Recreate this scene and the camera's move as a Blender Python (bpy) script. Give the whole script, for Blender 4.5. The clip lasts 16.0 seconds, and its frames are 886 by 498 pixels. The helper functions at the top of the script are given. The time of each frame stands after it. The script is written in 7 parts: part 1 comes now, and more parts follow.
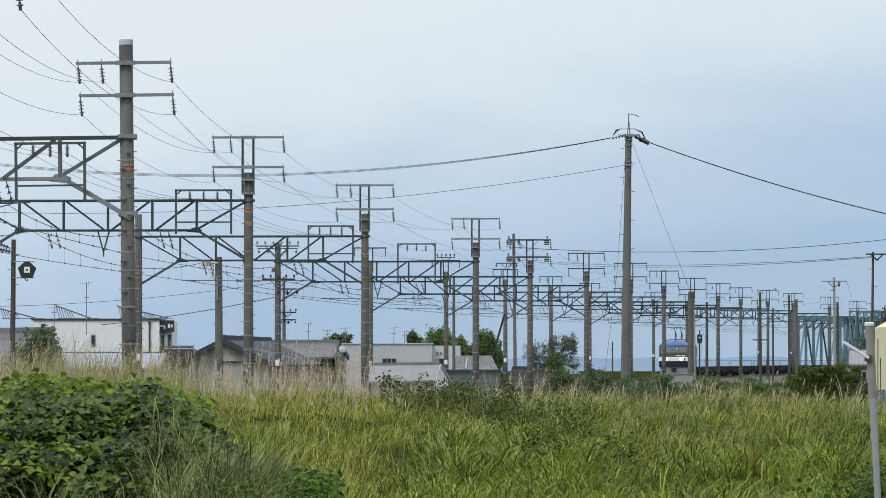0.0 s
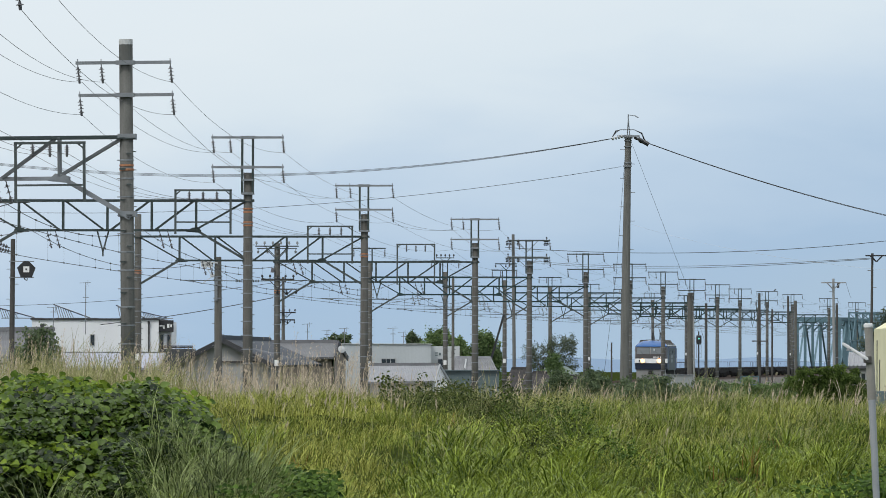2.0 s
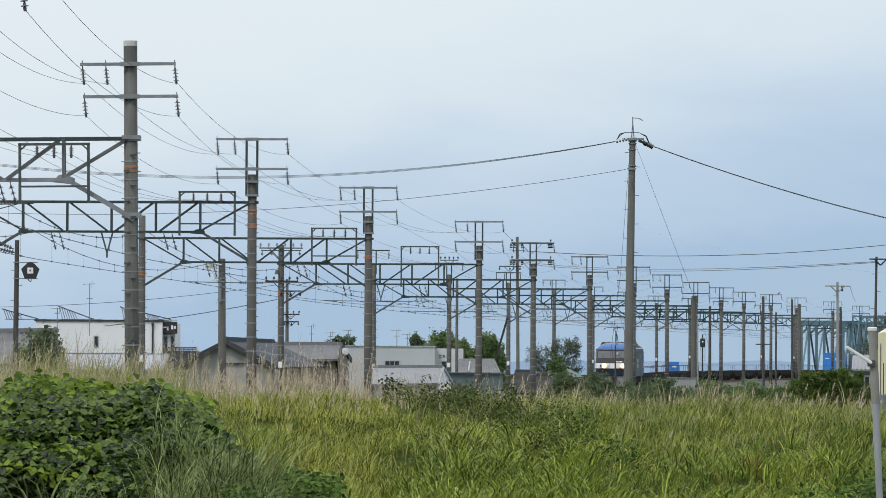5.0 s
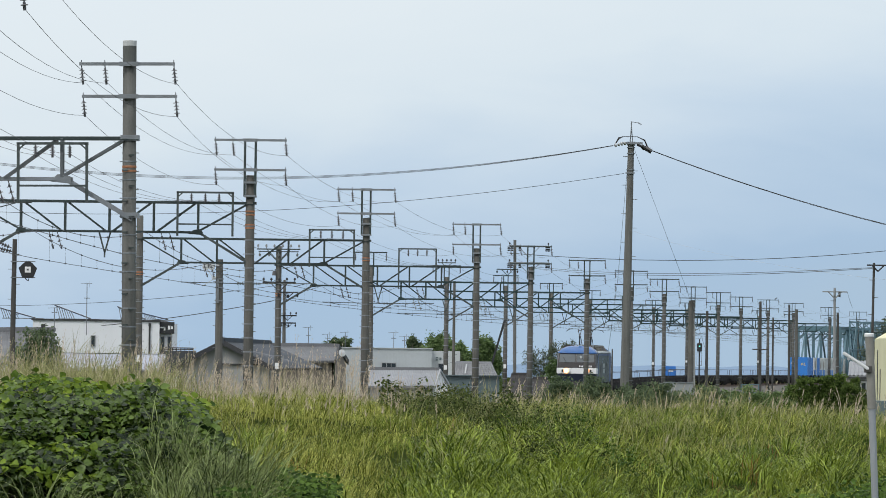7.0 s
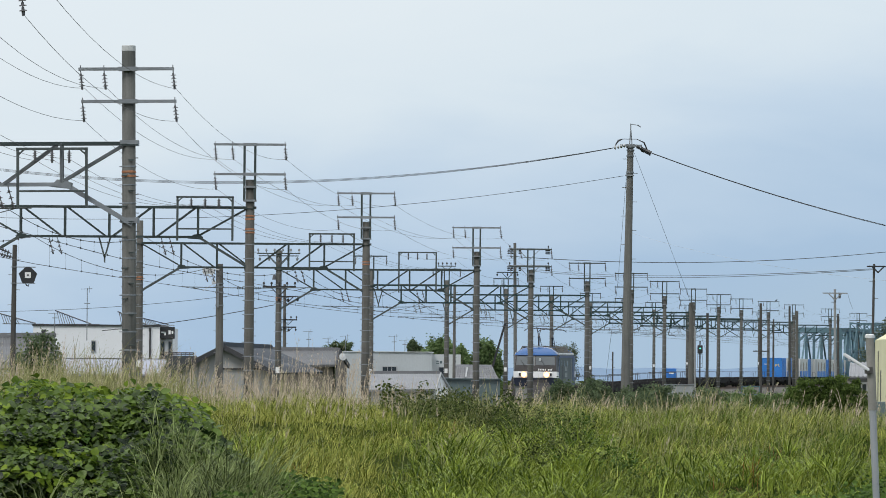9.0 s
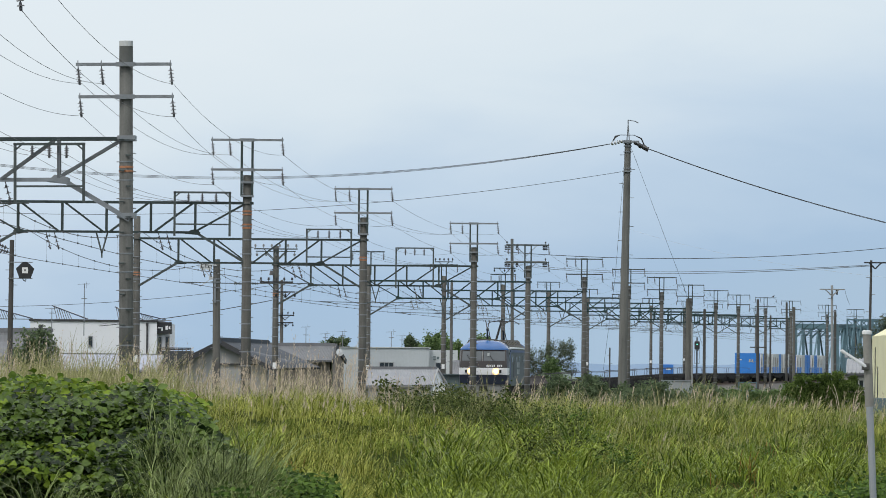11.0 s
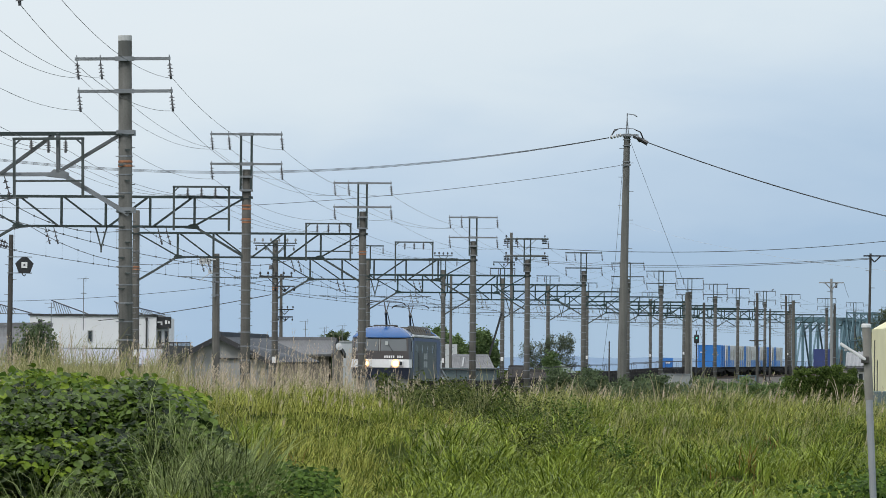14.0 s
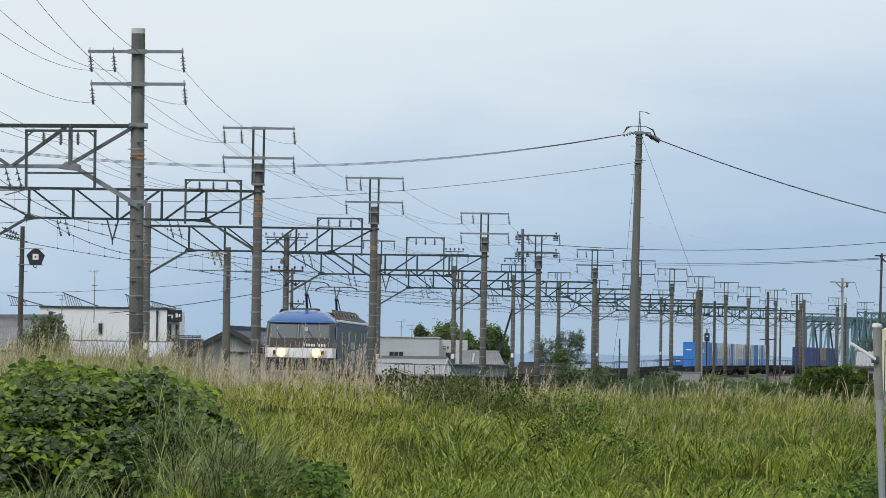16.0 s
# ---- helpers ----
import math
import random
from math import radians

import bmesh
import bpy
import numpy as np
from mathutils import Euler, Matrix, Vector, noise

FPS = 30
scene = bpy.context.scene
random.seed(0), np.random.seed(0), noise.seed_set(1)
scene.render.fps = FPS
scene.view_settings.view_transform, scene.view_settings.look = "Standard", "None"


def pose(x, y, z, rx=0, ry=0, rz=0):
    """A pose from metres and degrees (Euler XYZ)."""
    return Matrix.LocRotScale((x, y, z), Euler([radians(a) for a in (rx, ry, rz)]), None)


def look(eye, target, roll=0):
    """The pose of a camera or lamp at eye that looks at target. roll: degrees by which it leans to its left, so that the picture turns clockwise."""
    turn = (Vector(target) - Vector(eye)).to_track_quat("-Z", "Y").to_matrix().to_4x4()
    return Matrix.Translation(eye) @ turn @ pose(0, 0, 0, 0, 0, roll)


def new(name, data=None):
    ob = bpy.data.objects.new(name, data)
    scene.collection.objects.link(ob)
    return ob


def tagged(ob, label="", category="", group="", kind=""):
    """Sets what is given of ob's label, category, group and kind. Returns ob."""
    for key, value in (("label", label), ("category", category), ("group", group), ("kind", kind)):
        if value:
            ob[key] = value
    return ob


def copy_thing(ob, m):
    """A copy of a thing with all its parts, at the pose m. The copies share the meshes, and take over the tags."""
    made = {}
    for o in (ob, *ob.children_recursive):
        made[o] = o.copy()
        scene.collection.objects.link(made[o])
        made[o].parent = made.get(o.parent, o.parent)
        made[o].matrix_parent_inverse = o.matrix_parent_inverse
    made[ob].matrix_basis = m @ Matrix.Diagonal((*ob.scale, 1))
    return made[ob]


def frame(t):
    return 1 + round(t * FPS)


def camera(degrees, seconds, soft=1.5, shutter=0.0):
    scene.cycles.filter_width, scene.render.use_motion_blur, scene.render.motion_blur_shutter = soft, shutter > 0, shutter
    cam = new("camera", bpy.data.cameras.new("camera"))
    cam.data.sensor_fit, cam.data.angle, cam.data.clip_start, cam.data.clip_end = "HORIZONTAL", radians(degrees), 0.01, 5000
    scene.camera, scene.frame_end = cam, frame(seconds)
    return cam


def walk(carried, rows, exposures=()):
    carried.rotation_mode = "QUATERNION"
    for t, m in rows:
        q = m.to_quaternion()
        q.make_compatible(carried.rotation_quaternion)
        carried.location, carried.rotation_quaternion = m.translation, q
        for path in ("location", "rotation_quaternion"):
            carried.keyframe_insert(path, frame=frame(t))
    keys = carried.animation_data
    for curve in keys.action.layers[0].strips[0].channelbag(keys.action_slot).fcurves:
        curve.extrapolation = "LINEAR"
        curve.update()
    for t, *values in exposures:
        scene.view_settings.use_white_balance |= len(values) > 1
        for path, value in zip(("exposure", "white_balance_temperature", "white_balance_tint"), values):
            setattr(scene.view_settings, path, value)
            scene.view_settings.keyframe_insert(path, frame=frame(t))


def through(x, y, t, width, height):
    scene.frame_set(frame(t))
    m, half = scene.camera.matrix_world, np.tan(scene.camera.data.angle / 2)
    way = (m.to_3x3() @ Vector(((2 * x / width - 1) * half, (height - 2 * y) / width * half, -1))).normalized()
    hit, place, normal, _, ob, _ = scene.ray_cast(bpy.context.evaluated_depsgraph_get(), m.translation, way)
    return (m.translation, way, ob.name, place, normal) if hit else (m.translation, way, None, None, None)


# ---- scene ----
# The camera stands in one place and trembles in the hand: bearing, pitch and lean in degrees.
EYE = Vector((0.0, 0.0, 2.0))
cam = camera(8.153, 16.0, soft=0.7)
AIM = [
    (0.0, -0.0000, 1.0885, 0.000), (0.5, 0.0047, 1.0951, 0.185), (1.0, 0.0055, 1.0966, 0.195),
    (1.5, 0.0157, 1.0848, 0.187), (2.0, 0.0058, 1.0931, 0.127), (2.5, 0.0013, 1.1039, 0.217),
    (3.0, -0.0092, 1.1036, 0.276), (3.5, -0.0170, 1.1080, 0.295), (4.0, -0.0275, 1.1118, 0.230),
    (6.5, -0.0209, 1.1249, 0.636), (7.0, -0.0103, 1.1375, 0.760), (7.5, -0.0126, 1.1467, 0.627),
    (8.0, -0.0018, 1.1595, 0.488), (8.5, -0.0117, 1.1698, 0.411), (9.0, -0.0107, 1.1687, 0.464),
    (11.5, 0.0183, 1.1254, 0.548), (12.0, 0.0212, 1.1291, 0.558), (12.5, 0.0144, 1.1140, 0.480),
    (13.0, -0.0012, 1.1018, 0.508), (13.5, 0.0063, 1.0844, 0.413), (14.0, 0.0225, 1.0739, 0.439),
    (14.5, 0.0253, 1.0623, 0.624), (15.0, 0.0245, 1.0447, 0.858), (15.5, -0.0100, 1.0348, 0.989),
    (16.0, -0.0807, 1.0336, 0.982)]


def aimed(bearing, pitch, lean):
    b, p = radians(bearing), radians(pitch)
    way = Vector((math.sin(b) * math.cos(p), math.cos(b) * math.cos(p), math.sin(p)))
    return look(EYE, EYE + 100 * way, lean)


walk(cam, [(t, aimed(b, p, r)) for t, b, p, r in AIM])

# ---- light: an overcast afternoon, bright cloud overhead, bluer towards the horizon ----
world = bpy.data.worlds.new("overcast_sky")
scene.world = world
world.use_nodes = True
wn, wl = world.node_tree.nodes, world.node_tree.links
wn.clear()
w_out = wn.new("ShaderNodeOutputWorld")
w_bg = wn.new("ShaderNodeBackground")
w_bg.inputs["Strength"].default_value = 1.0
w_sky = wn.new("ShaderNodeTexSky")
w_sky.sky_type = "NISHITA"
w_sky.sun_disc = False
w_sky.sun_elevation, w_sky.sun_rotation = radians(52), radians(215)
w_dim = wn.new("ShaderNodeMix")
w_dim.data_type = "RGBA"
w_dim.blend_type = "MULTIPLY"
w_dim.inputs[0].default_value = 1.0
w_dim.inputs[7].default_value = (0.08, 0.08, 0.08, 1)
w_co = wn.new("ShaderNodeTexCoord")
w_dot = wn.new("ShaderNodeVectorMath")
w_dot.operation = "DOT_PRODUCT"
w_dot.inputs[1].default_value = (-0.2, 0.0, 1.0)
w_map = wn.new("ShaderNodeMapping")
w_map.inputs["Scale"].default_value = (9, 9, 30)
w_noise = wn.new("ShaderNodeTexNoise")
w_noise.inputs["Scale"].default_value = 1.6
w_noise.inputs["Detail"].default_value = 6
w_shift = wn.new("ShaderNodeMath")
w_shift.operation = "MULTIPLY_ADD"
w_shift.inputs[1].default_value = 0.026
w_puff_map = wn.new("ShaderNodeMapping")
w_puff_map.inputs["Scale"].default_value = (20, 20, 55)
w_puff_map.inputs["Rotation"].default_value = (0, radians(6), 0)
w_puff = wn.new("ShaderNodeTexNoise")
w_puff.inputs["Scale"].default_value, w_puff.inputs["Detail"].default_value, w_puff.inputs["Distortion"].default_value = 1.3, 7, 0.6
w_puff_lift = wn.new("ShaderNodeMath")
w_puff_lift.operation = "MULTIPLY_ADD"
w_puff_lift.inputs[1].default_value = 0.016
wl.new(w_co.outputs["Generated"], w_puff_map.inputs["Vector"])
wl.new(w_puff_map.outputs[0], w_puff.inputs["Vector"])
wl.new(w_puff.outputs["Fac"], w_puff_lift.inputs[0])
w_add = wn.new("ShaderNodeMath")
w_add.operation = "ADD"
w_add.inputs[1].default_value = -0.021
w_ramp = wn.new("ShaderNodeValToRGB")
ramp = w_ramp.color_ramp
ramp.elements[0].position, ramp.elements[0].color = 0.0, (0.409, 0.560, 0.729, 1)
ramp.elements[1].position, ramp.elements[1].color = 1.0, (1.268, 1.320, 1.366, 1)
for at, colour in ((0.010, (0.390, 0.550, 0.749, 1)), (0.030, (0.556, 0.690, 0.840, 1)), (0.046, (0.722, 0.820, 0.901, 1)),
                   (0.062, (0.780, 0.860, 0.921, 1)), (0.2, (0.897, 0.950, 1.002, 1)), (0.5, (1.121, 1.170, 1.214, 1))):
    e = ramp.elements.new(at)
    e.color = colour
w_mix = wn.new("ShaderNodeMix")
w_mix.data_type = "RGBA"
w_mix.inputs[0].default_value = 0.92
wl.new(w_co.outputs["Generated"], w_dot.inputs[0])
wl.new(w_co.outputs["Generated"], w_map.inputs["Vector"])
wl.new(w_map.outputs[0], w_noise.inputs["Vector"])
wl.new(w_noise.outputs["Fac"], w_shift.inputs[0])
wl.new(w_dot.outputs["Value"], w_shift.inputs[2])
wl.new(w_shift.outputs[0], w_puff_lift.inputs[2])
wl.new(w_puff_lift.outputs[0], w_add.inputs[0])
wl.new(w_add.outputs[0], w_ramp.inputs["Fac"])
wl.new(w_sky.outputs[0], w_dim.inputs[6])
wl.new(w_dim.outputs[2], w_mix.inputs[6])
wl.new(w_ramp.outputs["Color"], w_mix.inputs[7])
wl.new(w_mix.outputs[2], w_bg.inputs["Color"])
wl.new(w_bg.outputs[0], w_out.inputs["Surface"])

sun = new("sun", bpy.data.lights.new("sun", "SUN"))
sun.data.energy, sun.data.angle, sun.data.color = 1.5, radians(14), (1.0, 0.96, 0.9)
sun.matrix_world = look((0, 0, 50), (0 + 30, 0 + 45, 50 - 70))


# ---- materials ----
def material(name, base, rough=0.6, metal=0.0, vary=0.25, scale=3.0, fine=40.0, bump=0.15, streak=0.0, tint=None,
             per="none", through=0.0, emit=None, spread=0.0, gloss=0.5):
    """A worn surface: two scales of noise on the colour, fine relief, vertical streaks of dirt, and a shift from piece to piece."""
    mat = bpy.data.materials.new(name)
    mat.use_nodes = True
    n, l = mat.node_tree.nodes, mat.node_tree.links
    b = n["Principled BSDF"]
    b.inputs["Roughness"].default_value, b.inputs["Metallic"].default_value = rough, metal
    b.inputs["Specular IOR Level"].default_value = gloss
    co = n.new("ShaderNodeTexCoord")
    big = n.new("ShaderNodeTexNoise")
    big.inputs["Scale"].default_value, big.inputs["Detail"].default_value = scale, 5
    small = n.new("ShaderNodeTexNoise")
    small.inputs["Scale"].default_value, small.inputs["Detail"].default_value = fine, 3
    l.new(co.outputs["Object"], big.inputs["Vector"])
    l.new(co.outputs["Object"], small.inputs["Vector"])
    both = n.new("ShaderNodeMath")
    both.operation = "MULTIPLY_ADD"
    both.inputs[1].default_value = 0.45
    l.new(small.outputs["Fac"], both.inputs[0])
    l.new(big.outputs["Fac"], both.inputs[2])
    level = both
    if streak:
        st_map = n.new("ShaderNodeMapping")
        st_map.inputs["Scale"].default_value = (9, 9, 0.35)
        st = n.new("ShaderNodeTexNoise")
        st.inputs["Scale"].default_value, st.inputs["Detail"].default_value = 1.5, 4
        l.new(co.outputs["Object"], st_map.inputs["Vector"])
        l.new(st_map.outputs[0], st.inputs["Vector"])
        level = n.new("ShaderNodeMath")
        level.operation = "MULTIPLY_ADD"
        level.inputs[1].default_value = streak
        l.new(st.outputs["Fac"], level.inputs[0])
        l.new(both.outputs[0], level.inputs[2])
    if per != "none":
        if per == "object":
            src = n.new("ShaderNodeObjectInfo").outputs["Random"]
        else:
            src = n.new("ShaderNodeNewGeometry").outputs["Random Per Island"]
        extra = n.new("ShaderNodeMath")
        extra.operation = "MULTIPLY_ADD"
        extra.inputs[1].default_value = spread
        l.new(src, extra.inputs[0])
        l.new(level.outputs[0], extra.inputs[2])
        level = extra
    mid = 0.72 + 0.5 * streak + 0.5 * (spread if per != "none" else 0)
    rng = n.new("ShaderNodeMapRange")
    rng.inputs["From Min"].default_value, rng.inputs["From Max"].default_value = mid - 0.45, mid + 0.45
    l.new(level.outputs[0], rng.inputs["Value"])
    mix = n.new("ShaderNodeMix")
    mix.data_type = "RGBA"
    low = tuple(c * (1 - vary) for c in base)
    high = tint if tint else tuple(min(1.0, c * (1 + vary)) for c in base)
    mix.inputs[6].default_value, mix.inputs[7].default_value = (*low, 1), (*high, 1)
    l.new(rng.outputs[0], mix.inputs[0])
    l.new(mix.outputs[2], b.inputs["Base Color"])
    if bump:
        bp = n.new("ShaderNodeBump")
        bp.inputs["Strength"].default_value, bp.inputs["Distance"].default_value = bump, 0.02
        l.new(small.outputs["Fac"], bp.inputs["Height"])
        l.new(bp.outputs[0], b.inputs["Normal"])
    if emit:
        b.inputs["Emission Color"].default_value = (*emit[:3], 1)
        b.inputs["Emission Strength"].default_value = emit[3]
    if through:
        tr = n.new("ShaderNodeBsdfTranslucent")
        ms = n.new("ShaderNodeMixShader")
        ms.inputs[0].default_value = through
        l.new(mix.outputs[2], tr.inputs["Color"])
        l.new(b.outputs[0], ms.inputs[1])
        l.new(tr.outputs[0], ms.inputs[2])
        l.new(ms.outputs[0], n["Material Output"].inputs["Surface"])
    return mat


CONCRETE = material("weathered_concrete", (0.12, 0.118, 0.109), 0.9, vary=0.5, scale=1.2, fine=30, bump=0.3, streak=0.6, gloss=0.2)
CONCRETE_GREY = material("grey_lichened_concrete", (0.145, 0.147, 0.139), 0.9, vary=0.4, scale=0.9, fine=24, bump=0.3, streak=0.8, gloss=0.2)
CONCRETE_CAP = material("pale_concrete_cap", (0.48, 0.5, 0.5), 0.8, vary=0.15)
CONCRETE_DARK = material("dark_band_concrete", (0.1, 0.105, 0.1), 0.9, vary=0.3, streak=0.3)
GALVANISED = material("galvanised_steel", (0.225, 0.245, 0.262), 0.5, 0.5, vary=0.3, scale=2.5, bump=0.1)
GREEN_STEEL = material("dark_green_painted_steel", (0.021, 0.034, 0.034), 0.55, 0.1, vary=0.4, scale=2, tint=(0.041, 0.064, 0.063))
FAR_GREEN = material("green_painted_beam_steel", (0.015, 0.037, 0.039), 0.6, 0.0, vary=0.4, scale=2, tint=(0.03, 0.066, 0.066), gloss=0.3)
STEEL_PALE = material("weathered_steel", (0.13, 0.145, 0.155), 0.5, 0.3, vary=0.3, scale=2.5, bump=0.1)
STEEL_MID = material("dull_painted_steel", (0.062, 0.078, 0.078), 0.55, 0.2, vary=0.35, scale=2.5, bump=0.1)
GREY_POLE = material("pale_grey_pole", (0.27, 0.28, 0.285), 0.8, vary=0.2, streak=0.4)
WIRE = material("tarnished_wire", (0.06, 0.065, 0.07), 0.6, 0.4, vary=0.3)
PORCELAIN = material("dark_grey_porcelain", (0.085, 0.085, 0.092), 0.3, vary=0.3)
PORCELAIN_GREY = material("grey_porcelain", (0.2, 0.215, 0.22), 0.3, vary=0.25)
PORCELAIN_PALE = material("pale_porcelain", (0.5, 0.52, 0.53), 0.25, vary=0.2)
ORANGE = material("faded_orange_band", (0.36, 0.16, 0.08), 0.6, vary=0.35, scale=8)
WHITE_PLATE = material("white_enamel_plate", (0.75, 0.76, 0.76), 0.4, vary=0.1)
BLACK_PAINT = material("black_paint", (0.02, 0.022, 0.025), 0.5, vary=0.3)
RUST_STEEL = material("rusty_rail", (0.16, 0.1, 0.07), 0.6, 0.5, vary=0.4, scale=6)
BALLAST = material("brown_ballast", (0.1, 0.092, 0.082), 0.95, vary=0.6, scale=4, fine=18, bump=1.0)
SOIL = material("grassy_soil", (0.026, 0.036, 0.011), 1.0, vary=0.5, scale=0.35, fine=6, bump=0.6, tint=(0.05, 0.068, 0.019), gloss=0.0)
WOOD_POLE = material("dark_weathered_pole", (0.064, 0.062, 0.058), 0.9, vary=0.4, streak=0.5)


# ---- building helpers ----
def part(name, bm, mat, parent=None, label="", smooth=False):
    """Links a bmesh as one mesh object, under a thing or a part."""
    me = bpy.data.meshes.new(name)
    bm.normal_update()
    bm.to_mesh(me)
    bm.free()
    for m in mat if isinstance(mat, (list, tuple)) else [mat]:
        me.materials.append(m)
    if smooth:
        me.polygons.foreach_set("use_smooth", [True] * len(me.polygons))
    ob = new(name, me)
    if parent:
        ob.parent = parent
    if label:
        tagged(ob, label)
    return ob


def sheet(name, verts, faces, mat, parent=None, smooth=False):
    """A mesh object from plain lists."""
    me = bpy.data.meshes.new(name)
    me.from_pydata(verts, [], faces)
    for m in mat if isinstance(mat, (list, tuple)) else [mat]:
        me.materials.append(m)
    if smooth:
        me.polygons.foreach_set("use_smooth", [True] * len(me.polygons))
    me.update()
    ob = new(name, me)
    if parent:
        ob.parent = parent
    return ob


def thing(name, m, label, category, group="", kind=""):
    ob = new(name)
    ob.empty_display_size = 0.2
    ob.matrix_basis = m
    return tagged(ob, label, category, group, kind)


def box(bm, x0, x1, y0, y1, z0, z1, bevel=0.0):
    vs = [bm.verts.new((x, y, z)) for x in (x0, x1) for y in (y0, y1) for z in (z0, z1)]
    fs = [bm.faces.new([vs[i] for i in q]) for q in
          ((0, 1, 3, 2), (4, 6, 7, 5), (0, 4, 5, 1), (2, 3, 7, 6), (0, 2, 6, 4), (1, 5, 7, 3))]
    if bevel:
        bmesh.ops.bevel(bm, geom=list({e for f in fs for e in f.edges}), offset=bevel, segments=2, affect="EDGES", profile=0.6)
    return bm


def bar(bm, a, b, w, h, up=(0, 0, 1)):
    """A straight bar of section w by h between two points."""
    a, b = Vector(a), Vector(b)
    d = (b - a).normalized()
    side = d.cross(Vector(up))
    side = side.normalized() if side.length > 1e-4 else Vector((1, 0, 0))
    top = side.cross(d).normalized()
    rings = []
    for p in (a, b):
        rings.append([bm.verts.new(p + side * (sx * w / 2) + top * (sz * h / 2)) for sx, sz in ((-1, -1), (1, -1), (1, 1), (-1, 1))])
    for i in range(4):
        bm.faces.new((rings[0][i], rings[0][(i + 1) % 4], rings[1][(i + 1) % 4], rings[1][i]))
    bm.faces.new(rings[0][::-1])
    bm.faces.new(rings[1])
    return bm


def angle_iron(bm, a, b, w, t=0.012, up=(0, 0, 1)):
    """An L section between two points."""
    a, b = Vector(a), Vector(b)
    d = (b - a).normalized()
    side = d.cross(Vector(up))
    side = side.normalized() if side.length > 1e-4 else Vector((1, 0, 0))
    top = side.cross(d).normalized()
    prof = ((0, 0), (w, 0), (w, t), (t, t), (t, w), (0, w))
    rings = [[bm.verts.new(p + side * (u - w / 2) + top * (v - w / 2)) for u, v in prof] for p in (a, b)]
    for i in range(6):
        bm.faces.new((rings[0][i], rings[0][(i + 1) % 6], rings[1][(i + 1) % 6], rings[1][i]))
    bm.faces.new(rings[0][::-1])
    bm.faces.new(rings[1])
    return bm


def rod(bm, a, b, r0, r1=None, seg=8):
    """A round rod or tapered shaft between two points, closed at both ends."""
    a, b = Vector(a), Vector(b)
    r1 = r0 if r1 is None else r1
    d = (b - a).normalized()
    side = d.cross(Vector((0, 0, 1)))
    side = side.normalized() if side.length > 1e-4 else Vector((1, 0, 0))
    top = side.cross(d).normalized()
    rings = []
    for p, r in ((a, r0), (b, r1)):
        rings.append([bm.verts.new(p + (side * math.cos(k * 2 * math.pi / seg) + top * math.sin(k * 2 * math.pi / seg)) * r) for k in range(seg)])
    for i in range(seg):
        bm.faces.new((rings[0][i], rings[0][(i + 1) % seg], rings[1][(i + 1) % seg], rings[1][i]))
    bm.faces.new(rings[0][::-1])
    bm.faces.new(rings[1])
    return bm


def lathe(bm, prof, seg=12, at=(0, 0, 0)):
    """A turned shape from (radius, height) pairs."""
    o = Vector(at)
    rings = [[bm.verts.new(o + Vector((r * math.cos(k * 2 * math.pi / seg), r * math.sin(k * 2 * math.pi / seg), z))) for k in range(seg)] for r, z in prof]
    for p, q in zip(rings, rings[1:]):
        for i in range(seg):
            bm.faces.new((p[i], p[(i + 1) % seg], q[(i + 1) % seg], q[i]))
    bm.faces.new(rings[0][::-1])
    bm.faces.new(rings[-1])
    return bm


def tube(bm, pts, r, seg=5):
    """A wire through a list of points."""
    pts = [Vector(p) for p in pts]
    rings = []
    for i, p in enumerate(pts):
        d = (pts[min(i + 1, len(pts) - 1)] - pts[max(i - 1, 0)]).normalized()
        side = d.cross(Vector((0, 0, 1)))
        side = side.normalized() if side.length > 1e-4 else Vector((1, 0, 0))
        top = side.cross(d)
        rings.append([bm.verts.new(p + (side * math.cos(k * 2 * math.pi / seg) + top * math.sin(k * 2 * math.pi / seg)) * r) for k in range(seg)])
    for p, q in zip(rings, rings[1:]):
        for i in range(seg):
            bm.faces.new((p[i], p[(i + 1) % seg], q[(i + 1) % seg], q[i]))
    bm.faces.new(rings[0][::-1])
    bm.faces.new(rings[-1])
    return bm


def sagging(a, b, sag, n=14):
    a, b = Vector(a), Vector(b)
    return [a.lerp(b, k / n) - Vector((0, 0, 4 * sag * (k / n) * (1 - k / n))) for k in range(n + 1)]


# ---- the line of the railway: x and rail height along the distance y ----
TRACK_Y = (60, 110, 159, 209, 259, 290, 331, 356, 404, 460, 503, 569, 620, 692, 765, 806, 878, 950, 1100, 1400, 2000)
TRACK_X = (-15.5, -14.2, -12.3, -9.85, -6.28, -3.74, -0.19, 1.98, 6.01, 10.89, 14.52, 20.17, 24.5, 32.0, 40.5, 46.1, 57.9, 71.5, 102.0, 168.0, 310.0)
TRACK_Z = (0.9, 0.9, 0.8, 0.55, 0.36, 0.22, 0.14, 0.14, 0.24, 0.40, 0.56, 0.82, 0.95, 1.05, 1.15, 1.2, 1.25, 1.3, 1.3, 1.3, 1.3)


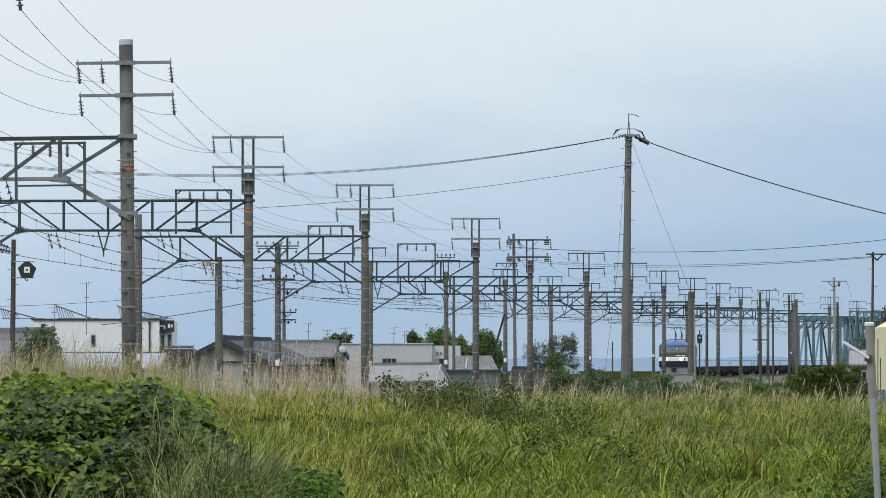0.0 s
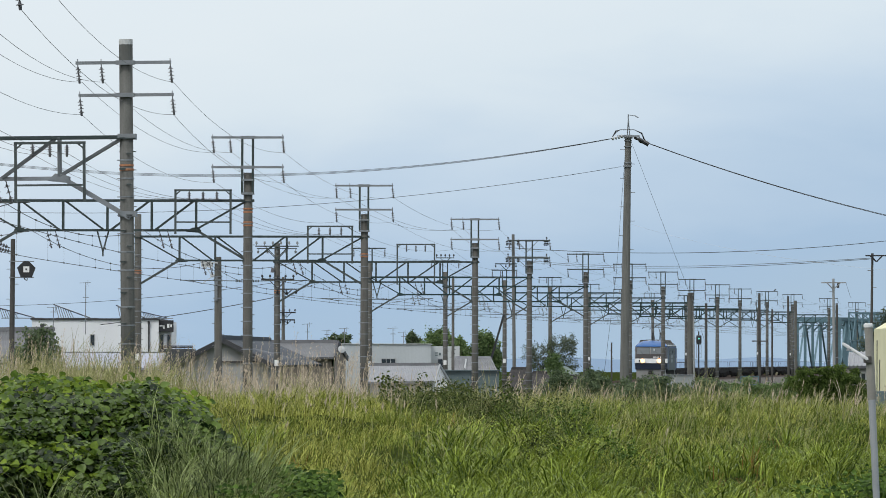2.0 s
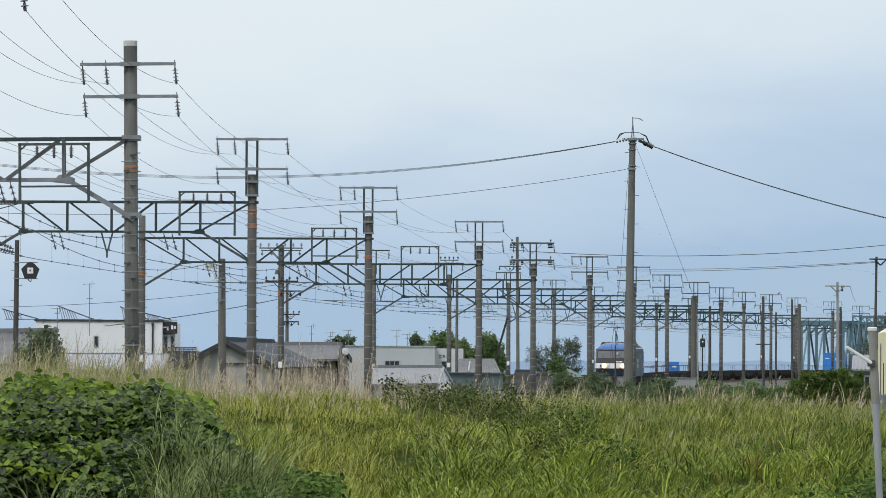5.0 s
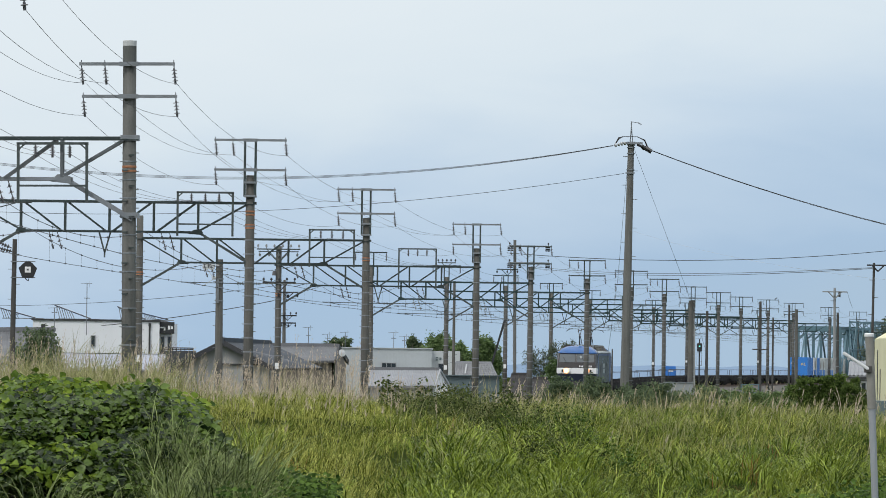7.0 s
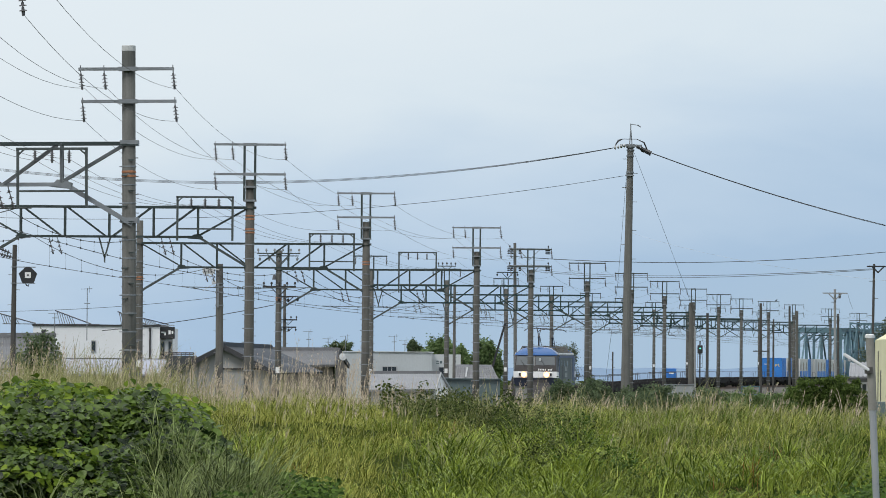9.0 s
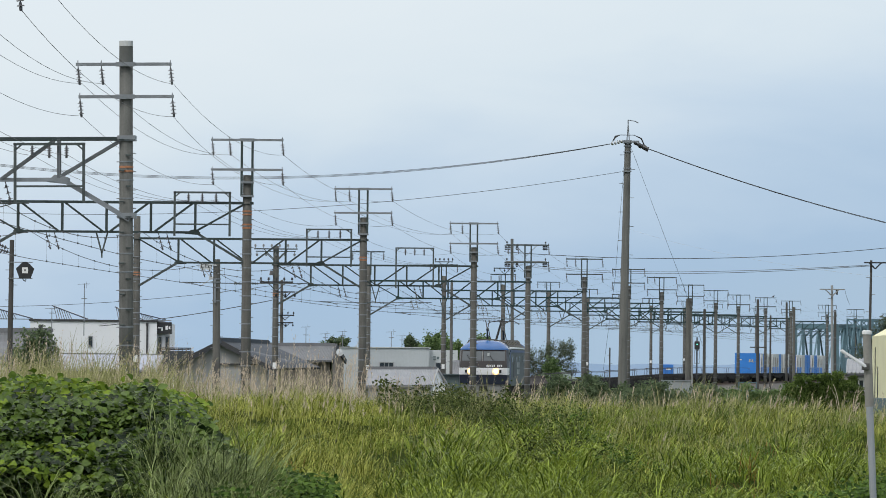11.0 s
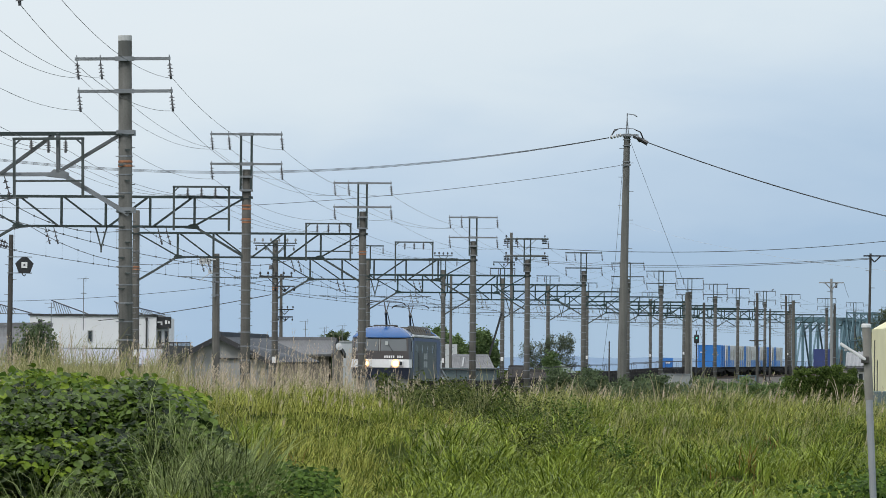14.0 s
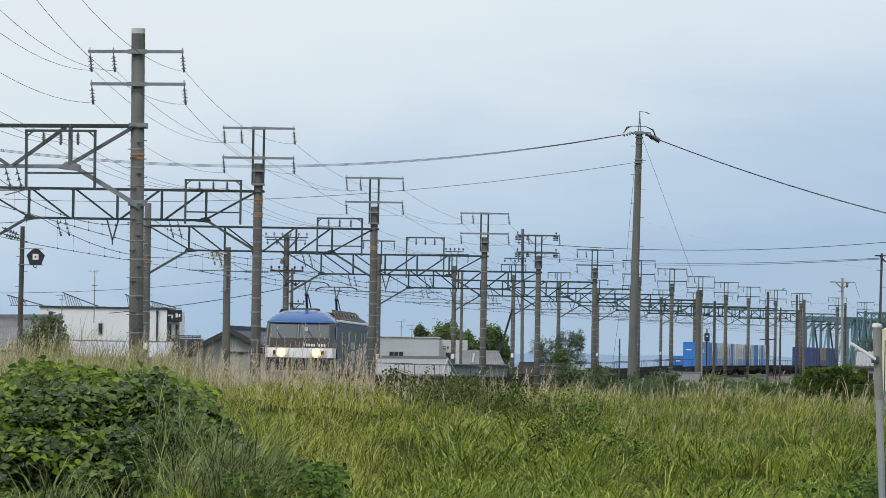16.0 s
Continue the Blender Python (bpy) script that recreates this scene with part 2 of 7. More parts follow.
def along(table, y):
    """A smooth curve through the table's values (Catmull-Rom by uneven steps)."""
    k = min(max(int(np.searchsorted(TRACK_Y, y)) - 1, 0), len(TRACK_Y) - 2)
    y0, y1, v0, v1 = TRACK_Y[k], TRACK_Y[k + 1], table[k], table[k + 1]
    def slope(i):
        i0, i1 = max(i - 1, 0), min(i + 1, len(TRACK_Y) - 1)
        return (table[i1] - table[i0]) / (TRACK_Y[i1] - TRACK_Y[i0])
    u, h = (y - y0) / (y1 - y0), y1 - y0
    return ((2 * u**3 - 3 * u**2 + 1) * v0 + (u**3 - 2 * u**2 + u) * h * slope(k)
            + (-2 * u**3 + 3 * u**2) * v1 + (u**3 - u**2) * h * slope(k + 1))


def rail_point(y, off=0.0, up=0.0):
    """A point at y along the near track, off metres to the right of its middle and up metres over the rail."""
    s = (along(TRACK_X, y + 4) - along(TRACK_X, y - 4)) / 8
    c = 1 / math.hypot(1, s)
    return Vector((along(TRACK_X, y) + off * c, y - off * s * c, along(TRACK_Z, y) + up))


def rail_turn(y):
    return -math.degrees(math.atan((along(TRACK_X, y + 6) - along(TRACK_X, y - 6)) / 12))


# ---- the ground: one sheet from the levee to the horizon ----
def smooth(a, b, v):
    u = min(max((v - a) / (b - a), 0.0), 1.0)
    return u * u * (3 - 2 * u)


def crest(x):
    return 1.36 - 0.023 * (x + 8) + 0.10 * noise.noise((x * 0.17, 7.1, 0.0))


def mound(x, y):
    """Hummocks of the overgrown slope, dying out at its foot and crest."""
    lift = 0.34 * noise.noise((x * 0.62, y * 0.26, 11.0)) + 0.16 * noise.noise((x * 1.5, y * 0.6, 17.0))
    return lift * smooth(92, 96, y) * (1 - smooth(117, 125, y))


def ground_z(x, y):
    """Height of the ground: flat by the camera, up the levee's slope, down behind it, up again to the railway."""
    bank = 0.40 - 0.85 * smooth(20, 88, y) + (crest(x) + 0.45) * smooth(94, 126, y) + 0.14 * noise.noise((x * 0.25, y * 0.11, 0.0)) * smooth(40, 90, y)
    if 92 < y < 125:
        bank += mound(x, y)
    plain = -0.9 + 0.25 * noise.noise((x * 0.01, y * 0.01, 3.0))
    z = bank + (plain - bank) * smooth(132, 150, y)
    if y > 135:
        d = abs(x - along(TRACK_X, min(y, 1990)) + 1.8)
        z = z + (along(TRACK_Z, min(y, 1990)) - 0.75 - z) * (1 - smooth(6.5, 12, d)) * smooth(135, 150, y)
    return z


def ground_grid():
    xs = [-4000, -1500, -600, -300, -150, -90, -60, -45] + [-36 + 1.5 * k for k in range(12)] + [-18 + 0.75 * k for k in range(11)] + [-9.9 + 0.3 * k for k in range(67)] + [10.5 + 0.75 * k for k in range(12)]
    xs += [20 + 3 * k for k in range(16)] + [75, 100, 150, 300, 700, 1600, 4000]
    ys = [-3000, -800, -200, -60, -20, 0, 15] + [30 + 6 * k for k in range(10)] + [90 + 0.6 * k for k in range(60)] + [126 + 1.0 * k for k in range(28)] + [158 + 8 * k for k in range(58)] + [660, 740, 850, 1000, 1300, 1700, 2300, 3200, 4600]
    verts = [(x, y, ground_z(x, y)) for y in ys for x in xs]
    nx = len(xs)
    faces = [(j * nx + i, j * nx + i + 1, (j + 1) * nx + i + 1, (j + 1) * nx + i) for j in range(len(ys) - 1) for i in range(nx - 1)]
    ob = sheet("ground", verts, faces, SOIL, smooth=True)
    return tagged(ob, "grassy soil of a levee and the plain behind it", "ground", kind="structure")


ground_grid()


# ---- the double track ----
def strip(name, label, category, mat, prof, y0, y1, step):
    """A long body with the given section (offset, height) laid along the near track."""
    ys = np.arange(y0, y1 + 0.1, step)
    verts, faces, k = [], [], len(prof)
    for y in ys:
        verts += [tuple(rail_point(float(y), u, v)) for u, v in prof]
    for j in range(len(ys) - 1):
        faces += [(j * k + i, j * k + (i + 1) % k, (j + 1) * k + (i + 1) % k, (j + 1) * k + i) for i in range(k)]
    faces += [tuple(range(k))[::-1], tuple(range((len(ys) - 1) * k, len(ys) * k))]
    return tagged(sheet(name, verts, faces, mat), label, category, kind="structure")


strip("track_bed", "brown ballast bed under a double railway track", "track bed", BALLAST,
      ((4.1, -0.95), (2.6, -0.2), (-6.4, -0.2), (-7.9, -0.95)), 100, 1500, 10)
for off in (0.0, -3.8):
    for side in (-0.5335, 0.5335):
        strip("rail", "worn steel rail on the ballast", "rail", RUST_STEEL,
              tuple((off + side + u, v) for u, v in ((-0.06, -0.16), (0.06, -0.16), (0.012, -0.12), (0.033, 0.0), (-0.033, 0.0), (-0.012, -0.12))), 100, 1500, 10)


# ---- overhead line: portals, feeders, contact wires ----
SPAN = 9.5


def disc_string(bm, at, length=0.48, discs=4, lean=(0.0, 0.0), r=0.058):
    """A hanging string of insulator discs."""
    o = Vector(at)
    d = Vector((lean[0], lean[1], -1)).normalized()
    rod(bm, o + Vector((0, 0, 0.05)), o + d * length, 0.014, seg=5)
    for k in range(discs):
        c = o + d * (length * (0.28 + 0.58 * k / max(1, discs - 1)))
        rod(bm, c + d * 0.008, c - d * 0.01, r * 1.25, r * 1.1, seg=8)
        rod(bm, c - d * 0.01, c - d * 0.06, r * 0.6, 0.026, seg=6)
    rod(bm, o + d * (length - 0.05), o + d * (length + 0.03), 0.035, 0.03, seg=6)
    return bm


def pole_shaft(name, parent, x, z0, z1, r0, r1, mat=CONCRETE, pegs=True, bands=()):
    bm = bmesh.new()
    lathe(bm, [(r0, z0), (r0 + (r1 - r0) * 0.5, (z0 + z1) / 2), (r1, z1 - 0.02), (r1 * 0.9, z1)], 14, (x, 0, 0))
    shaft = part(name, bm, mat, parent, smooth=True)
    if pegs:
        z, k = z0 + 1.6, 0
        while z < min(z1 - 0.5, 6.6):
            rad = r0 + (r1 - r0) * (z - z0) / (z1 - z0)
            bm = bmesh.new()
            rod(bm, (x - rad - 0.07, -0.02, z), (x + rad + 0.02, -0.02, z), 0.012, seg=4)
            rod(bm, (x - rad - 0.02, 0.03, z + 0.22), (x + rad + 0.07, 0.03, z + 0.22), 0.012, seg=4)
            lathe(bm, [(rad + 0.004, z - 0.02), (rad + 0.009, z - 0.015), (rad + 0.009, z + 0.015), (rad + 0.004, z + 0.02)], 12, (x, 0, 0))
            part("step_iron", bm, GALVANISED, shaft)
            z, k = z + 0.47, k + 1
    for z in bands:
        bm = bmesh.new()
        rad = r0 + (r1 - r0) * (z - z0) / (z1 - z0)
        for c in (z - 0.055, z + 0.055):
            lathe(bm, [(rad + 0.002, c - 0.028), (rad + 0.012, c - 0.024), (rad + 0.012, c + 0.024), (rad + 0.002, c + 0.028)], 14, (x, 0, 0))
        part("warning_band", bm, ORANGE, shaft, "faded orange warning band")
    return shaft


def crossarm(root, x0, x1, z, hangers, square=0.075, mat=GALVANISED):
    bm = bmesh.new()
    bar(bm, (x0, -0.2, z), (x1, -0.2, z), square, square)
    bar(bm, (-0.24, -0.2, z), (0.24, -0.2, z), square + 0.06, square + 0.03)
    arm = part("crossarm", bm, mat, root)
    for hx in hangers:
        bm = bmesh.new()
        rod(bm, (hx, -0.2, z - 0.02), (hx, -0.2, z + 0.1), 0.012, seg=5)
        disc_string(bm, (hx, -0.2, z - 0.04), 0.46, 4, (0.1, 0))
        part("insulator_string", bm, PORCELAIN, arm)
    return arm


def feeder_frame(root, x0, x1, z0, z1, zb):
    """The small rectangular frame that hangs three feeder wires."""
    bm = bmesh.new()
    for x in (x0, x1):
        angle_iron(bm, (x, -0.3, z0), (x, -0.3, z1), 0.07, 0.02, (0, 1, 0))
    bar(bm, (x0 - 0.04, -0.3, z1), (x1 + 0.04, -0.3, z1), 0.07, 0.065)
    bar(bm, (x0, -0.3, zb), (x1, -0.3, zb), 0.045, 0.05)
    for x, s in ((x0, 1), (x1, -1)):
        bar(bm, (x, -0.3, z1 - 0.16), (x + s * 0.16, -0.3, z1 - 0.02), 0.04, 0.04)
    fr = part("feeder_frame", bm, STEEL_MID, root)
    for k in (0.25, 0.5, 0.75):
        bm = bmesh.new()
        disc_string(bm, (x0 + (x1 - x0) * k, -0.3, z1 - 0.03), 0.3, 4, (0, 0), 0.05)
        part("insulator_string", bm, PORCELAIN, fr)
    return fr


def truss(root, xa, xb, z0, z1, panels, d=0.26, stout=1.0):
    """A portal beam of two planes of angle iron: chords, posts and diagonals that fall towards the middle."""
    reach = 1.75
    steel = GREEN_STEEL if stout == 1.0 else FAR_GREEN
    g0, g1 = xa + reach, xb - reach
    for name, x0, x1, z, w in (("top_chord", xa - 0.2, xb + 0.2, z1, 0.085 * stout), ("bottom_chord", g0, g1, z0, 0.075 * stout)):
        bm = bmesh.new()
        for y in (-d / 2, d / 2):
            angle_iron(bm, (x0, y, z), (x1, y, z), w, 0.02)
        n = int((x1 - x0) / 0.55)
        for k in range(n):
            u, v = x0 + (x1 - x0) * k / n, x0 + (x1 - x0) * (k + 1) / n
            s = 1 if k % 2 else -1
            bar(bm, (u, -s * d / 2, z), (v, s * d / 2, z), 0.03, 0.02)
        part(name, bm, steel, root)
    step = (g1 - g0) / panels
    for k in range(panels + 1):
        x = g0 + step * k
        bm = bmesh.new()
        for y in (-d / 2, d / 2):
            angle_iron(bm, (x, y, z0), (x, y, z1), 0.055 * stout, 0.014, (0, 1, 0))
        part("truss_post", bm, steel, root)
    for k in range(panels):
        x, x2 = g0 + step * k, g0 + step * (k + 1)
        bm = bmesh.new()
        for y in (-d / 2, d / 2):
            if k < panels / 2:
                angle_iron(bm, (x + 0.06, y, z1), (x2 - 0.1, y, z0), 0.05 * stout, 0.014)
            else:
                angle_iron(bm, (x2 - 0.06, y, z1), (x + 0.1, y, z0), 0.05 * stout, 0.014)
        part("truss_diagonal", bm, steel, root)
    for gx, px, s in ((g0, xa, -1), (g1, xb, 1)):
        for y in (-d / 2 - 0.02, d / 2 + 0.02):
            bm = bmesh.new()
            vs = [bm.verts.new((gx + a, y, z0 + b)) for a, b in ((-s * 0.34, -0.05), (s * 0.1, -0.08), (s * 0.16, 0.0), (s * 0.05, 0.11), (-s * 0.13, 0.08))]
            f = bm.faces.new(vs)
            ext = bmesh.ops.extrude_face_region(bm, geom=[f])
            bmesh.ops.translate(bm, vec=(0, 0.014, 0), verts=[g for g in ext["geom"] if isinstance(g, bmesh.types.BMVert)])
            part("gusset_plate", bm, steel, root)
        bm = bmesh.new()
        for y in (-d / 2, d / 2):
            angle_iron(bm, (gx + s * 0.05, y, z0 - 0.02), (px - s * 0.1, y, z0 - 0.98), 0.072, 0.016)
        part("knee_brace", bm, STEEL_MID, root)
        bm = bmesh.new()
        for y in (-d / 2, d / 2):
            angle_iron(bm, (gx + s * 0.05, y, z0 + 0.06), (px - s * 0.12, y, z1 - 0.05), 0.05, 0.014)
        part("end_diagonal", bm, steel, root)


def wire_support(root, x, z_beam, side, glaze=PORCELAIN, rod_arm=True):
    """What holds the contact wire of one track under the beam: two slanted strings, a drop post and a steady arm."""
    bm = bmesh.new()
    for dx in (0.0, 0.28):
        disc_string(bm, (x + dx, 0, z_beam - 0.05), 0.55, 3, (0.3, 0), 0.06)
    part("suspension_insulator", bm, glaze, root)
    hx = x + side * 1.9
    if side < 0:
        bm = bmesh.new()
        bar(bm, (hx - 0.2, 0, z_beam), (hx, 0, z_beam - 0.72), 0.05, 0.05)
        bar(bm, (hx + 0.2, 0, z_beam), (hx, 0, z_beam - 0.72), 0.05, 0.05)
        bar(bm, (hx, 0, z_beam - 0.72), (hx, 0, 5.2), 0.05, 0.05)
        part("drop_post", bm, STEEL_MID, root)
    if rod_arm:
        bm = bmesh.new()
        rod(bm, (hx, 0, 5.22), (x - side * 0.9, 0, 5.26), 0.02, seg=6)
        for k in range(4):
            rod(bm, (hx - side * (0.25 + 0.07 * k), 0, 5.225), (hx - side * (0.28 + 0.07 * k), 0, 5.225), 0.06, 0.045, seg=7)
        rod(bm, (x - side * 0.5, 0, 5.25), (x, 0, 5.12), 0.014, seg=5)
        part("steady_arm", bm, STEEL_MID, root)


def portal(m, label, framed=-0.56, span=SPAN, frame_top=7.47, stout=1.0):
    """A portal over both tracks with feeder arms on the near pole. Its origin is the near pole at rail height."""
    root = thing("catenary_portal", m, label, "catenary portal", "portals along the railway")
    pole_shaft("near_pole", root, 0, -1.4, 8.02, 0.175, 0.148, bands=(6.75, 6.3) if framed == -0.56 else (6.3,) if framed == -0.48 else ())
    pole_shaft("far_pole", root, -span, -1.4, 8.02, 0.17, 0.14, bands=(5.6,) if framed is not None else ())
    truss(root, -span, 0, 6.08, 7.08, 4, 0.26, stout)
    for x in (-0.18, 0.18):
        bm = bmesh.new()
        angle_iron(bm, (x, -0.2, 7.3), (x, -0.2, 9.22), 0.075, 0.02, (0, 1, 0))
        part("arm_upright", bm, GREEN_STEEL, root)
    for z in (7.28, 7.74):
        bm = bmesh.new()
        box(bm, -0.2, 0.2, -0.24, 0.19, z, z + 0.07)
        part("pole_clamp", bm, GALVANISED, root)
    arm_mat = GALVANISED if framed is not None else STEEL_MID
    crossarm(root, -1.22, 1.22, 9.2, (-1.18, -0.6, 1.18), 0.075, arm_mat)
    crossarm(root, -1.22, 1.22, 8.2, (-1.18, 1.18), 0.075, arm_mat)
    if framed is not None:
        feeder_frame(root, framed - 1.86, framed, 5.95, frame_top, 6.35)
    else:
        for x in (-0.16, 0.16):
            bm = bmesh.new()
            angle_iron(bm, (x - span, -0.18, 7.4), (x - span, -0.18, 8.78), 0.07, 0.02, (0, 1, 0))
            part("arm_upright", bm, GREEN_STEEL, root)
        bm = bmesh.new()
        bar(bm, (-span - 0.95, -0.2, 8.75), (-span + 0.95, -0.2, 8.75), 0.07, 0.07)
        arm = part("crossarm", bm, GREEN_STEEL, root)
        for k in (-0.9, -0.3, 0.9):
            bm = bmesh.new()
            disc_string(bm, (k - span, -0.2, 8.72), 0.42, 4, (0, 0), 0.05)
            part("insulator_string", bm, PORCELAIN, arm)
    glaze = PORCELAIN_GREY if framed is None else PORCELAIN
    wire_support(root, -3.0, 6.08, -1, glaze, framed != -0.56)
    wire_support(root, -6.8, 6.08, 1, glaze, framed != -0.56)
    bm = bmesh.new()
    box(bm, -span - 0.1, -span + 0.1, -0.2, -0.17, 1.9, 2.2)
    part("number_plate", bm, WHITE_PLATE, root, "small white plate")
    return root


# near pole of each portal: x, y and rail height
PORTALS = (
    (-6.54, 209, 0.52), (-3.25, 259, 0.37), (1.63, 309, 0.17), (5.03, 359, 0.14),
    (9.44, 409, 0.28), (13.85, 459, 0.46), (18.09, 509, 0.66), (22.46, 559, 0.78),
    (26.96, 609, 0.97), (31.57, 659, 1.2), (37.06, 709, 1.55), (42.78, 759, 1.8),
    (50.31, 809, 1.9), (57.32, 859, 1.9), (66.21, 915, 1.9))
LABEL = "concrete-poled catenary portal with dark green truss over the tracks"
first = copied = laden = pinned = None
for k, (px, py, pz) in enumerate(PORTALS):
    at = pose(px, py, pz, 0, 0, rail_turn(py))
    if k < 3:
        made = portal(at, LABEL, (-0.56, -0.48, -2.0)[k], (SPAN, SPAN, 9.9)[k], (7.42, 7.5, 7.95)[k])
        if k == 2:
            laden = made
        first = first or made
    elif k in (3, 7):
        copied = portal(at, LABEL, None, 9.27, 7.47, 1.15 if k == 3 else 1.6)
    else:
        made = copy_thing(copied, at)
        if k == 4:
            pinned = made


def tall_portal(m):
    """The nearest portal: a stouter pole with both arms on the concrete itself and a deeper beam."""
    root = thing("catenary_portal", m, "stout grey concrete catenary pole with steel beam and feeder arms", "catenary portal", "portals along the railway")
    pole_shaft("near_pole", root, 0, -1.4, 9.27, 0.185, 0.17, CONCRETE_GREY, bands=(6.12,))
    # step brackets on the pole's face, set left and right by turns
    for k in range(15):
        bm = bmesh.new()
        z, x = 1.35 + 0.395 * k, 0.07 if k % 2 else -0.1
        for a, b in (((x - 0.07, -0.17, z), (x - 0.05, -0.30, z)), ((x - 0.05, -0.30, z), (x + 0.07, -0.30, z)), ((x + 0.07, -0.30, z), (x + 0.09, -0.17, z))):
            rod(bm, a, b, 0.009, seg=5)
        bar(bm, (x - 0.05, -0.19, z - 0.02), (x + 0.07, -0.19, z - 0.02), 0.02, 0.03)
        part("step_bracket", bm, STEEL_MID, root)
    bm = bmesh.new()
    lathe(bm, [(0.172, 9.27), (0.178, 9.27), (0.178, 9.4), (0.17, 9.41)], 16)
    part("pole_cap", bm, CONCRETE_CAP, root, "pale cap")
    bm = bmesh.new()
    lathe(bm, [(0.174, 8.86), (0.177, 8.86), (0.176, 9.27), (0.17, 9.27)], 16)
    part("dark_collar", bm, CONCRETE_DARK, root, "dark band under the cap")
    pole_shaft("far_pole", root, -SPAN, -1.4, 9.0, 0.18, 0.16)
    crossarm(root, -1.27, 1.18, 8.8, (-1.22, -0.62, 1.15), 0.08)
    crossarm(root, -1.2, 1.24, 7.97, (-1.17, 1.2), 0.08)
    # beam: top chord, deep gussets and two long diagonals either side
    for name, x0, x1, z in (("top_chord", -SPAN, 0.25, 6.9), ("bottom_chord", -SPAN + 1.8, -1.8, 5.86)):
        bm = bmesh.new()
        for y in (-0.17, 0.17):
            angle_iron(bm, (x0, y, z), (x1, y, z), 0.09, 0.02)
        part(name, bm, GREEN_STEEL if z > 6 else GALVANISED, root)
    for x, z0, z1, x2 in ((-1.72, 5.9, 6.9, -1.72), (-1.72, 5.92, 6.85, -0.15), (-3.2, 5.88, 6.86, -1.85), (-4.7, 5.88, 6.9, -4.7),
                          (-4.8, 6.86, 5.88, -3.3), (-4.65, 6.86, 5.88, -6.1), (-7.75, 5.9, 6.9, -7.75), (-6.2, 5.88, 6.86, -7.6), (-7.75, 5.92, 6.85, -9.35)):
        bm = bmesh.new()
        for y in (-0.17, 0.17):
            angle_iron(bm, (x, y, z0), (x2, y, z1), 0.07, 0.018, (0, 0, 1) if x != x2 else (0, 1, 0))
        part("truss_diagonal" if x != x2 else "truss_post", bm, STEEL_PALE, root)
    for s, gx in ((1, -1.72), (-1, -7.78)):
        for y in (-0.2, 0.19):
            bm = bmesh.new()
            vs = [bm.verts.new((gx + a, y, 5.86 + b)) for a, b in ((-s * 0.3, -0.06), (s * 0.24, -0.12), (s * 0.26, 0.04), (s * 0.1, 0.1), (-s * 0.1, 0.12))]
            f = bm.faces.new(vs)
            ext = bmesh.ops.extrude_face_region(bm, geom=[f])
            bmesh.ops.translate(bm, vec=(0, 0.014, 0), verts=[g for g in ext["geom"] if isinstance(g, bmesh.types.BMVert)])
            part("gusset_plate", bm, GALVANISED, root)
        bm = bmesh.new()
        end = 0.1 if s > 0 else -SPAN
        for y in (-0.19, 0.19):
            angle_iron(bm, (gx + s * 0.15, y, 5.82), (end, y, 4.82), 0.11, 0.025)
        part("knee_brace", bm, GALVANISED, root)
    for z in (4.86, 6.84):
        bm = bmesh.new()
        box(bm, -0.21, 0.25, -0.2, 0.2, z, z + 0.14)
        part("pole_clamp", bm, GALVANISED, root)
    feeder_frame(root, -2.82, -1.06, 5.26, 6.76, 5.68)
    wire_support(root, -3.4, 5.86, -1)
    wire_support(root, -7.0, 5.86, 1)
    return root


tall_portal(pose(-8.02, 159, 0.98, 0, -0.6, rail_turn(170)))
# the next portal on, beyond the edge of the view
copy_thing(first, pose(-8.62, 109, 0.57, 0, 0, rail_turn(110)))

# ---- feeder wires from pole to pole ----
SETS = [(-8.62, 109, 0.57, 9.2, 8.2, 7.2, -0.3)] + [(-8.1, 159, 0.98, 8.8, 7.97, 6.44, -0.4)] + [(a, b, c, 9.2, 8.2, 7.17, 0.0) for a, b, c in PORTALS]
FEEDERS = ((-1.13, 0, -0.5), (-0.55, 0, -0.5), (1.22, 0, -0.5), (-1.13, 1, -0.5), (1.22, 1, -0.5), (-1.96, 2, 0.0), (-1.49, 2, 0.0), (-1.03, 2, 0.0))
for off, level, drop in FEEDERS:
    bm = bmesh.new()
    pts = []
    for k in range(len(SETS) - 1):
        ends = []
        for px, py, pz, *hs in (SETS[k], SETS[k + 1]):
            ox = off + (hs[3] if level == 2 else 0)
            ends.append((px + ox, py - 0.2 - 0.08 * ox, pz + hs[level] + drop))
        pts += sagging(ends[0], ends[1], (0.58 if off < 0 and level == 0 else 0.47 if off < 0 else 0.5) if k == 0 and level < 2 else 0.5 if level < 2 else 0.4, 14)[(1 if k else 0):]
    tube(bm, pts, 0.0055, 5)
    tagged(part("feeder_wire", bm, WIRE), "tarnished feeder wire sagging between the portals", "overhead wire", "feeder wires")

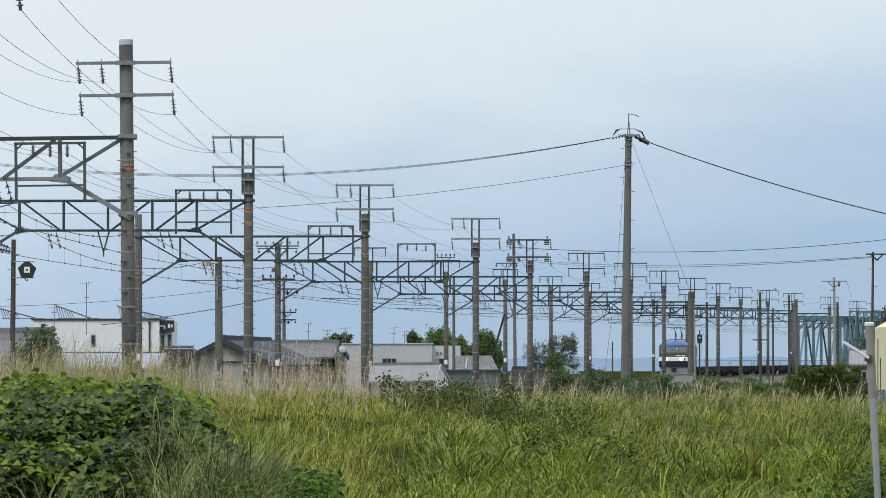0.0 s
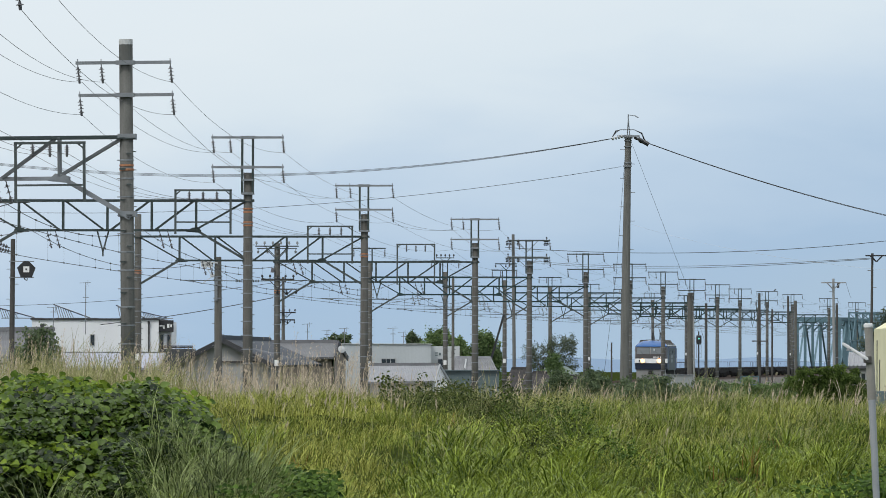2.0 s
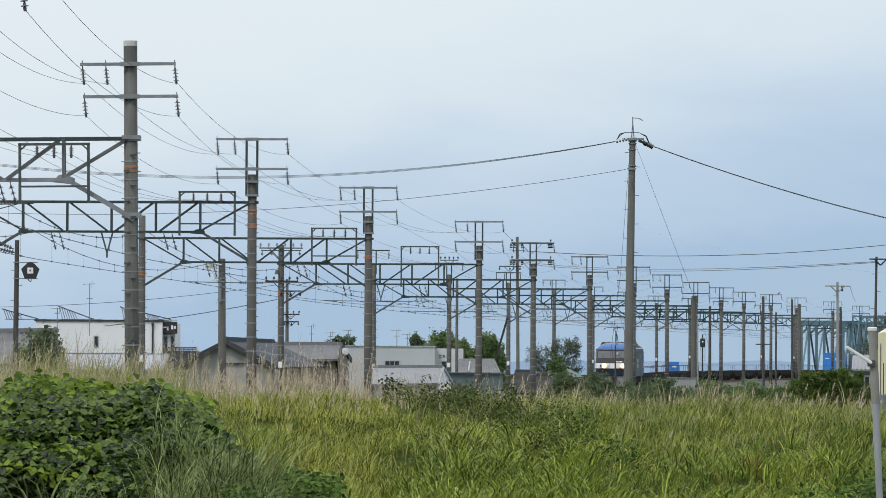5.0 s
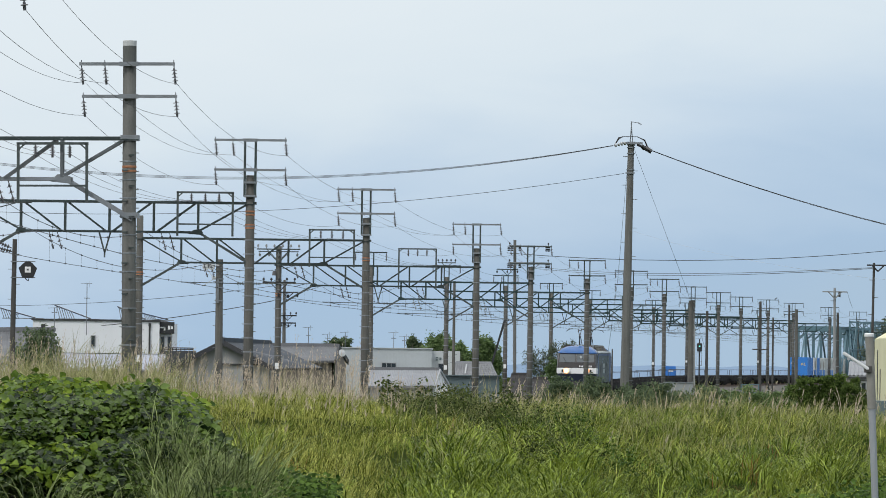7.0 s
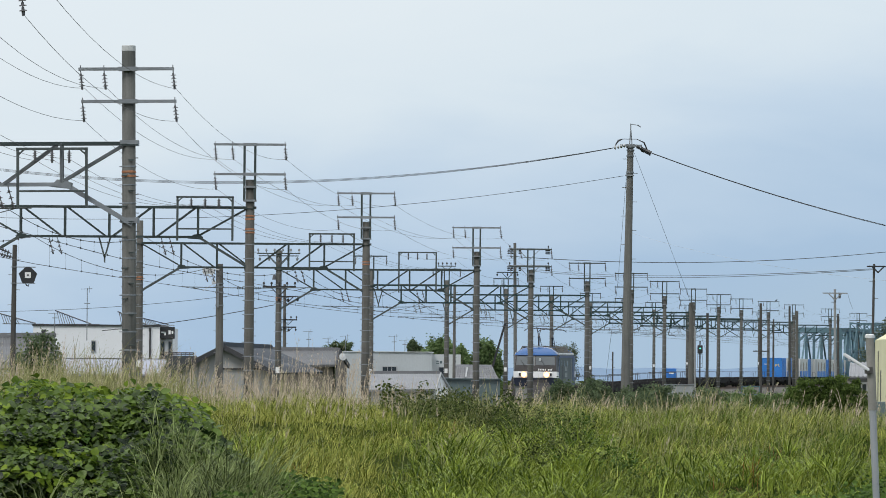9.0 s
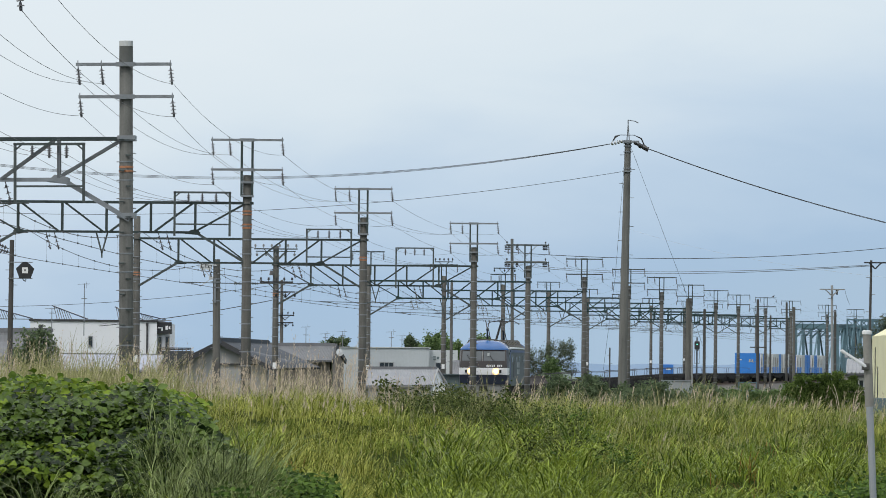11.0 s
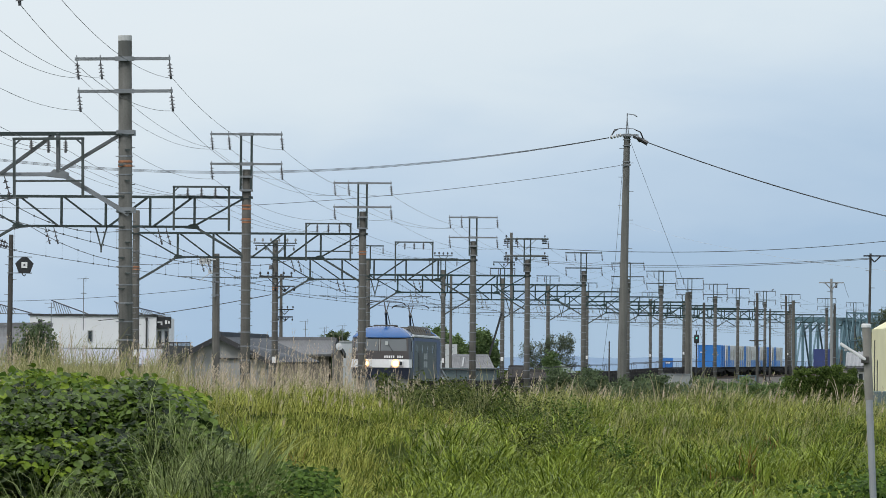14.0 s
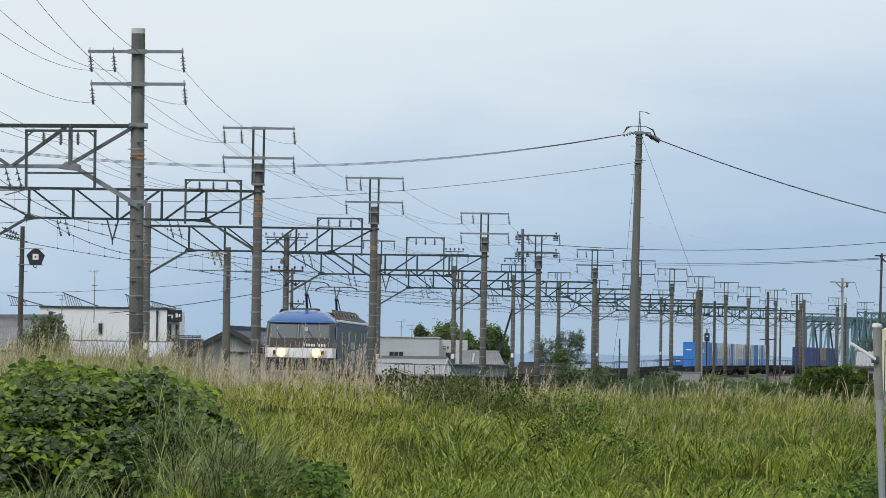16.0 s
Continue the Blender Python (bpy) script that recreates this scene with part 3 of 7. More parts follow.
# ---- contact wires and their messengers ----
for off in (0.0, -3.8):
    top, low, drops = [], [], bmesh.new()
    ys = [109, 159] + [p[1] for p in PORTALS]
    for k in range(len(ys) - 1):
        for j in range(12):
            y = ys[k] + (ys[k + 1] - ys[k]) * j / 12
            u = j / 12
            zig = 0.2 * (1 - 2 * u) * (1 if k % 2 else -1)
            low.append(rail_point(y, off + zig, 5.12))
            top.append(rail_point(y, off + zig, 5.12 + 0.92 - 0.7 * 4 * u * (1 - u)))
            if j % 1 == 0 and j:
                tube(drops, (low[-1], top[-1]), 0.0035, 3)
                for clamp in (low[-1], top[-1]):
                    rod(drops, clamp + Vector((0, 0, -0.025)), clamp + Vector((0, 0, 0.03)), 0.022, seg=5)
    root = thing("contact_wire", Matrix(), "copper contact wire hung from its messenger over the track", "overhead wire", "contact wires")
    bm = bmesh.new()
    tube(bm, low, 0.010, 4)
    part("running_wire", bm, WIRE, root)
    bm = bmesh.new()
    tube(bm, top, 0.011, 4)
    part("messenger", bm, WIRE, root)
    tagged(part("droppers", drops, WIRE, root), kind="stuff")


# ---- utility poles, signs and lines beside the railway ----
def utility_pole(name, foot, head, r0, r1, mat, label, group="utility poles"):
    """A tapered pole from foot to head, set a little out of plumb as it stands."""
    root = thing(name, Matrix.Translation(foot), label, "utility pole", group)
    d = Vector(head) - Vector(foot)
    bm = bmesh.new()
    rod(bm, -d.normalized() * 4.0, d * 0.5, r0, (r0 + r1) / 2, 14)
    rod(bm, d * 0.5, d, (r0 + r1) / 2, r1, 14)
    part("shaft", bm, mat, root, smooth=False)
    bm = bmesh.new()
    n = int(d.length / 0.5)
    for k in range(3, n):
        p = d * (k / n)
        s = 1 if k % 2 else -1
        rod(bm, p, p + Vector((s * (r0 + 0.1), 0, 0)), 0.011, seg=4)
    tagged(part("step_bolts", bm, GALVANISED, root), kind="stuff")
    return root, d


def arm_with_pins(root, at, half, pins=4, mat=GALVANISED, z_up=True, size=0.08, dark=False):
    bm = bmesh.new()
    bar(bm, Vector(at) + Vector((-half, -0.16, 0)), Vector(at) + Vector((half, -0.16, 0)), size, size)
    bar(bm, Vector(at) + Vector((-half * 0.55, -0.16, 0)), Vector(at) + Vector((0, -0.12, -half * 0.55)), 0.04, 0.04)
    bar(bm, Vector(at) + Vector((half * 0.55, -0.16, 0)), Vector(at) + Vector((0, -0.12, -half * 0.55)), 0.04, 0.04)
    arm = part("crossarm", bm, mat, root)
    for k in range(pins):
        x = -half * 0.94 + 2 * half * 0.94 * k / max(1, pins - 1)
        bm = bmesh.new()
        s = 1 if z_up else -1
        p = Vector(at) + Vector((x, -0.16, s * 0.04))
        rod(bm, p, p + Vector((0, 0, s * 0.1)), 0.02, seg=6)
        rod(bm, p + Vector((0, 0, s * 0.08)), p + Vector((0, 0, s * 0.2)), 0.065, 0.04, 8)
        part("pin_insulator", bm, BLACK_PAINT if dark else PORCELAIN_GREY, arm)
    return arm


def cable(name, pts, r, label, mat=WIRE):
    bm = bmesh.new()
    tube(bm, pts, r, 5)
    return tagged(part(name, bm, mat), label, "overhead wire", "power lines")


# the tall concrete pole on the near side, with its mast and dead-end line
FOOT, HEAD = Vector((6.74, 230, 1.62)), Vector((6.87, 230, 10.61))
up, d = utility_pole("utility_pole", FOOT, HEAD, 0.185, 0.115, CONCRETE_GREY, "tall grey concrete utility pole with dead-end insulators")
bm = bmesh.new()
top = d
rod(bm, top + Vector((-0.05, 0, -0.2)), top + Vector((0.0, 0, 0.55)), 0.02, seg=5)
rod(bm, top + Vector((0.07, 0, -0.2)), top + Vector((0.01, 0, 0.55)), 0.02, seg=5)
rod(bm, top + Vector((0.0, 0, 0.5)), top + Vector((0.0, 0, 0.78)), 0.022, seg=5)
rod(bm, top + Vector((0, 0, 0.76)), top + Vector((0.3, 0, 0.72)), 0.014, seg=4)
rod(bm, top + Vector((0.24, 0, 0.73)), top + Vector((0.38, 0, 0.66)), 0.02, seg=4)
part("earth_wire_mast", bm, GALVANISED, up)
bm = bmesh.new()
bar(bm, top + Vector((-0.4, -0.15, -0.04)), top + Vector((0.42, -0.15, -0.04)), 0.08, 0.08)
lathe(bm, [(0.13, -0.12), (0.16, -0.12), (0.16, 0.02), (0.13, 0.02)], 12, top)
part("crossarm", bm, GALVANISED, up)
for k in range(3):
    bm = bmesh.new()
    a = top + Vector((-0.22, -0.3 + 0.3 * k, -0.03))
    b = top + Vector((-0.66, -0.3 + 0.3 * k, -0.13))
    for j in range(4):
        u, v = a.lerp(b, j / 4), a.lerp(b, (j + 0.55) / 4)
        rod(bm, u, v, 0.075, 0.03, 8)
    part("strain_insulator", bm, PORCELAIN_PALE, up)
    bm = bmesh.new()
    a = top + Vector((0.22, -0.3 + 0.3 * k, -0.06 - 0.02 * k))
    b = top + Vector((0.62 + 0.08 * k, -0.3 + 0.3 * k, -0.26 - 0.03 * k))
    for j in range(3):
        u, v = a.lerp(b, 0.35 + j * 0.22), a.lerp(b, 0.35 + j * 0.22 + 0.19)
        rod(bm, u, v, 0.06, 0.1 if j == 2 else 0.075, 8)
    rod(bm, a, b, 0.02, seg=5)
    part("cable_boot", bm, BLACK_PAINT, up, "black cable boot")
    bm = bmesh.new()
    tube(bm, [top + Vector((-0.62, -0.3 + 0.3 * k, -0.12)), top + Vector((-0.46, -0.3 + 0.3 * k, 0.1 + 0.04 * k)), top + Vector((-0.3, -0.2, 0.2)),
              top + Vector((0.22, -0.2, 0.2)), top + Vector((0.5, -0.3 + 0.3 * k, 0.08)), top + Vector((0.62, -0.3 + 0.3 * k, -0.2))], 0.013, 5)
    part("jumper", bm, BLACK_PAINT, up)
bm = bmesh.new()
for z in (-1.02, -1.14, -0.42, -0.2):
    c = top + Vector((d.x / d.z * z, 0, z))
    lathe(bm, [(0.125, -0.02), (0.15, -0.02), (0.15, 0.02), (0.125, 0.02)], 12, c)
bar(bm, top + Vector((-0.2, -0.14, -1.14)), top + Vector((0.14, -0.14, -1.14)), 0.05, 0.05)
part("pole_bands", bm, GALVANISED, up)
HX = HEAD
for k, dz in enumerate((0.0, -0.025, -0.05)):
    cable("power_line", sagging(HX + Vector((-0.66, -0.3 + 0.3 * k, -0.13)), Vector((-24.76, 230, 10.82)) + Vector((0, 0, dz)), 1.53 + 0.02 * k, 30), 0.008, "black power line strung from the tall concrete pole")
cable("power_line", sagging(HX + Vector((-0.25, -0.14, -1.16)), Vector((-24.76, 230, 8.21)), 1.05, 30), 0.009, "black telephone line strung from the tall concrete pole")
for k in range(2):
    cable("power_line", sagging(HX + Vector((0.7 + 0.08 * k, -0.3 + 0.3 * k, -0.28 - 0.03 * k)), Vector((30.65, 230, 5.85)) + Vector((0.0, 0, -0.03 * k)), 0.99, 24), 0.011, "thick black power line strung from the tall concrete pole")
cable("guy_wire", [HX + Vector((0.1, 0, -0.2)), Vector((9.25, 236, 5.22)), Vector((10.12, 240, 3.09))], 0.006, "thin guy wire staying the concrete pole")
cable("guy_wire", [HX + Vector((-0.1, 0, -0.5)), Vector((6.5, 232, 5.59)), Vector((6.11, 234, 1.89))], 0.006, "thin guy wire staying the concrete pole")
cable("drop_line", sagging(FOOT + (HEAD - FOOT) * 0.64, Vector((11.4, 150, 4.32)), 0.25, 16), 0.0025, "thin pale service line from the pole", PORCELAIN_PALE)
# lines that pass behind, from the dark pole at the house
cable("power_line", sagging(Vector((39.72, 430, 12.09)), Vector((4.34, 430, 10.33)), 1.07, 30), 0.022, "black power line crossing behind the poles")
cable("power_line", sagging(Vector((13.85, 200, 5.56)), Vector((4.34, 430, 9.62)), 0.42, 30), 0.010, "black power line crossing behind the poles")
cable("power_line", sagging(Vector((13.85, 200, 5.53)), Vector((4.34, 430, 9.54)), 0.46, 30), 0.010, "black power line crossing behind the poles")

# two crossarms on the far pole of the third portal, and a thinner pole behind it
arm_with_pins(laden, Vector((-9.9, 0, 7.86)), 1.09, 6, STEEL_MID, True, 0.06)
arm_with_pins(laden, Vector((-9.9, 0, 7.74)), 1.0, 5, STEEL_MID, False, 0.05)
arm_with_pins(laden, Vector((-9.85, 0, 6.2)), 0.83, 5, BLACK_PAINT, True, 0.09, True)
arm_with_pins(laden, Vector((-9.4, 0, 5.72)), 0.5, 3, BLACK_PAINT, False, 0.06, True)
arm_with_pins(pinned, Vector((-9.27, 0, 8.95)), 0.6, 5, STEEL_MID, True, 0.06, True)
bm = bmesh.new()
rod(bm, (-10.1, -0.2, 6.55), (-10.1, -0.2, 6.78), 0.12, 0.07, 8)
part("bell_insulator", bm, PORCELAIN, laden)
p, d = utility_pole("utility_pole", (-10.75, 420, 0.6), (-10.75, 420, 8.1), 0.12, 0.09, CONCRETE, "thin grey utility pole with low dark crossarms")
arm_with_pins(p, d + Vector((0.25, 0, -2.4)), 0.6, 4, BLACK_PAINT, True, 0.09, True)
arm_with_pins(p, d + Vector((0.3, 0, -2.9)), 0.5, 3, BLACK_PAINT, False, 0.09, True)

cable("power_line", sagging((-8.42, 309, 5.46), (-18.07, 329, 4.24), 0.12, 14), 0.02, "black service cable from the dark pole")
cable("power_line", sagging((-8.42, 309, 6.19), (-27.04, 329, 5.2), 0.35, 20), 0.012, "black power line from the dark pole")
cable("power_line", sagging((-8.14, 309, 5.65), (4.73, 430, 6.3), 0.3, 20), 0.012, "black power line from the dark pole")
# pale tensioning pole with its pulley
p, d = utility_pole("tensioning_pole", (-10.26, 285, 0.96), (-10.29, 285, 7.05), 0.19, 0.16, CONCRETE, "pale concrete pole with wire tensioning pulleys", "tensioning poles")
bm = bmesh.new()
for x, z, r in ((-0.62, -0.35, 0.16), (-0.36, -0.35, 0.16), (-0.25, -0.85, 0.1)):
    rod(bm, d + Vector((x, -0.24, z)), d + Vector((x, -0.16, z)), r, seg=16)
    rod(bm, d + Vector((x, -0.26, z)), d + Vector((x, -0.14, z)), 0.04, seg=8)
bar(bm, d + Vector((-0.8, -0.2, -0.2)), d + Vector((0.0, -0.2, -0.28)), 0.04, 0.05)
bar(bm, d + Vector((-0.62, -0.2, -0.35)), d + Vector((-0.25, -0.2, -0.9)), 0.03, 0.03)
bar(bm, d + Vector((-0.25, -0.2, -0.9)), d + Vector((-0.75, -0.2, -1.25)), 0.03, 0.03)
part("tension_pulley", bm, PORCELAIN_PALE, p)
bm = bmesh.new()
for z in (-0.9, -1.05, -1.3, -1.9):
    lathe(bm, [(0.165, -0.03), (0.2, -0.03), (0.2, 0.03), (0.165, 0.03)], 12, d + Vector((0, 0, z)))
bar(bm, d + Vector((-0.06, -0.22, -0.9)), d + Vector((-0.06, -0.22, -2.0)), 0.1, 0.06)
part("pole_bands", bm, GALVANISED, p)

# slim pole with the black pentagonal sign
p, d = utility_pole("sign_pole", (-14.48, 209, 1.24), (-14.44, 209, 6.29), 0.1, 0.075, WOOD_POLE, "slim brown pole carrying a black pentagonal railway sign", "sign poles")
cz = 5.27 - 1.24
bm = bmesh.new()
bar(bm, (-0.08, -0.1, cz + 0.27), (0.75, -0.1, cz + 0.27), 0.03, 0.03)
bar(bm, (-0.08, -0.1, cz - 0.27), (0.75, -0.1, cz - 0.27), 0.03, 0.03)
part("sign_bracket", bm, GALVANISED, p)
bm = bmesh.new()
outer = [bm.verts.new((0.5 + 0.31 * x, -0.14, cz + 0.29 * y)) for x, y in ((-0.62, -0.92), (0.62, -0.92), (1.0, 0.18), (0.5, 0.72), (0.2, 0.98), (-0.2, 0.98), (-0.5, 0.72), (-1.0, 0.18))]
f = bm.faces.new(outer)
ext = bmesh.ops.extrude_face_region(bm, geom=[f])
bmesh.ops.translate(bm, vec=(0, 0.05, 0), verts=[g for g in ext["geom"] if isinstance(g, bmesh.types.BMVert)])
board = part("sign_board", bm, BLACK_PAINT, p, "black pentagonal sign board")
bm = bmesh.new()
box(bm, 0.4, 0.6, -0.155, -0.145, cz - 0.1, cz + 0.1)
part("white_square", bm, WHITE_PLATE, board, "white square")
bm = bmesh.new()
box(bm, 0.47, 0.53, -0.162, -0.157, cz - 0.03, cz + 0.03)
part("dark_dot", bm, PORCELAIN, board)
bm = bmesh.new()
tube(bm, [(0.42, -0.1, cz - 0.27), (0.45, -0.1, cz - 0.34), (0.52, -0.1, cz - 0.37), (0.53, -0.1, cz - 0.3)], 0.02, 6)
part("hook", bm, BLACK_PAINT, p)
bm = bmesh.new()
for dx in (0.0, 0.22):
    rod(bm, d + Vector((-0.7 + dx * 0.3, -0.05, -0.05 - dx)), d + Vector((-0.1 + dx * 0.3, -0.05, -0.3 - dx * 0.6)), 0.02, seg=5)
    for k in range(5):
        q = (d + Vector((-0.6 + dx * 0.3, -0.05, -0.09 - dx))).lerp(d + Vector((-0.15 + dx * 0.3, -0.05, -0.28 - dx * 0.6)), k / 5)
        rod(bm, q, q + Vector((0.05, 0, -0.02)), 0.08, 0.04, 8)
part("strain_insulator", bm, PORCELAIN, p)

# further poles among the portals
def slim_pole(foot, head, r, mat, label, arms=(), pins=4):
    p, d = utility_pole("utility_pole", foot, head, r, r * 0.78, mat, label)
    for z, half in arms:
        arm_with_pins(p, d + Vector((0, 0, z)), half, pins)
    return p, d


slim_pole((0.67, 385, 0.6), (0.67, 385, 7.67), 0.1, CONCRETE, "slim grey concrete pole by the track")
p, d = slim_pole((5.0, 430, 0.83), (4.89, 430, 11.23), 0.13, CONCRETE_GREY, "grey concrete utility pole crowned with dark insulators")
for dz in (-0.42, -1.58):
    arm = arm_with_pins(p, d + Vector((0.98, -0.3, dz)), 1.42, 2, GALVANISED, True, 0.08, True)
    for x in (-0.42, -0.2, 0.35, 2.2, 2.36):
        bm = bmesh.new()
        for k in range(3):
            rod(bm, d + Vector((x, -0.46, dz - 0.06 - 0.11 * k)), d + Vector((x, -0.46, dz - 0.14 - 0.11 * k)), 0.11, 0.07, 8)
        part("strain_insulator", bm, BLACK_PAINT, arm)
arm_with_pins(p, d + Vector((-0.5, -0.3, -2.05)), 0.75, 3, GREEN_STEEL, False, 0.07, True)
bm = bmesh.new()
bar(bm, Vector((-0.85, 0, -3.0)), Vector((1.42, 0, 5.0)), 0.15, 0.15)
leaner = part("raking_strut", bm, BLACK_PAINT)
leaner.matrix_basis = Matrix.Translation((2.99, 445, 0.79))
tagged(leaner, "dark raking strut leaning against a pole", "pole strut")
slim_pole((13.14, 330, 0.5), (13.14, 330, 5.99), 0.15, CONCRETE, "stout brown concrete stub pole", ())
slim_pole((13.58, 335, 0.78), (13.55, 335, 4.74), 0.05, GREY_POLE, "pale conduit pole beside the stub pole")
p, d = slim_pole((16.35, 320, 0.55), (16.32, 320, 5.87), 0.085, WOOD_POLE, "dark slim pole with a low crossbar")
bm = bmesh.new()
bar(bm, (-0.42, -0.12, 3.4 - 0.55), (0.42, -0.12, 3.4 - 0.55), 0.05, 0.06)
part("crossbar", bm, WOOD_POLE, p)
slim_pole((17.83, 420, 0.47), (17.83, 420, 6.39), 0.11, WOOD_POLE, "dark slim pole by the line")
slim_pole((37.16, 700, 0.85), (37.16, 700, 8.68), 0.12, WOOD_POLE, "dark slim pole by the line")
slim_pole((23.41, 420, 0.47), (23.37, 420, 6.89), 0.09, WOOD_POLE, "dark slim pole by the line")
slim_pole((22.76, 400, 0.55), (22.73, 400, 6.36), 0.12, CONCRETE, "brown concrete pole by the line")
slim_pole((19.06, 300, 0.91), (19.04, 300, 5.14), 0.075, WOOD_POLE, "dark slim pole by the line")
slim_pole((11.45, 420, 1.05), (11.45, 420, 3.72), 0.06, WOOD_POLE, "short dark post by the line")
p, d = utility_pole("utility_pole", (15.14, 240, 0.91), (15.1, 240, 5.47), 0.06, 0.046, GREY_POLE, "pale grey concrete utility pole with one crossarm")
arm_with_pins(p, d + Vector((0, 0, -0.16)), 0.48, 0, GREY_POLE, False, 0.045, True)
bm = bmesh.new()
rod(bm, d + Vector((0.18, -0.1, -0.36)), d + Vector((0.18, -0.1, -0.18)), 0.045, seg=8)
tube(bm, sagging(d + Vector((0.48, -0.1, -0.14)), d + Vector((0.7, 0.1, -0.75)), 0.05, 6), 0.008, 4)
part("cut_out", bm, PORCELAIN, p)
p, d = utility_pole("utility_pole", (13.78, 200, 0.73), (13.84, 200, 5.71), 0.05, 0.038, WOOD_POLE, "dark slender utility pole by the yellow house")
arm_with_pins(p, d + Vector((0.12, 0, -0.08)), 0.36, 0, BLACK_PAINT, False, 0.045, True)

# railway signal
p, d = utility_pole("signal_post", (19.4, 470, 0.29), (19.4, 470, 4.78), 0.06, 0.05, BLACK_PAINT, "black railway signal on a slim post", "signals")
bm = bmesh.new()
box(bm, -0.2, 0.2, -0.3, -0.1, d.z - 0.95, d.z - 0.3, 0.08)
head = part("signal_head", bm, BLACK_PAINT, p)
SIGNAL = material("signal_lens", (0.1, 0.3, 0.25), 0.3, vary=0.1, emit=(0.12, 0.75, 0.62, 0.9))
bm = bmesh.new()
rod(bm, (0, -0.31, d.z - 0.55), (0, -0.3, d.z - 0.55), 0.06, seg=10)
part("signal_lens", bm, SIGNAL, head, "pale lit lens")
bm = bmesh.new()
for x in (-0.18, 0.18):
    rod(bm, (x, 0, d.z - 2.0), (x, 0, d.z - 1.0), 0.018, seg=5)
bar(bm, (-0.2, 0, d.z - 2.0), (0.2, 0, d.z - 2.0), 0.03, 0.03)
bar(bm, (-0.2, 0, d.z - 1.0), (0.2, 0, d.z - 1.0), 0.03, 0.03)
part("ladder_frame", bm, GALVANISED, p)

# street lamp on its pale pole in front of the houses
LAMP_GREY = material("pale_lamp_paint", (0.31, 0.33, 0.35), 0.5, 0.2, vary=0.18, scale=1.5)
LAMP_WHITE = material("white_lamp_arm", (0.72, 0.73, 0.74), 0.4, vary=0.1)
LF, LH = Vector((6.39, 91, -0.56)), Vector((6.24, 91, 2.63))
lamp = thing("street_lamp", Matrix.Translation(LF), "grey street lamp post with a white slanting arm", "street lamp")
d = LH - LF
bm = bmesh.new()
rod(bm, -d * 0.3, d * 0.8, 0.046, 0.054, 16)
part("lower_post", bm, LAMP_GREY, lamp)
bm = bmesh.new()
rod(bm, d * 0.66, d, 0.064, 0.062, 16)
part("upper_post", bm, material("weathered_post", (0.23, 0.225, 0.205), 0.8, vary=0.3, streak=0.4), lamp, "brown weathered upper post")
bm = bmesh.new()
lathe(bm, [(0.066, -0.03), (0.071, -0.02), (0.071, 0.02), (0.05, 0.03)], 16, d)
part("cap", bm, LAMP_WHITE, lamp, "white cap")
a = Vector((6.23, 91, 2.13)) - LF + Vector((0, -0.1, 0))
b = Vector((5.85, 91, 2.37)) - LF + Vector((0, -0.1, 0))
bm = bmesh.new()
bar(bm, a, b, 0.06, 0.046)
bmesh.ops.bevel(bm, geom=bm.edges[:], offset=0.012, segments=2, affect="EDGES")
part("arm", bm, LAMP_WHITE, lamp, "white arm")
bm = bmesh.new()
rod(bm, b.lerp(a, 0.25) + Vector((0, 0, -0.015)), b.lerp(a, 0.25) + Vector((0, 0, -0.05)), 0.03, 0.034, 10)
part("lamp_shade", bm, LAMP_GREY, lamp)
bm = bmesh.new()
box(bm, a.x - 0.06, a.x + 0.05, -0.11, 0.05, a.z - 0.05, a.z + 0.05, 0.012)
part("bracket", bm, WOOD_POLE, lamp)

# ---- far truss bridge over the river, behind the portals ----
# teal made paler and bluer, the haze over the bridge being in the paint colour
TEAL = material("haze_paled_teal_paint", (0.085, 0.16, 0.195), 0.6, vary=0.25, scale=0.4, fine=3)
BAYS = [846 + 9.5 * k for k in range(22)]


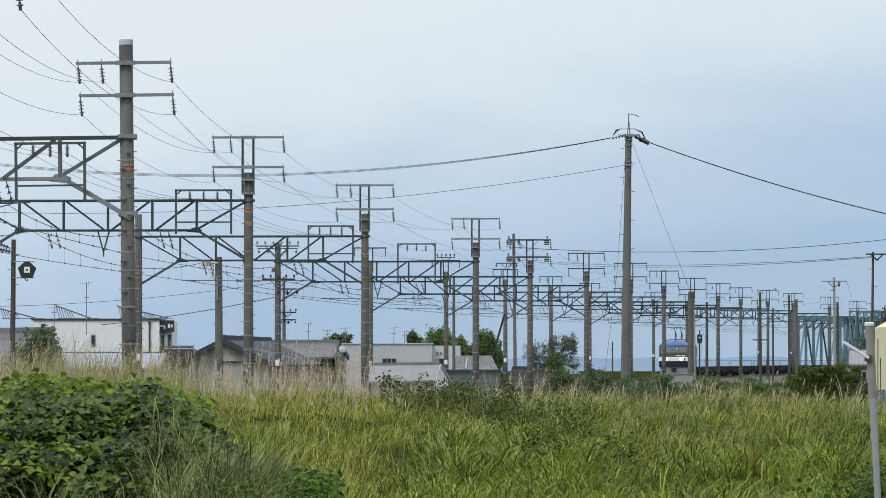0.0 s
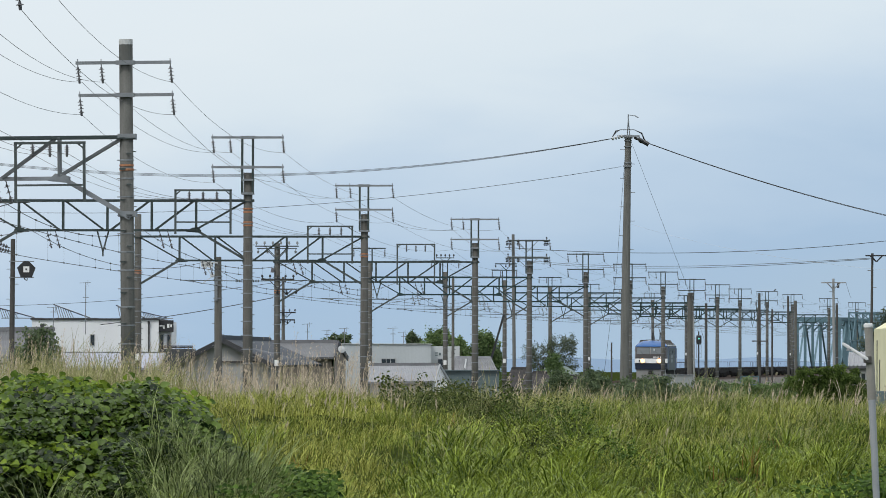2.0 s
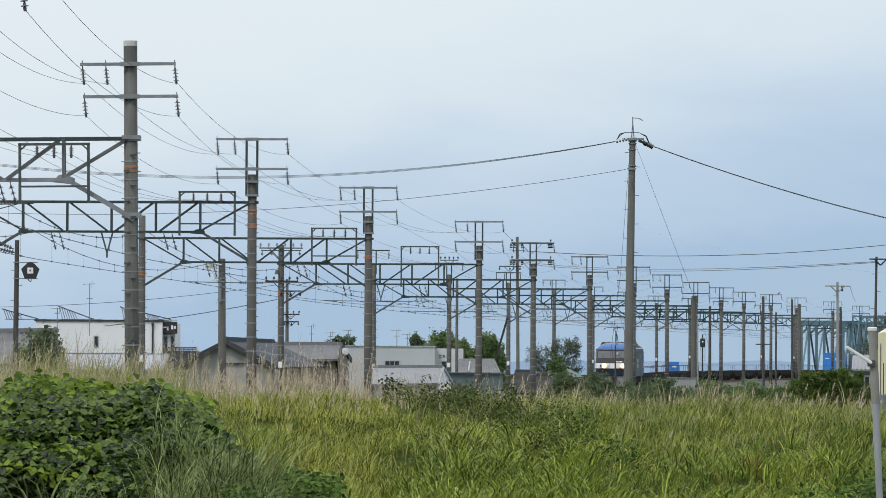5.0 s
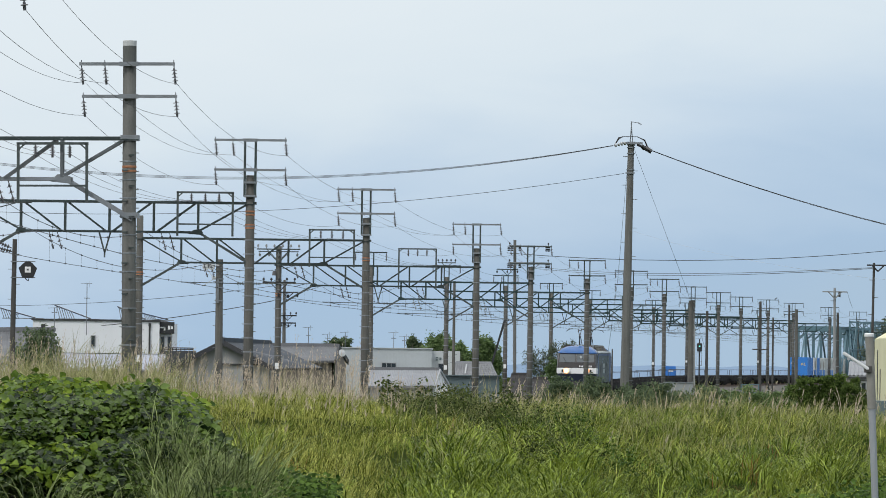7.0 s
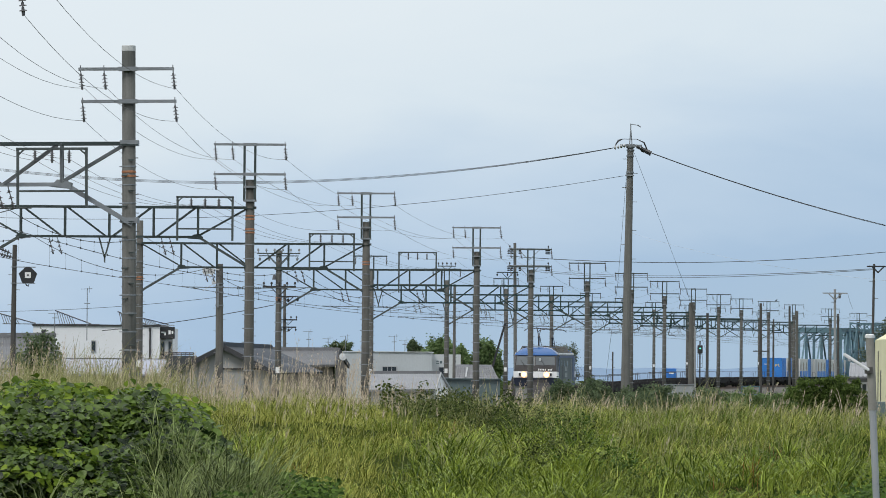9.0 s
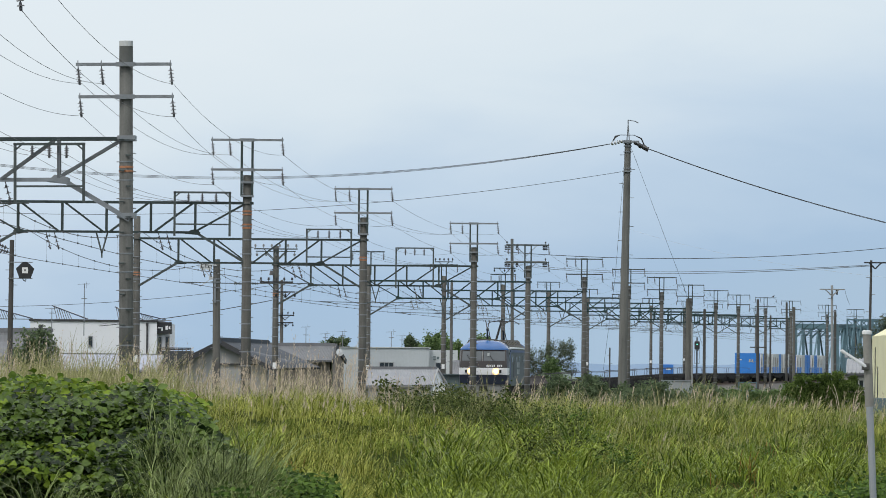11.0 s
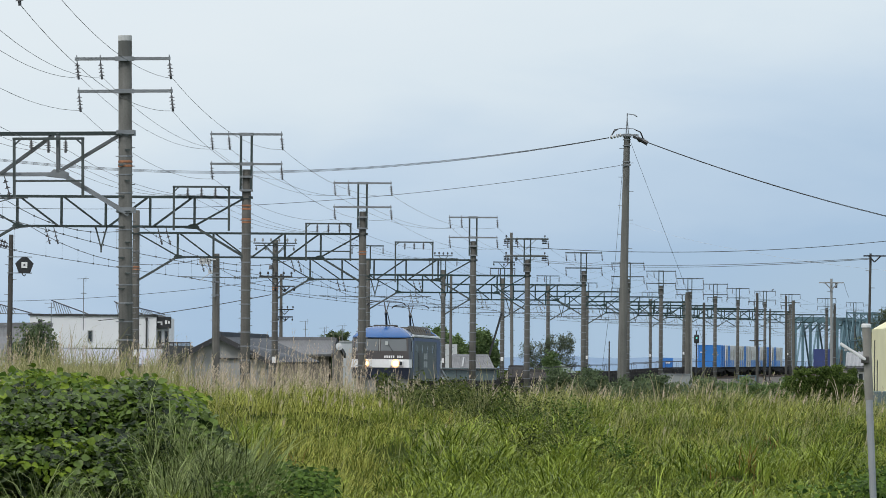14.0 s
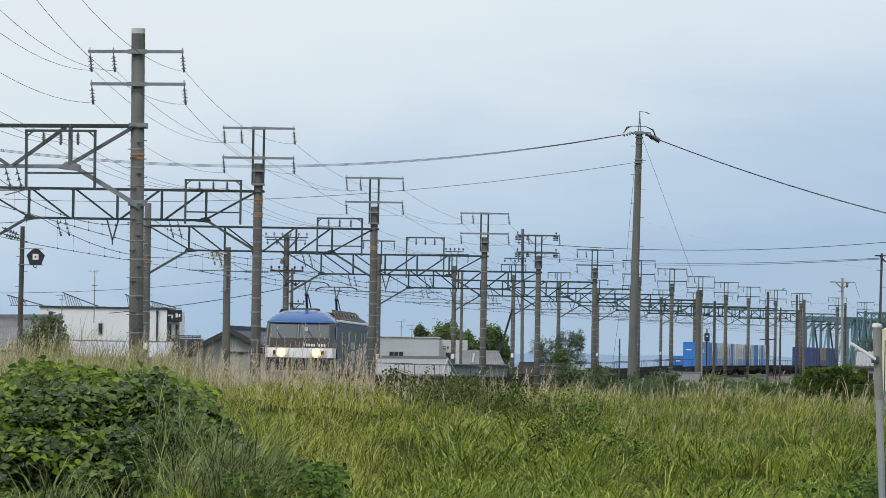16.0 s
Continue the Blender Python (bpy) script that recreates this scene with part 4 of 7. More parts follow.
def truss_span(left, right, top=7.5, web=0.22, chord=0.4, beam=0.6, crossed=False):
    """A through truss along the line between two offsets from the near track's middle."""
    bridge = thing("truss_bridge", Matrix(), "teal steel truss railway bridge in the distance, paled for haze", "bridge", "river bridges")
    for side in (left, right):
        for name, z in (("top_chord", top), ("bottom_chord", 0.2)):
            for k in range(len(BAYS) - 1):
                bm = bmesh.new()
                bar(bm, rail_point(BAYS[k], side, z), rail_point(BAYS[k + 1], side, z), chord, chord)
                part(name, bm, TEAL, bridge)
        for k in range(len(BAYS) - 1):
            bm = bmesh.new()
            lo, hi = (0.2, top) if k % 2 == 0 else (top, 0.2)
            bar(bm, rail_point(BAYS[k], side, lo), rail_point(BAYS[k + 1], side, hi), web, web)
            if crossed:
                bar(bm, rail_point(BAYS[k], side, hi), rail_point(BAYS[k + 1], side, lo), web, web)
                bar(bm, rail_point(BAYS[k], side, top * 0.55), rail_point(BAYS[k + 1], side, top * 0.55), web, web)
            part("web_member", bm, TEAL, bridge)
    for k in range(len(BAYS)):
        bm = bmesh.new()
        for side in (left, right):
            bar(bm, rail_point(BAYS[k], side, 0.2), rail_point(BAYS[k], side, top), 1.7 * web, 1.7 * web)
        bar(bm, rail_point(BAYS[k], left, top - 0.05), rail_point(BAYS[k], right, top - 0.05), 0.5 * beam, beam)
        if crossed:
            bar(bm, rail_point(BAYS[k], left, top - 0.9), rail_point(BAYS[k], right, top - 0.9), 0.5 * beam, beam)
            for s in range(4):
                a, b = left + (right - left) * s / 4, left + (right - left) * (s + 1) / 4
                bar(bm, rail_point(BAYS[k], a, top - 0.9 * (s % 2)), rail_point(BAYS[k], b, top - 0.9 * (1 - s % 2)), 0.1, 0.1)
        for side, s in ((left, 1), (right, -1)):
            bar(bm, rail_point(BAYS[k], side, top - 1.6), rail_point(BAYS[k], side + s * 1.6, top - 0.2), 1.1 * web, 1.1 * web)
        part("sway_frame", bm, TEAL, bridge)


truss_span(-4.1, 1.6)
truss_span(2.9, 6.4, 8.4, 0.12, 0.2, 0.16, True)

# blue board and track-side boxes
BLUE_BOARD = material("blue_enamel_board", (0.03, 0.16, 0.5), 0.4, vary=0.15)
PALE_BOX = material("pale_grey_cabinet", (0.27, 0.29, 0.295), 0.6, vary=0.15)
bd = thing("blue_board", Matrix.Translation((25.28, 690, 0.87)), "blue notice board on posts beyond the track", "sign board")
bm = bmesh.new()
box(bm, -0.6, 0.6, -0.05, 0.05, 0.85, 2.15, 0.02)
part("board", bm, BLUE_BOARD, bd)
bm = bmesh.new()
box(bm, -0.2, 0.3, -0.07, -0.055, 1.55, 1.68)
part("white_bar", bm, WHITE_PLATE, bd)
for x in (-0.45, 0.45):
    bm = bmesh.new()
    bar(bm, (x, 0.1, -1.2), (x, 0.1, 2.1), 0.08, 0.08)
    part("post", bm, GALVANISED, bd)
cab = thing("trackside_cabinet", Matrix.Translation((12.54, 330, 1.0)), "pale grey track-side cabinet", "cabinet")
bm = bmesh.new()
box(bm, -0.75, 0.75, -0.3, 0.3, -0.9, 0.6, 0.03)
part("body", bm, PALE_BOX, cab)
bm = bmesh.new()
box(bm, -0.79, 0.79, -0.34, 0.34, 0.6, 0.66, 0.01)
part("lid", bm, GALVANISED, cab)
fr = thing("pipe_frame", Matrix.Translation((14.84, 300, 0.91)), "low pale green pipe frame beside the track", "frame")
for x in (-0.42, 0.0, 0.42):
    bm = bmesh.new()
    rod(bm, (x, 0, -0.6), (x, 0, 0.72), 0.025, seg=6)
    part("post", bm, TEAL, fr)
for z in (0.3, 0.7):
    bm = bmesh.new()
    rod(bm, (-0.44, 0, z), (0.44, 0, z), 0.025, seg=6)
    part("rail_bar", bm, TEAL, fr)

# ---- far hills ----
# the distance haze is put into the hills as a flat blue
HILL = material("haze_coloured_hills", (0.17, 0.25, 0.36), 1.0, vary=0.06, scale=0.002, fine=0.02, bump=0)
def ridge(name, y, x0, x1, base, tall, n, label):
    xs = np.linspace(x0, x1, n)
    verts = [(float(x), y, -5.0) for x in xs] + [(float(x), y + 60, base + tall * (0.5 + 0.5 * noise.noise((float(x) * 0.004, y * 0.01, 1.0))) + tall * 0.25 * noise.noise((float(x) * 0.02, 5.0, 1.0))) for x in xs]
    faces = [(i, i + 1, n + i + 1, n + i) for i in range(n - 1)]
    tagged(sheet(name, verts, faces, HILL), label, "hills", kind="structure")
ridge("backdrop", 4300, -900, 1200, 2.0, 11, 160, "low hills on the horizon, coloured blue for haze")


# a crow on the arm of a far portal
crow = thing("crow", Matrix.Translation((37.9, 708.8, 10.8)) @ Matrix.Diagonal((0.62, 0.62, 0.62, 1)), "black crow perched on a steel arm", "bird")
bm = bmesh.new()
bmesh.ops.create_uvsphere(bm, u_segments=10, v_segments=7, radius=0.12, matrix=Matrix.Translation((0, 0, 0.17)) @ Matrix.Rotation(radians(-35), 4, "Y") @ Matrix.Diagonal((1.7, 0.9, 0.9, 1)))
part("body", bm, BLACK_PAINT, crow)
bm = bmesh.new()
bmesh.ops.create_uvsphere(bm, u_segments=8, v_segments=6, radius=0.075, matrix=Matrix.Translation((0.17, 0, 0.32)))
rod(bm, (0.22, 0, 0.32), (0.34, 0, 0.3), 0.03, 0.008, 6)
part("head", bm, BLACK_PAINT, crow)
bm = bmesh.new()
bar(bm, (-0.12, 0, 0.1), (-0.34, 0, -0.02), 0.09, 0.03)
part("tail", bm, BLACK_PAINT, crow)
for y in (-0.04, 0.04):
    bm = bmesh.new()
    rod(bm, (0.02, y, 0.1), (0.03, y, 0.0), 0.012, seg=5)
    part("leg", bm, BLACK_PAINT, crow)


# ---- houses and sheds beyond the railway ----
WHITE_WALL = material("white_render", (0.74, 0.76, 0.79), 0.8, vary=0.07, scale=0.4, fine=8, bump=0.05, streak=0.25)
PALE_WALL = material("pale_grey_render", (0.34, 0.345, 0.345), 0.85, vary=0.12, scale=0.6, bump=0.05, streak=0.25)
SLATE_CLAD = material("dark_slate_cladding", (0.05, 0.056, 0.062), 0.6, vary=0.25, scale=0.6, streak=0.3)
BEIGE_WALL = material("beige_render", (0.18, 0.16, 0.135), 0.85, vary=0.15, scale=0.6, bump=0.05, streak=0.2)
YELLOW_WALL = material("pale_yellow_siding", (0.66, 0.64, 0.42), 0.7, vary=0.1, scale=0.8, bump=0.05, streak=0.2)
GREY_CLAD = material("grey_metal_cladding", (0.44, 0.475, 0.5), 0.6, 0.1, vary=0.15, scale=0.3, fine=6, bump=0.1, streak=0.5)
GREY_CLAD_PALE = material("pale_metal_cladding", (0.52, 0.55, 0.56), 0.6, 0.1, vary=0.12, scale=0.3, fine=6, bump=0.1, streak=0.4)
TEAL_CLAD = material("dark_teal_cladding", (0.10, 0.14, 0.15), 0.6, 0.1, vary=0.2, scale=0.5, streak=0.4)
DARK_TILE = material("dark_grey_roof_tile", (0.05, 0.06, 0.075), 0.5, vary=0.3, scale=1.5, per="object", spread=0.3)
GREY_TILE = material("grey_roof_tile", (0.15, 0.155, 0.165), 0.55, vary=0.3, scale=1.5, per="object", spread=0.3)
SILVER_TILE = material("silver_roof_tile", (0.27, 0.28, 0.3), 0.55, vary=0.2, scale=1.5, per="object", spread=0.3)
LILAC_ROOF = material("pale_lilac_metal_roof", (0.36, 0.38, 0.46), 0.45, 0.1, vary=0.12, scale=0.6, streak=0.2)
DARK_TRIM = material("dark_slate_trim", (0.036, 0.037, 0.042), 0.6, vary=0.2)
GLASS = material("dark_window_glass", (0.03, 0.04, 0.05), 0.08, vary=0.2, bump=0)
FRAME = material("aluminium_frame", (0.4, 0.41, 0.42), 0.4, 0.6, vary=0.1)
BROWN_TILE = material("dark_brown_roof_tile", (0.072, 0.069, 0.069), 0.8, vary=0.35, scale=1.5, per="object", spread=0.3, gloss=0.1)
PANEL = material("solar_panel", (0.05, 0.06, 0.09), 0.2, vary=0.2, bump=0)


def wall_box(root, x0, x1, y0, y1, z0, z1, mat, name="wall"):
    """Four walls as slabs of their own."""
    t = 0.2
    for a, b, c, e in ((x0, x1, y0, y0 + t), (x0, x1, y1 - t, y1), (x0, x0 + t, y0 + t, y1 - t), (x1 - t, x1, y0 + t, y1 - t)):
        bm = bmesh.new()
        box(bm, a, b, c, e, z0, z1)
        part(name, bm, mat, root)


def window(root, x0, x1, z0, z1, y, bars=1, name="window"):
    bm = bmesh.new()
    t = 0.06
    for a, b, c, e in ((x0 - t, x1 + t, z1, z1 + t), (x0 - t, x1 + t, z0 - t, z0), (x0 - t, x0, z0, z1), (x1, x1 + t, z0, z1)):
        box(bm, a, b, y - 0.05, y + 0.02, c, e)
    for k in range(bars):
        x = x0 + (x1 - x0) * (k + 1) / (bars + 1)
        box(bm, x - 0.02, x + 0.02, y - 0.035, y + 0.01, z0, z1)
    w = part(name, bm, FRAME, root)
    bm = bmesh.new()
    box(bm, x0, x1, y - 0.015, y + 0.01, z0, z1)
    part("pane", bm, GLASS, w)
    return w


def ribbed(bm, x0, x1, y0, y1, z0, z1, pitch=0.4):
    """Raised ribs on a flat front."""
    n = int((x1 - x0) / pitch)
    for k in range(n + 1):
        x = x0 + (x1 - x0) * k / n
        box(bm, x - 0.03, x + 0.03, y0, y1, z0, z1)
    return bm


def tiled_slope(root, a, b, c, d, mat, rows, cols, name="roof_slope"):
    """A roof plane from eaves a-b up to ridge d-c: a slab with courses of single tiles."""
    a, b, c, d = (Vector(v) for v in (a, b, c, d))
    n = (b - a).cross(d - a).normalized()
    n = n if n.z > 0 else -n
    bm = bmesh.new()
    lo = [bm.verts.new(p - n * 0.12) for p in (a, b, c, d)]
    hi = [bm.verts.new(p) for p in (a, b, c, d)]
    bm.faces.new(lo[::-1])
    bm.faces.new(hi)
    for i in range(4):
        bm.faces.new((lo[i], lo[(i + 1) % 4], hi[(i + 1) % 4], hi[i]))
    slab = part(name, bm, mat, root)
    # courses of tiles: one bowed tile each, joined course by course
    low = min(1.0, (b - a).length / cols / 0.22)
    for r in range(rows):
        v0, v1 = r / rows, (r + 1.08) / rows
        verts, faces = [], []
        for k in range(cols):
            u0, u1 = k / cols, (k + 1) / cols
            for u, lift in ((u0, 0.01), (u0 + (u1 - u0) * 0.35, 0.065), (u0 + (u1 - u0) * 0.7, 0.018), (u1 - 0.0005, 0.01)):
                for v, extra in ((v0, 0.014), (min(v1, 1.0), 0.0)):
                    p = a.lerp(b, u).lerp(d.lerp(c, u), v) + n * (lift + extra) * low
                    verts.append(tuple(p))
            o = k * 8
            faces += [(o, o + 2, o + 3, o + 1), (o + 2, o + 4, o + 5, o + 3), (o + 4, o + 6, o + 7, o + 5)]
        sheet("tile_course", verts, faces, mat, slab)
    return slab


def ridge_cap(root, a, b, mat, size=0.3):
    bm = bmesh.new()
    bar(bm, a, b, size, size)
    bmesh.ops.bevel(bm, geom=bm.edges[:], offset=0.06, segments=2, affect="EDGES")
    part("ridge_cap", bm, mat, root)


# white flat-roofed building with a dark sign
Y = 430
x0, x1, top = -28.38, -19.62, 5.24
b = thing("white_building", Matrix(), "white flat-roofed building with solar racks and a dark sign", "building")
wall_box(b, x0, x1, Y, Y + 12, -3, top, WHITE_WALL)
bm = bmesh.new()
box(bm, x0 - 0.1, x1 + 0.1, Y - 0.1, Y + 12, top, top + 0.12)
part("roof_edge", bm, DARK_TRIM, b)
bm = bmesh.new()
box(bm, x1, -18.76, Y + 0.8, Y + 9, -3, top - 0.1)
part("wing", bm, WHITE_WALL, b)
bm = bmesh.new()
box(bm, -19.66, -18.61, Y + 0.3, Y + 0.75, 4.42, 5.24, 0.03)
sg = part("sign_board", bm, BLACK_PAINT, b, "dark sign board with white strokes")
for cx, cz, w, h in ((-19.39, 4.85, 0.175, 0.049), (-19.27, 4.76, 0.058, 0.117), (-18.96, 4.85, 0.078, 0.137), (-18.76, 4.85, 0.058, 0.098)):
    bm = bmesh.new()
    box(bm, cx - w, cx + w, Y + 0.27, Y + 0.295, cz - h, cz + h)
    part("white_stroke", bm, WHITE_PLATE, sg)
for x in (-19.43, -18.92):
    window(b, x - 0.12, x + 0.1, 3.09, 4.23, Y + 0.78, 0)
window(b, -24.31, -24.08, 3.49, 4.19, Y - 0.01, 0)
bm = bmesh.new()
rod(bm, (-20.29, Y - 0.1, -2), (-20.29, Y - 0.1, 5.05), 0.06, seg=8)
box(bm, -20.37, -20.21, Y - 0.2, Y - 0.02, 4.93, 5.17)
part("downpipe", bm, DARK_TRIM, b)
bm = bmesh.new()
box(bm, -19.55, -17.24, Y - 0.6, Y + 5, 2.94 - 1.5, 3.25)
bal = part("balcony", bm, SLATE_CLAD, b, "dark balcony with rails")
for z in (3.45, 3.35):
    bm = bmesh.new()
    rod(bm, (-19.55, Y - 0.6, z), (-17.24, Y - 0.6, z), 0.04, seg=5)
    part("rail_bar", bm, DARK_TRIM, bal)
for k in range(9):
    bm = bmesh.new()
    x = -19.55 + (-17.24 - -19.55) * k / 8
    rod(bm, (x, Y - 0.6, 3.25), (x, Y - 0.6, 3.45), 0.03, seg=5)
    part("rail_post", bm, DARK_TRIM, bal)


def solar_rack(x, z, w, h, y):
    """A tilted panel on open struts."""
    r = thing("solar_rack", Matrix.Translation((x, y, z)), "dark solar panel on a tilted open rack", "solar panel", "solar racks on the roof")
    bm = bmesh.new()
    bar(bm, (0, 0, h), (w, 0, 0.1), 2.4, 0.07)
    part("panel", bm, PANEL, r)
    n = 7
    for k in range(n):
        bm = bmesh.new()
        u = 0.06 + 0.5 * k / n
        bar(bm, (w * (u + 0.1), -1.1, 0), (w * u, -1.1, h * (1 - u)), 0.05, 0.05)
        part("strut", bm, GALVANISED, r)
    bm = bmesh.new()
    bar(bm, (w * 0.1, -1.1, 0.03), (w * 1.3, -1.1, 0.03), 0.05, 0.06)
    part("base_rail", bm, GALVANISED, r)


solar_rack(-27.01, top + 0.1, 2.4, 0.98, Y + 3)
solar_rack(-30.88, top + 0.1, 2.4, 0.75, Y + 3)
solar_rack(-22.71, top + 0.1, 1.9, 0.95, Y + 4)
solar_rack(-20.95, top + 0.1, 1.7, 0.5, Y + 4)


def antenna(at, h, label="tall television aerial mast on a roof", bars=5):
    r = thing("television_aerial", Matrix.Translation(at), label, "aerial", "television aerials")
    bm = bmesh.new()
    rod(bm, (0, 0, -1), (0, 0, h), 0.035, 0.025, 6)
    part("mast", bm, GALVANISED, r)
    bm = bmesh.new()
    bar(bm, (-0.45, 0, h - 0.06), (0.35, 0, h - 0.02), 0.03, 0.03)
    for k in range(bars):
        bar(bm, (-0.4 + 0.17 * k, -0.25, h - 0.05), (-0.4 + 0.17 * k, 0.25, h - 0.05), 0.02, 0.02)
    bar(bm, (0.15, 0, h - 0.3), (0.15, 0, h + 0.15), 0.02, 0.02)
    bar(bm, (-0.2, 0, h * 0.6), (0.2, 0, h * 0.6), 0.03, 0.05)
    part("aerial_head", bm, GALVANISED, r)


antenna((-24.55, 428, 5.23), 2.6)
antenna((-26.77, 428, 5.23), 0.9, "short television aerial on a roof", 3)
# low shed with a pale metal roof in front
Y = 400
s = thing("low_shed", Matrix(), "low shed with a pale lilac metal roof", "shed")
tiled_slope(s, (-24.73, Y, 1.93), (-18.25, Y, 1.93), (-17.96, Y + 4, 2.91), (-24.95, Y + 4, 2.91), LILAC_ROOF, 1, 72)
wall_box(s, -24.73, -18.25, Y + 0.1, Y + 6, -2.5, 1.85, BEIGE_WALL)
ridge_cap(s, (-24.95, Y + 4, 2.91), (-17.96, Y + 4, 2.91), WHITE_PLATE, 0.12)

# grey-roofed house behind the tree
Y = 405
h = thing("house", Matrix(), "grey tiled house half hidden by a tree", "house", "houses beyond the railway")
tiled_slope(h, (-30.34, Y, 2.18), (-24.82, Y, 2.37), (-25.63, Y + 4, 4.39), (-30.34, Y + 4, 4.32), GREY_TILE, 9, 22)
ridge_cap(h, (-30.34, Y + 4, 4.39), (-25.48, Y + 4, 4.47), GREY_TILE, 0.35)
wall_box(h, -30.34, -25.37, Y + 0.4, Y + 8, -3, 2.18, WHITE_WALL)
bm = bmesh.new()
rod(bm, (-26.29, Y + 3.8, 4.47), (-26.29, Y + 3.8, 4.83), 0.12, seg=8)
rod(bm, (-26.44, Y + 3.8, 4.69), (-26.14, Y + 3.8, 4.76), 0.08, seg=8)
part("vent_pipe", bm, DARK_TRIM, h)

# dark-roofed house, gable turned to the line
Y = 385
h = thing("house", Matrix(), "low house with dark tiled gable roof", "house", "houses beyond the railway")
tiled_slope(h, (-10.46, Y, 2.07), (-7.49, Y + 3, 2.17), (-10.92, Y + 7, 3.65), (-13.65, Y + 1, 3.75), DARK_TILE, 10, 20)
tiled_slope(h, (-16.94, Y, 2.07), (-16.59, Y + 8, 2.07), (-10.92, Y + 7.5, 3.65), (-13.65, Y + 1, 3.75), DARK_TILE, 8, 16)
ridge_cap(h, (-13.72, Y + 0.8, 3.79), (-10.92, Y + 7, 3.68), DARK_TILE, 0.4)
bm = bmesh.new()
vs = [bm.verts.new(p) for p in ((-16.17, Y + 1.2, -3), (-10.78, Y + 1.2, -3), (-10.78, Y + 1.2, 2.17), (-13.65, Y + 1.2, 3.54), (-16.17, Y + 1.2, 2.28))]
f = bm.faces.new(vs)
ext = bmesh.ops.extrude_face_region(bm, geom=[f])
bmesh.ops.translate(bm, vec=(0, 5, 0), verts=[g for g in ext["geom"] if isinstance(g, bmesh.types.BMVert)])
part("wall", bm, PALE_WALL, h)
for x in (-10.46, -16.77):
    bm = bmesh.new()
    bar(bm, (-13.65, Y + 0.85, 3.68), (x, Y - 0.1, 2.07), 0.12, 0.3)
    part("barge_board", bm, DARK_TRIM, h)
bm = bmesh.new()
box(bm, -14.14, -10.85, Y + 1.05, Y + 1.2, 2.28, 2.38)
part("trim", bm, DARK_TRIM, h)
# house beside it
Y = 402
h = thing("house", Matrix(), "grey tiled house with brown gable", "house", "houses beyond the railway")
tiled_slope(h, (-11.48, Y, 2.58), (-7.02, Y, 2.66), (-6.83, Y + 4, 3.61), (-11.18, Y + 4, 3.57), GREY_TILE, 12, 44)
tiled_slope(h, (-6.83, Y + 4, 3.61), (-11.18, Y + 4, 3.57), (-11.48, Y + 8, 2.58), (-6.29, Y + 8, 2.66), GREY_TILE, 7, 24)
ridge_cap(h, (-11.26, Y + 4, 3.64), (-6.8, Y + 4, 3.64), GREY_TILE, 0.3)
wall_box(h, -11.26, -7.16, Y + 0.6, Y + 7.5, -3, 2.62, BEIGE_WALL)
for s in (0, 8):
    bm = bmesh.new()
    bar(bm, (-6.8, Y + 4, 3.61), (-6.94 + 0.09 * s, Y + s, 2.58), 0.1, 0.3)
    part("barge_board", bm, DARK_TRIM, h)
bm = bmesh.new()
vs = [bm.verts.new(p) for p in ((-6.94, Y + 0.6, -2), (-6.36, Y + 7.4, -2), (-6.36, Y + 7.4, 2.66), (-6.83, Y + 4, 3.5), (-6.98, Y + 0.6, 2.66))]
bm.faces.new(vs)
part("gable", bm, BEIGE_WALL, h)
dish = thing("satellite_dish", Matrix.Translation((-6.44, 398, 3.16)), "white satellite dish on the gable", "satellite dish")
bm = bmesh.new()
rings = [(0.03, 0.075), (0.12, 0.05), (0.23, 0.0), (0.245, 0.0), (0.23, 0.03)]
lathe(bm, [(r, z) for r, z in rings], 16)
bmesh.ops.rotate(bm, verts=bm.verts[:], cent=(0, 0, 0), matrix=Matrix.Rotation(radians(48), 3, "Z") @ Matrix.Rotation(radians(75), 3, "X") @ Matrix.Rotation(radians(-25), 3, "Y"))
part("reflector", bm, PORCELAIN_PALE, dish)
bm = bmesh.new()
bar(bm, (0, 0, 0), (-0.35, 0.4, -0.5), 0.06, 0.06)
part("mount", bm, GALVANISED, dish)

# grey factory hall
Y = 480
f_ = thing("factory_hall", Matrix(), "grey metal-clad factory hall with a dark strip window", "factory")
wall_box(f_, -8.12, -0.87, Y, Y + 15, -3, 3.79, GREY_CLAD)
bm = ribbed(bmesh.new(), -8.12, -0.87, Y - 0.012, Y, -2, 3.75, 0.62)
part("cladding_ribs", bm, GREY_CLAD, f_)
bm = bmesh.new()
box(bm, -8.12 - 0.1, -0.87 + 0.1, Y - 0.1, Y + 15, 3.79, 3.85)
part("roof_edge", bm, GREY_CLAD_PALE, f_)
bm = bmesh.new()
box(bm, -0.87, 1.35, Y + 1.0, Y + 14, -3, 3.66)
part("end_wall", bm, GREY_CLAD_PALE, f_, "paler end wall with dark marks")
for cx, cz, w, h_ in ((-0.44, 3.13, 0.10, 0.04), (-0.44, 2.96, 0.10, 0.04), (-0.17, 3.05, 0.08, 0.10), (0.83, 3.31, 0.10, 0.04), (0.87, 3.09, 0.10, 0.06)):
    bm = bmesh.new()
    box(bm, cx - w, cx + w, Y + 0.96, Y + 0.99, cz - h_, cz + h_)
    part("dark_bar", bm, TEAL_CLAD, f_)
window(f_, -4.67, -3.62, 2.31, 2.65, Y - 0.05, 2)
window(f_, -0.31, 0.04, 1.91, 2.65, Y + 0.96, 0)
antenna((-3.81, 482, 3.88), 1.2, "small aerial on the factory roof", 3)
antenna((-10.82, 500, 3.82), 1.7, "thin television aerial behind the roofs", 4)
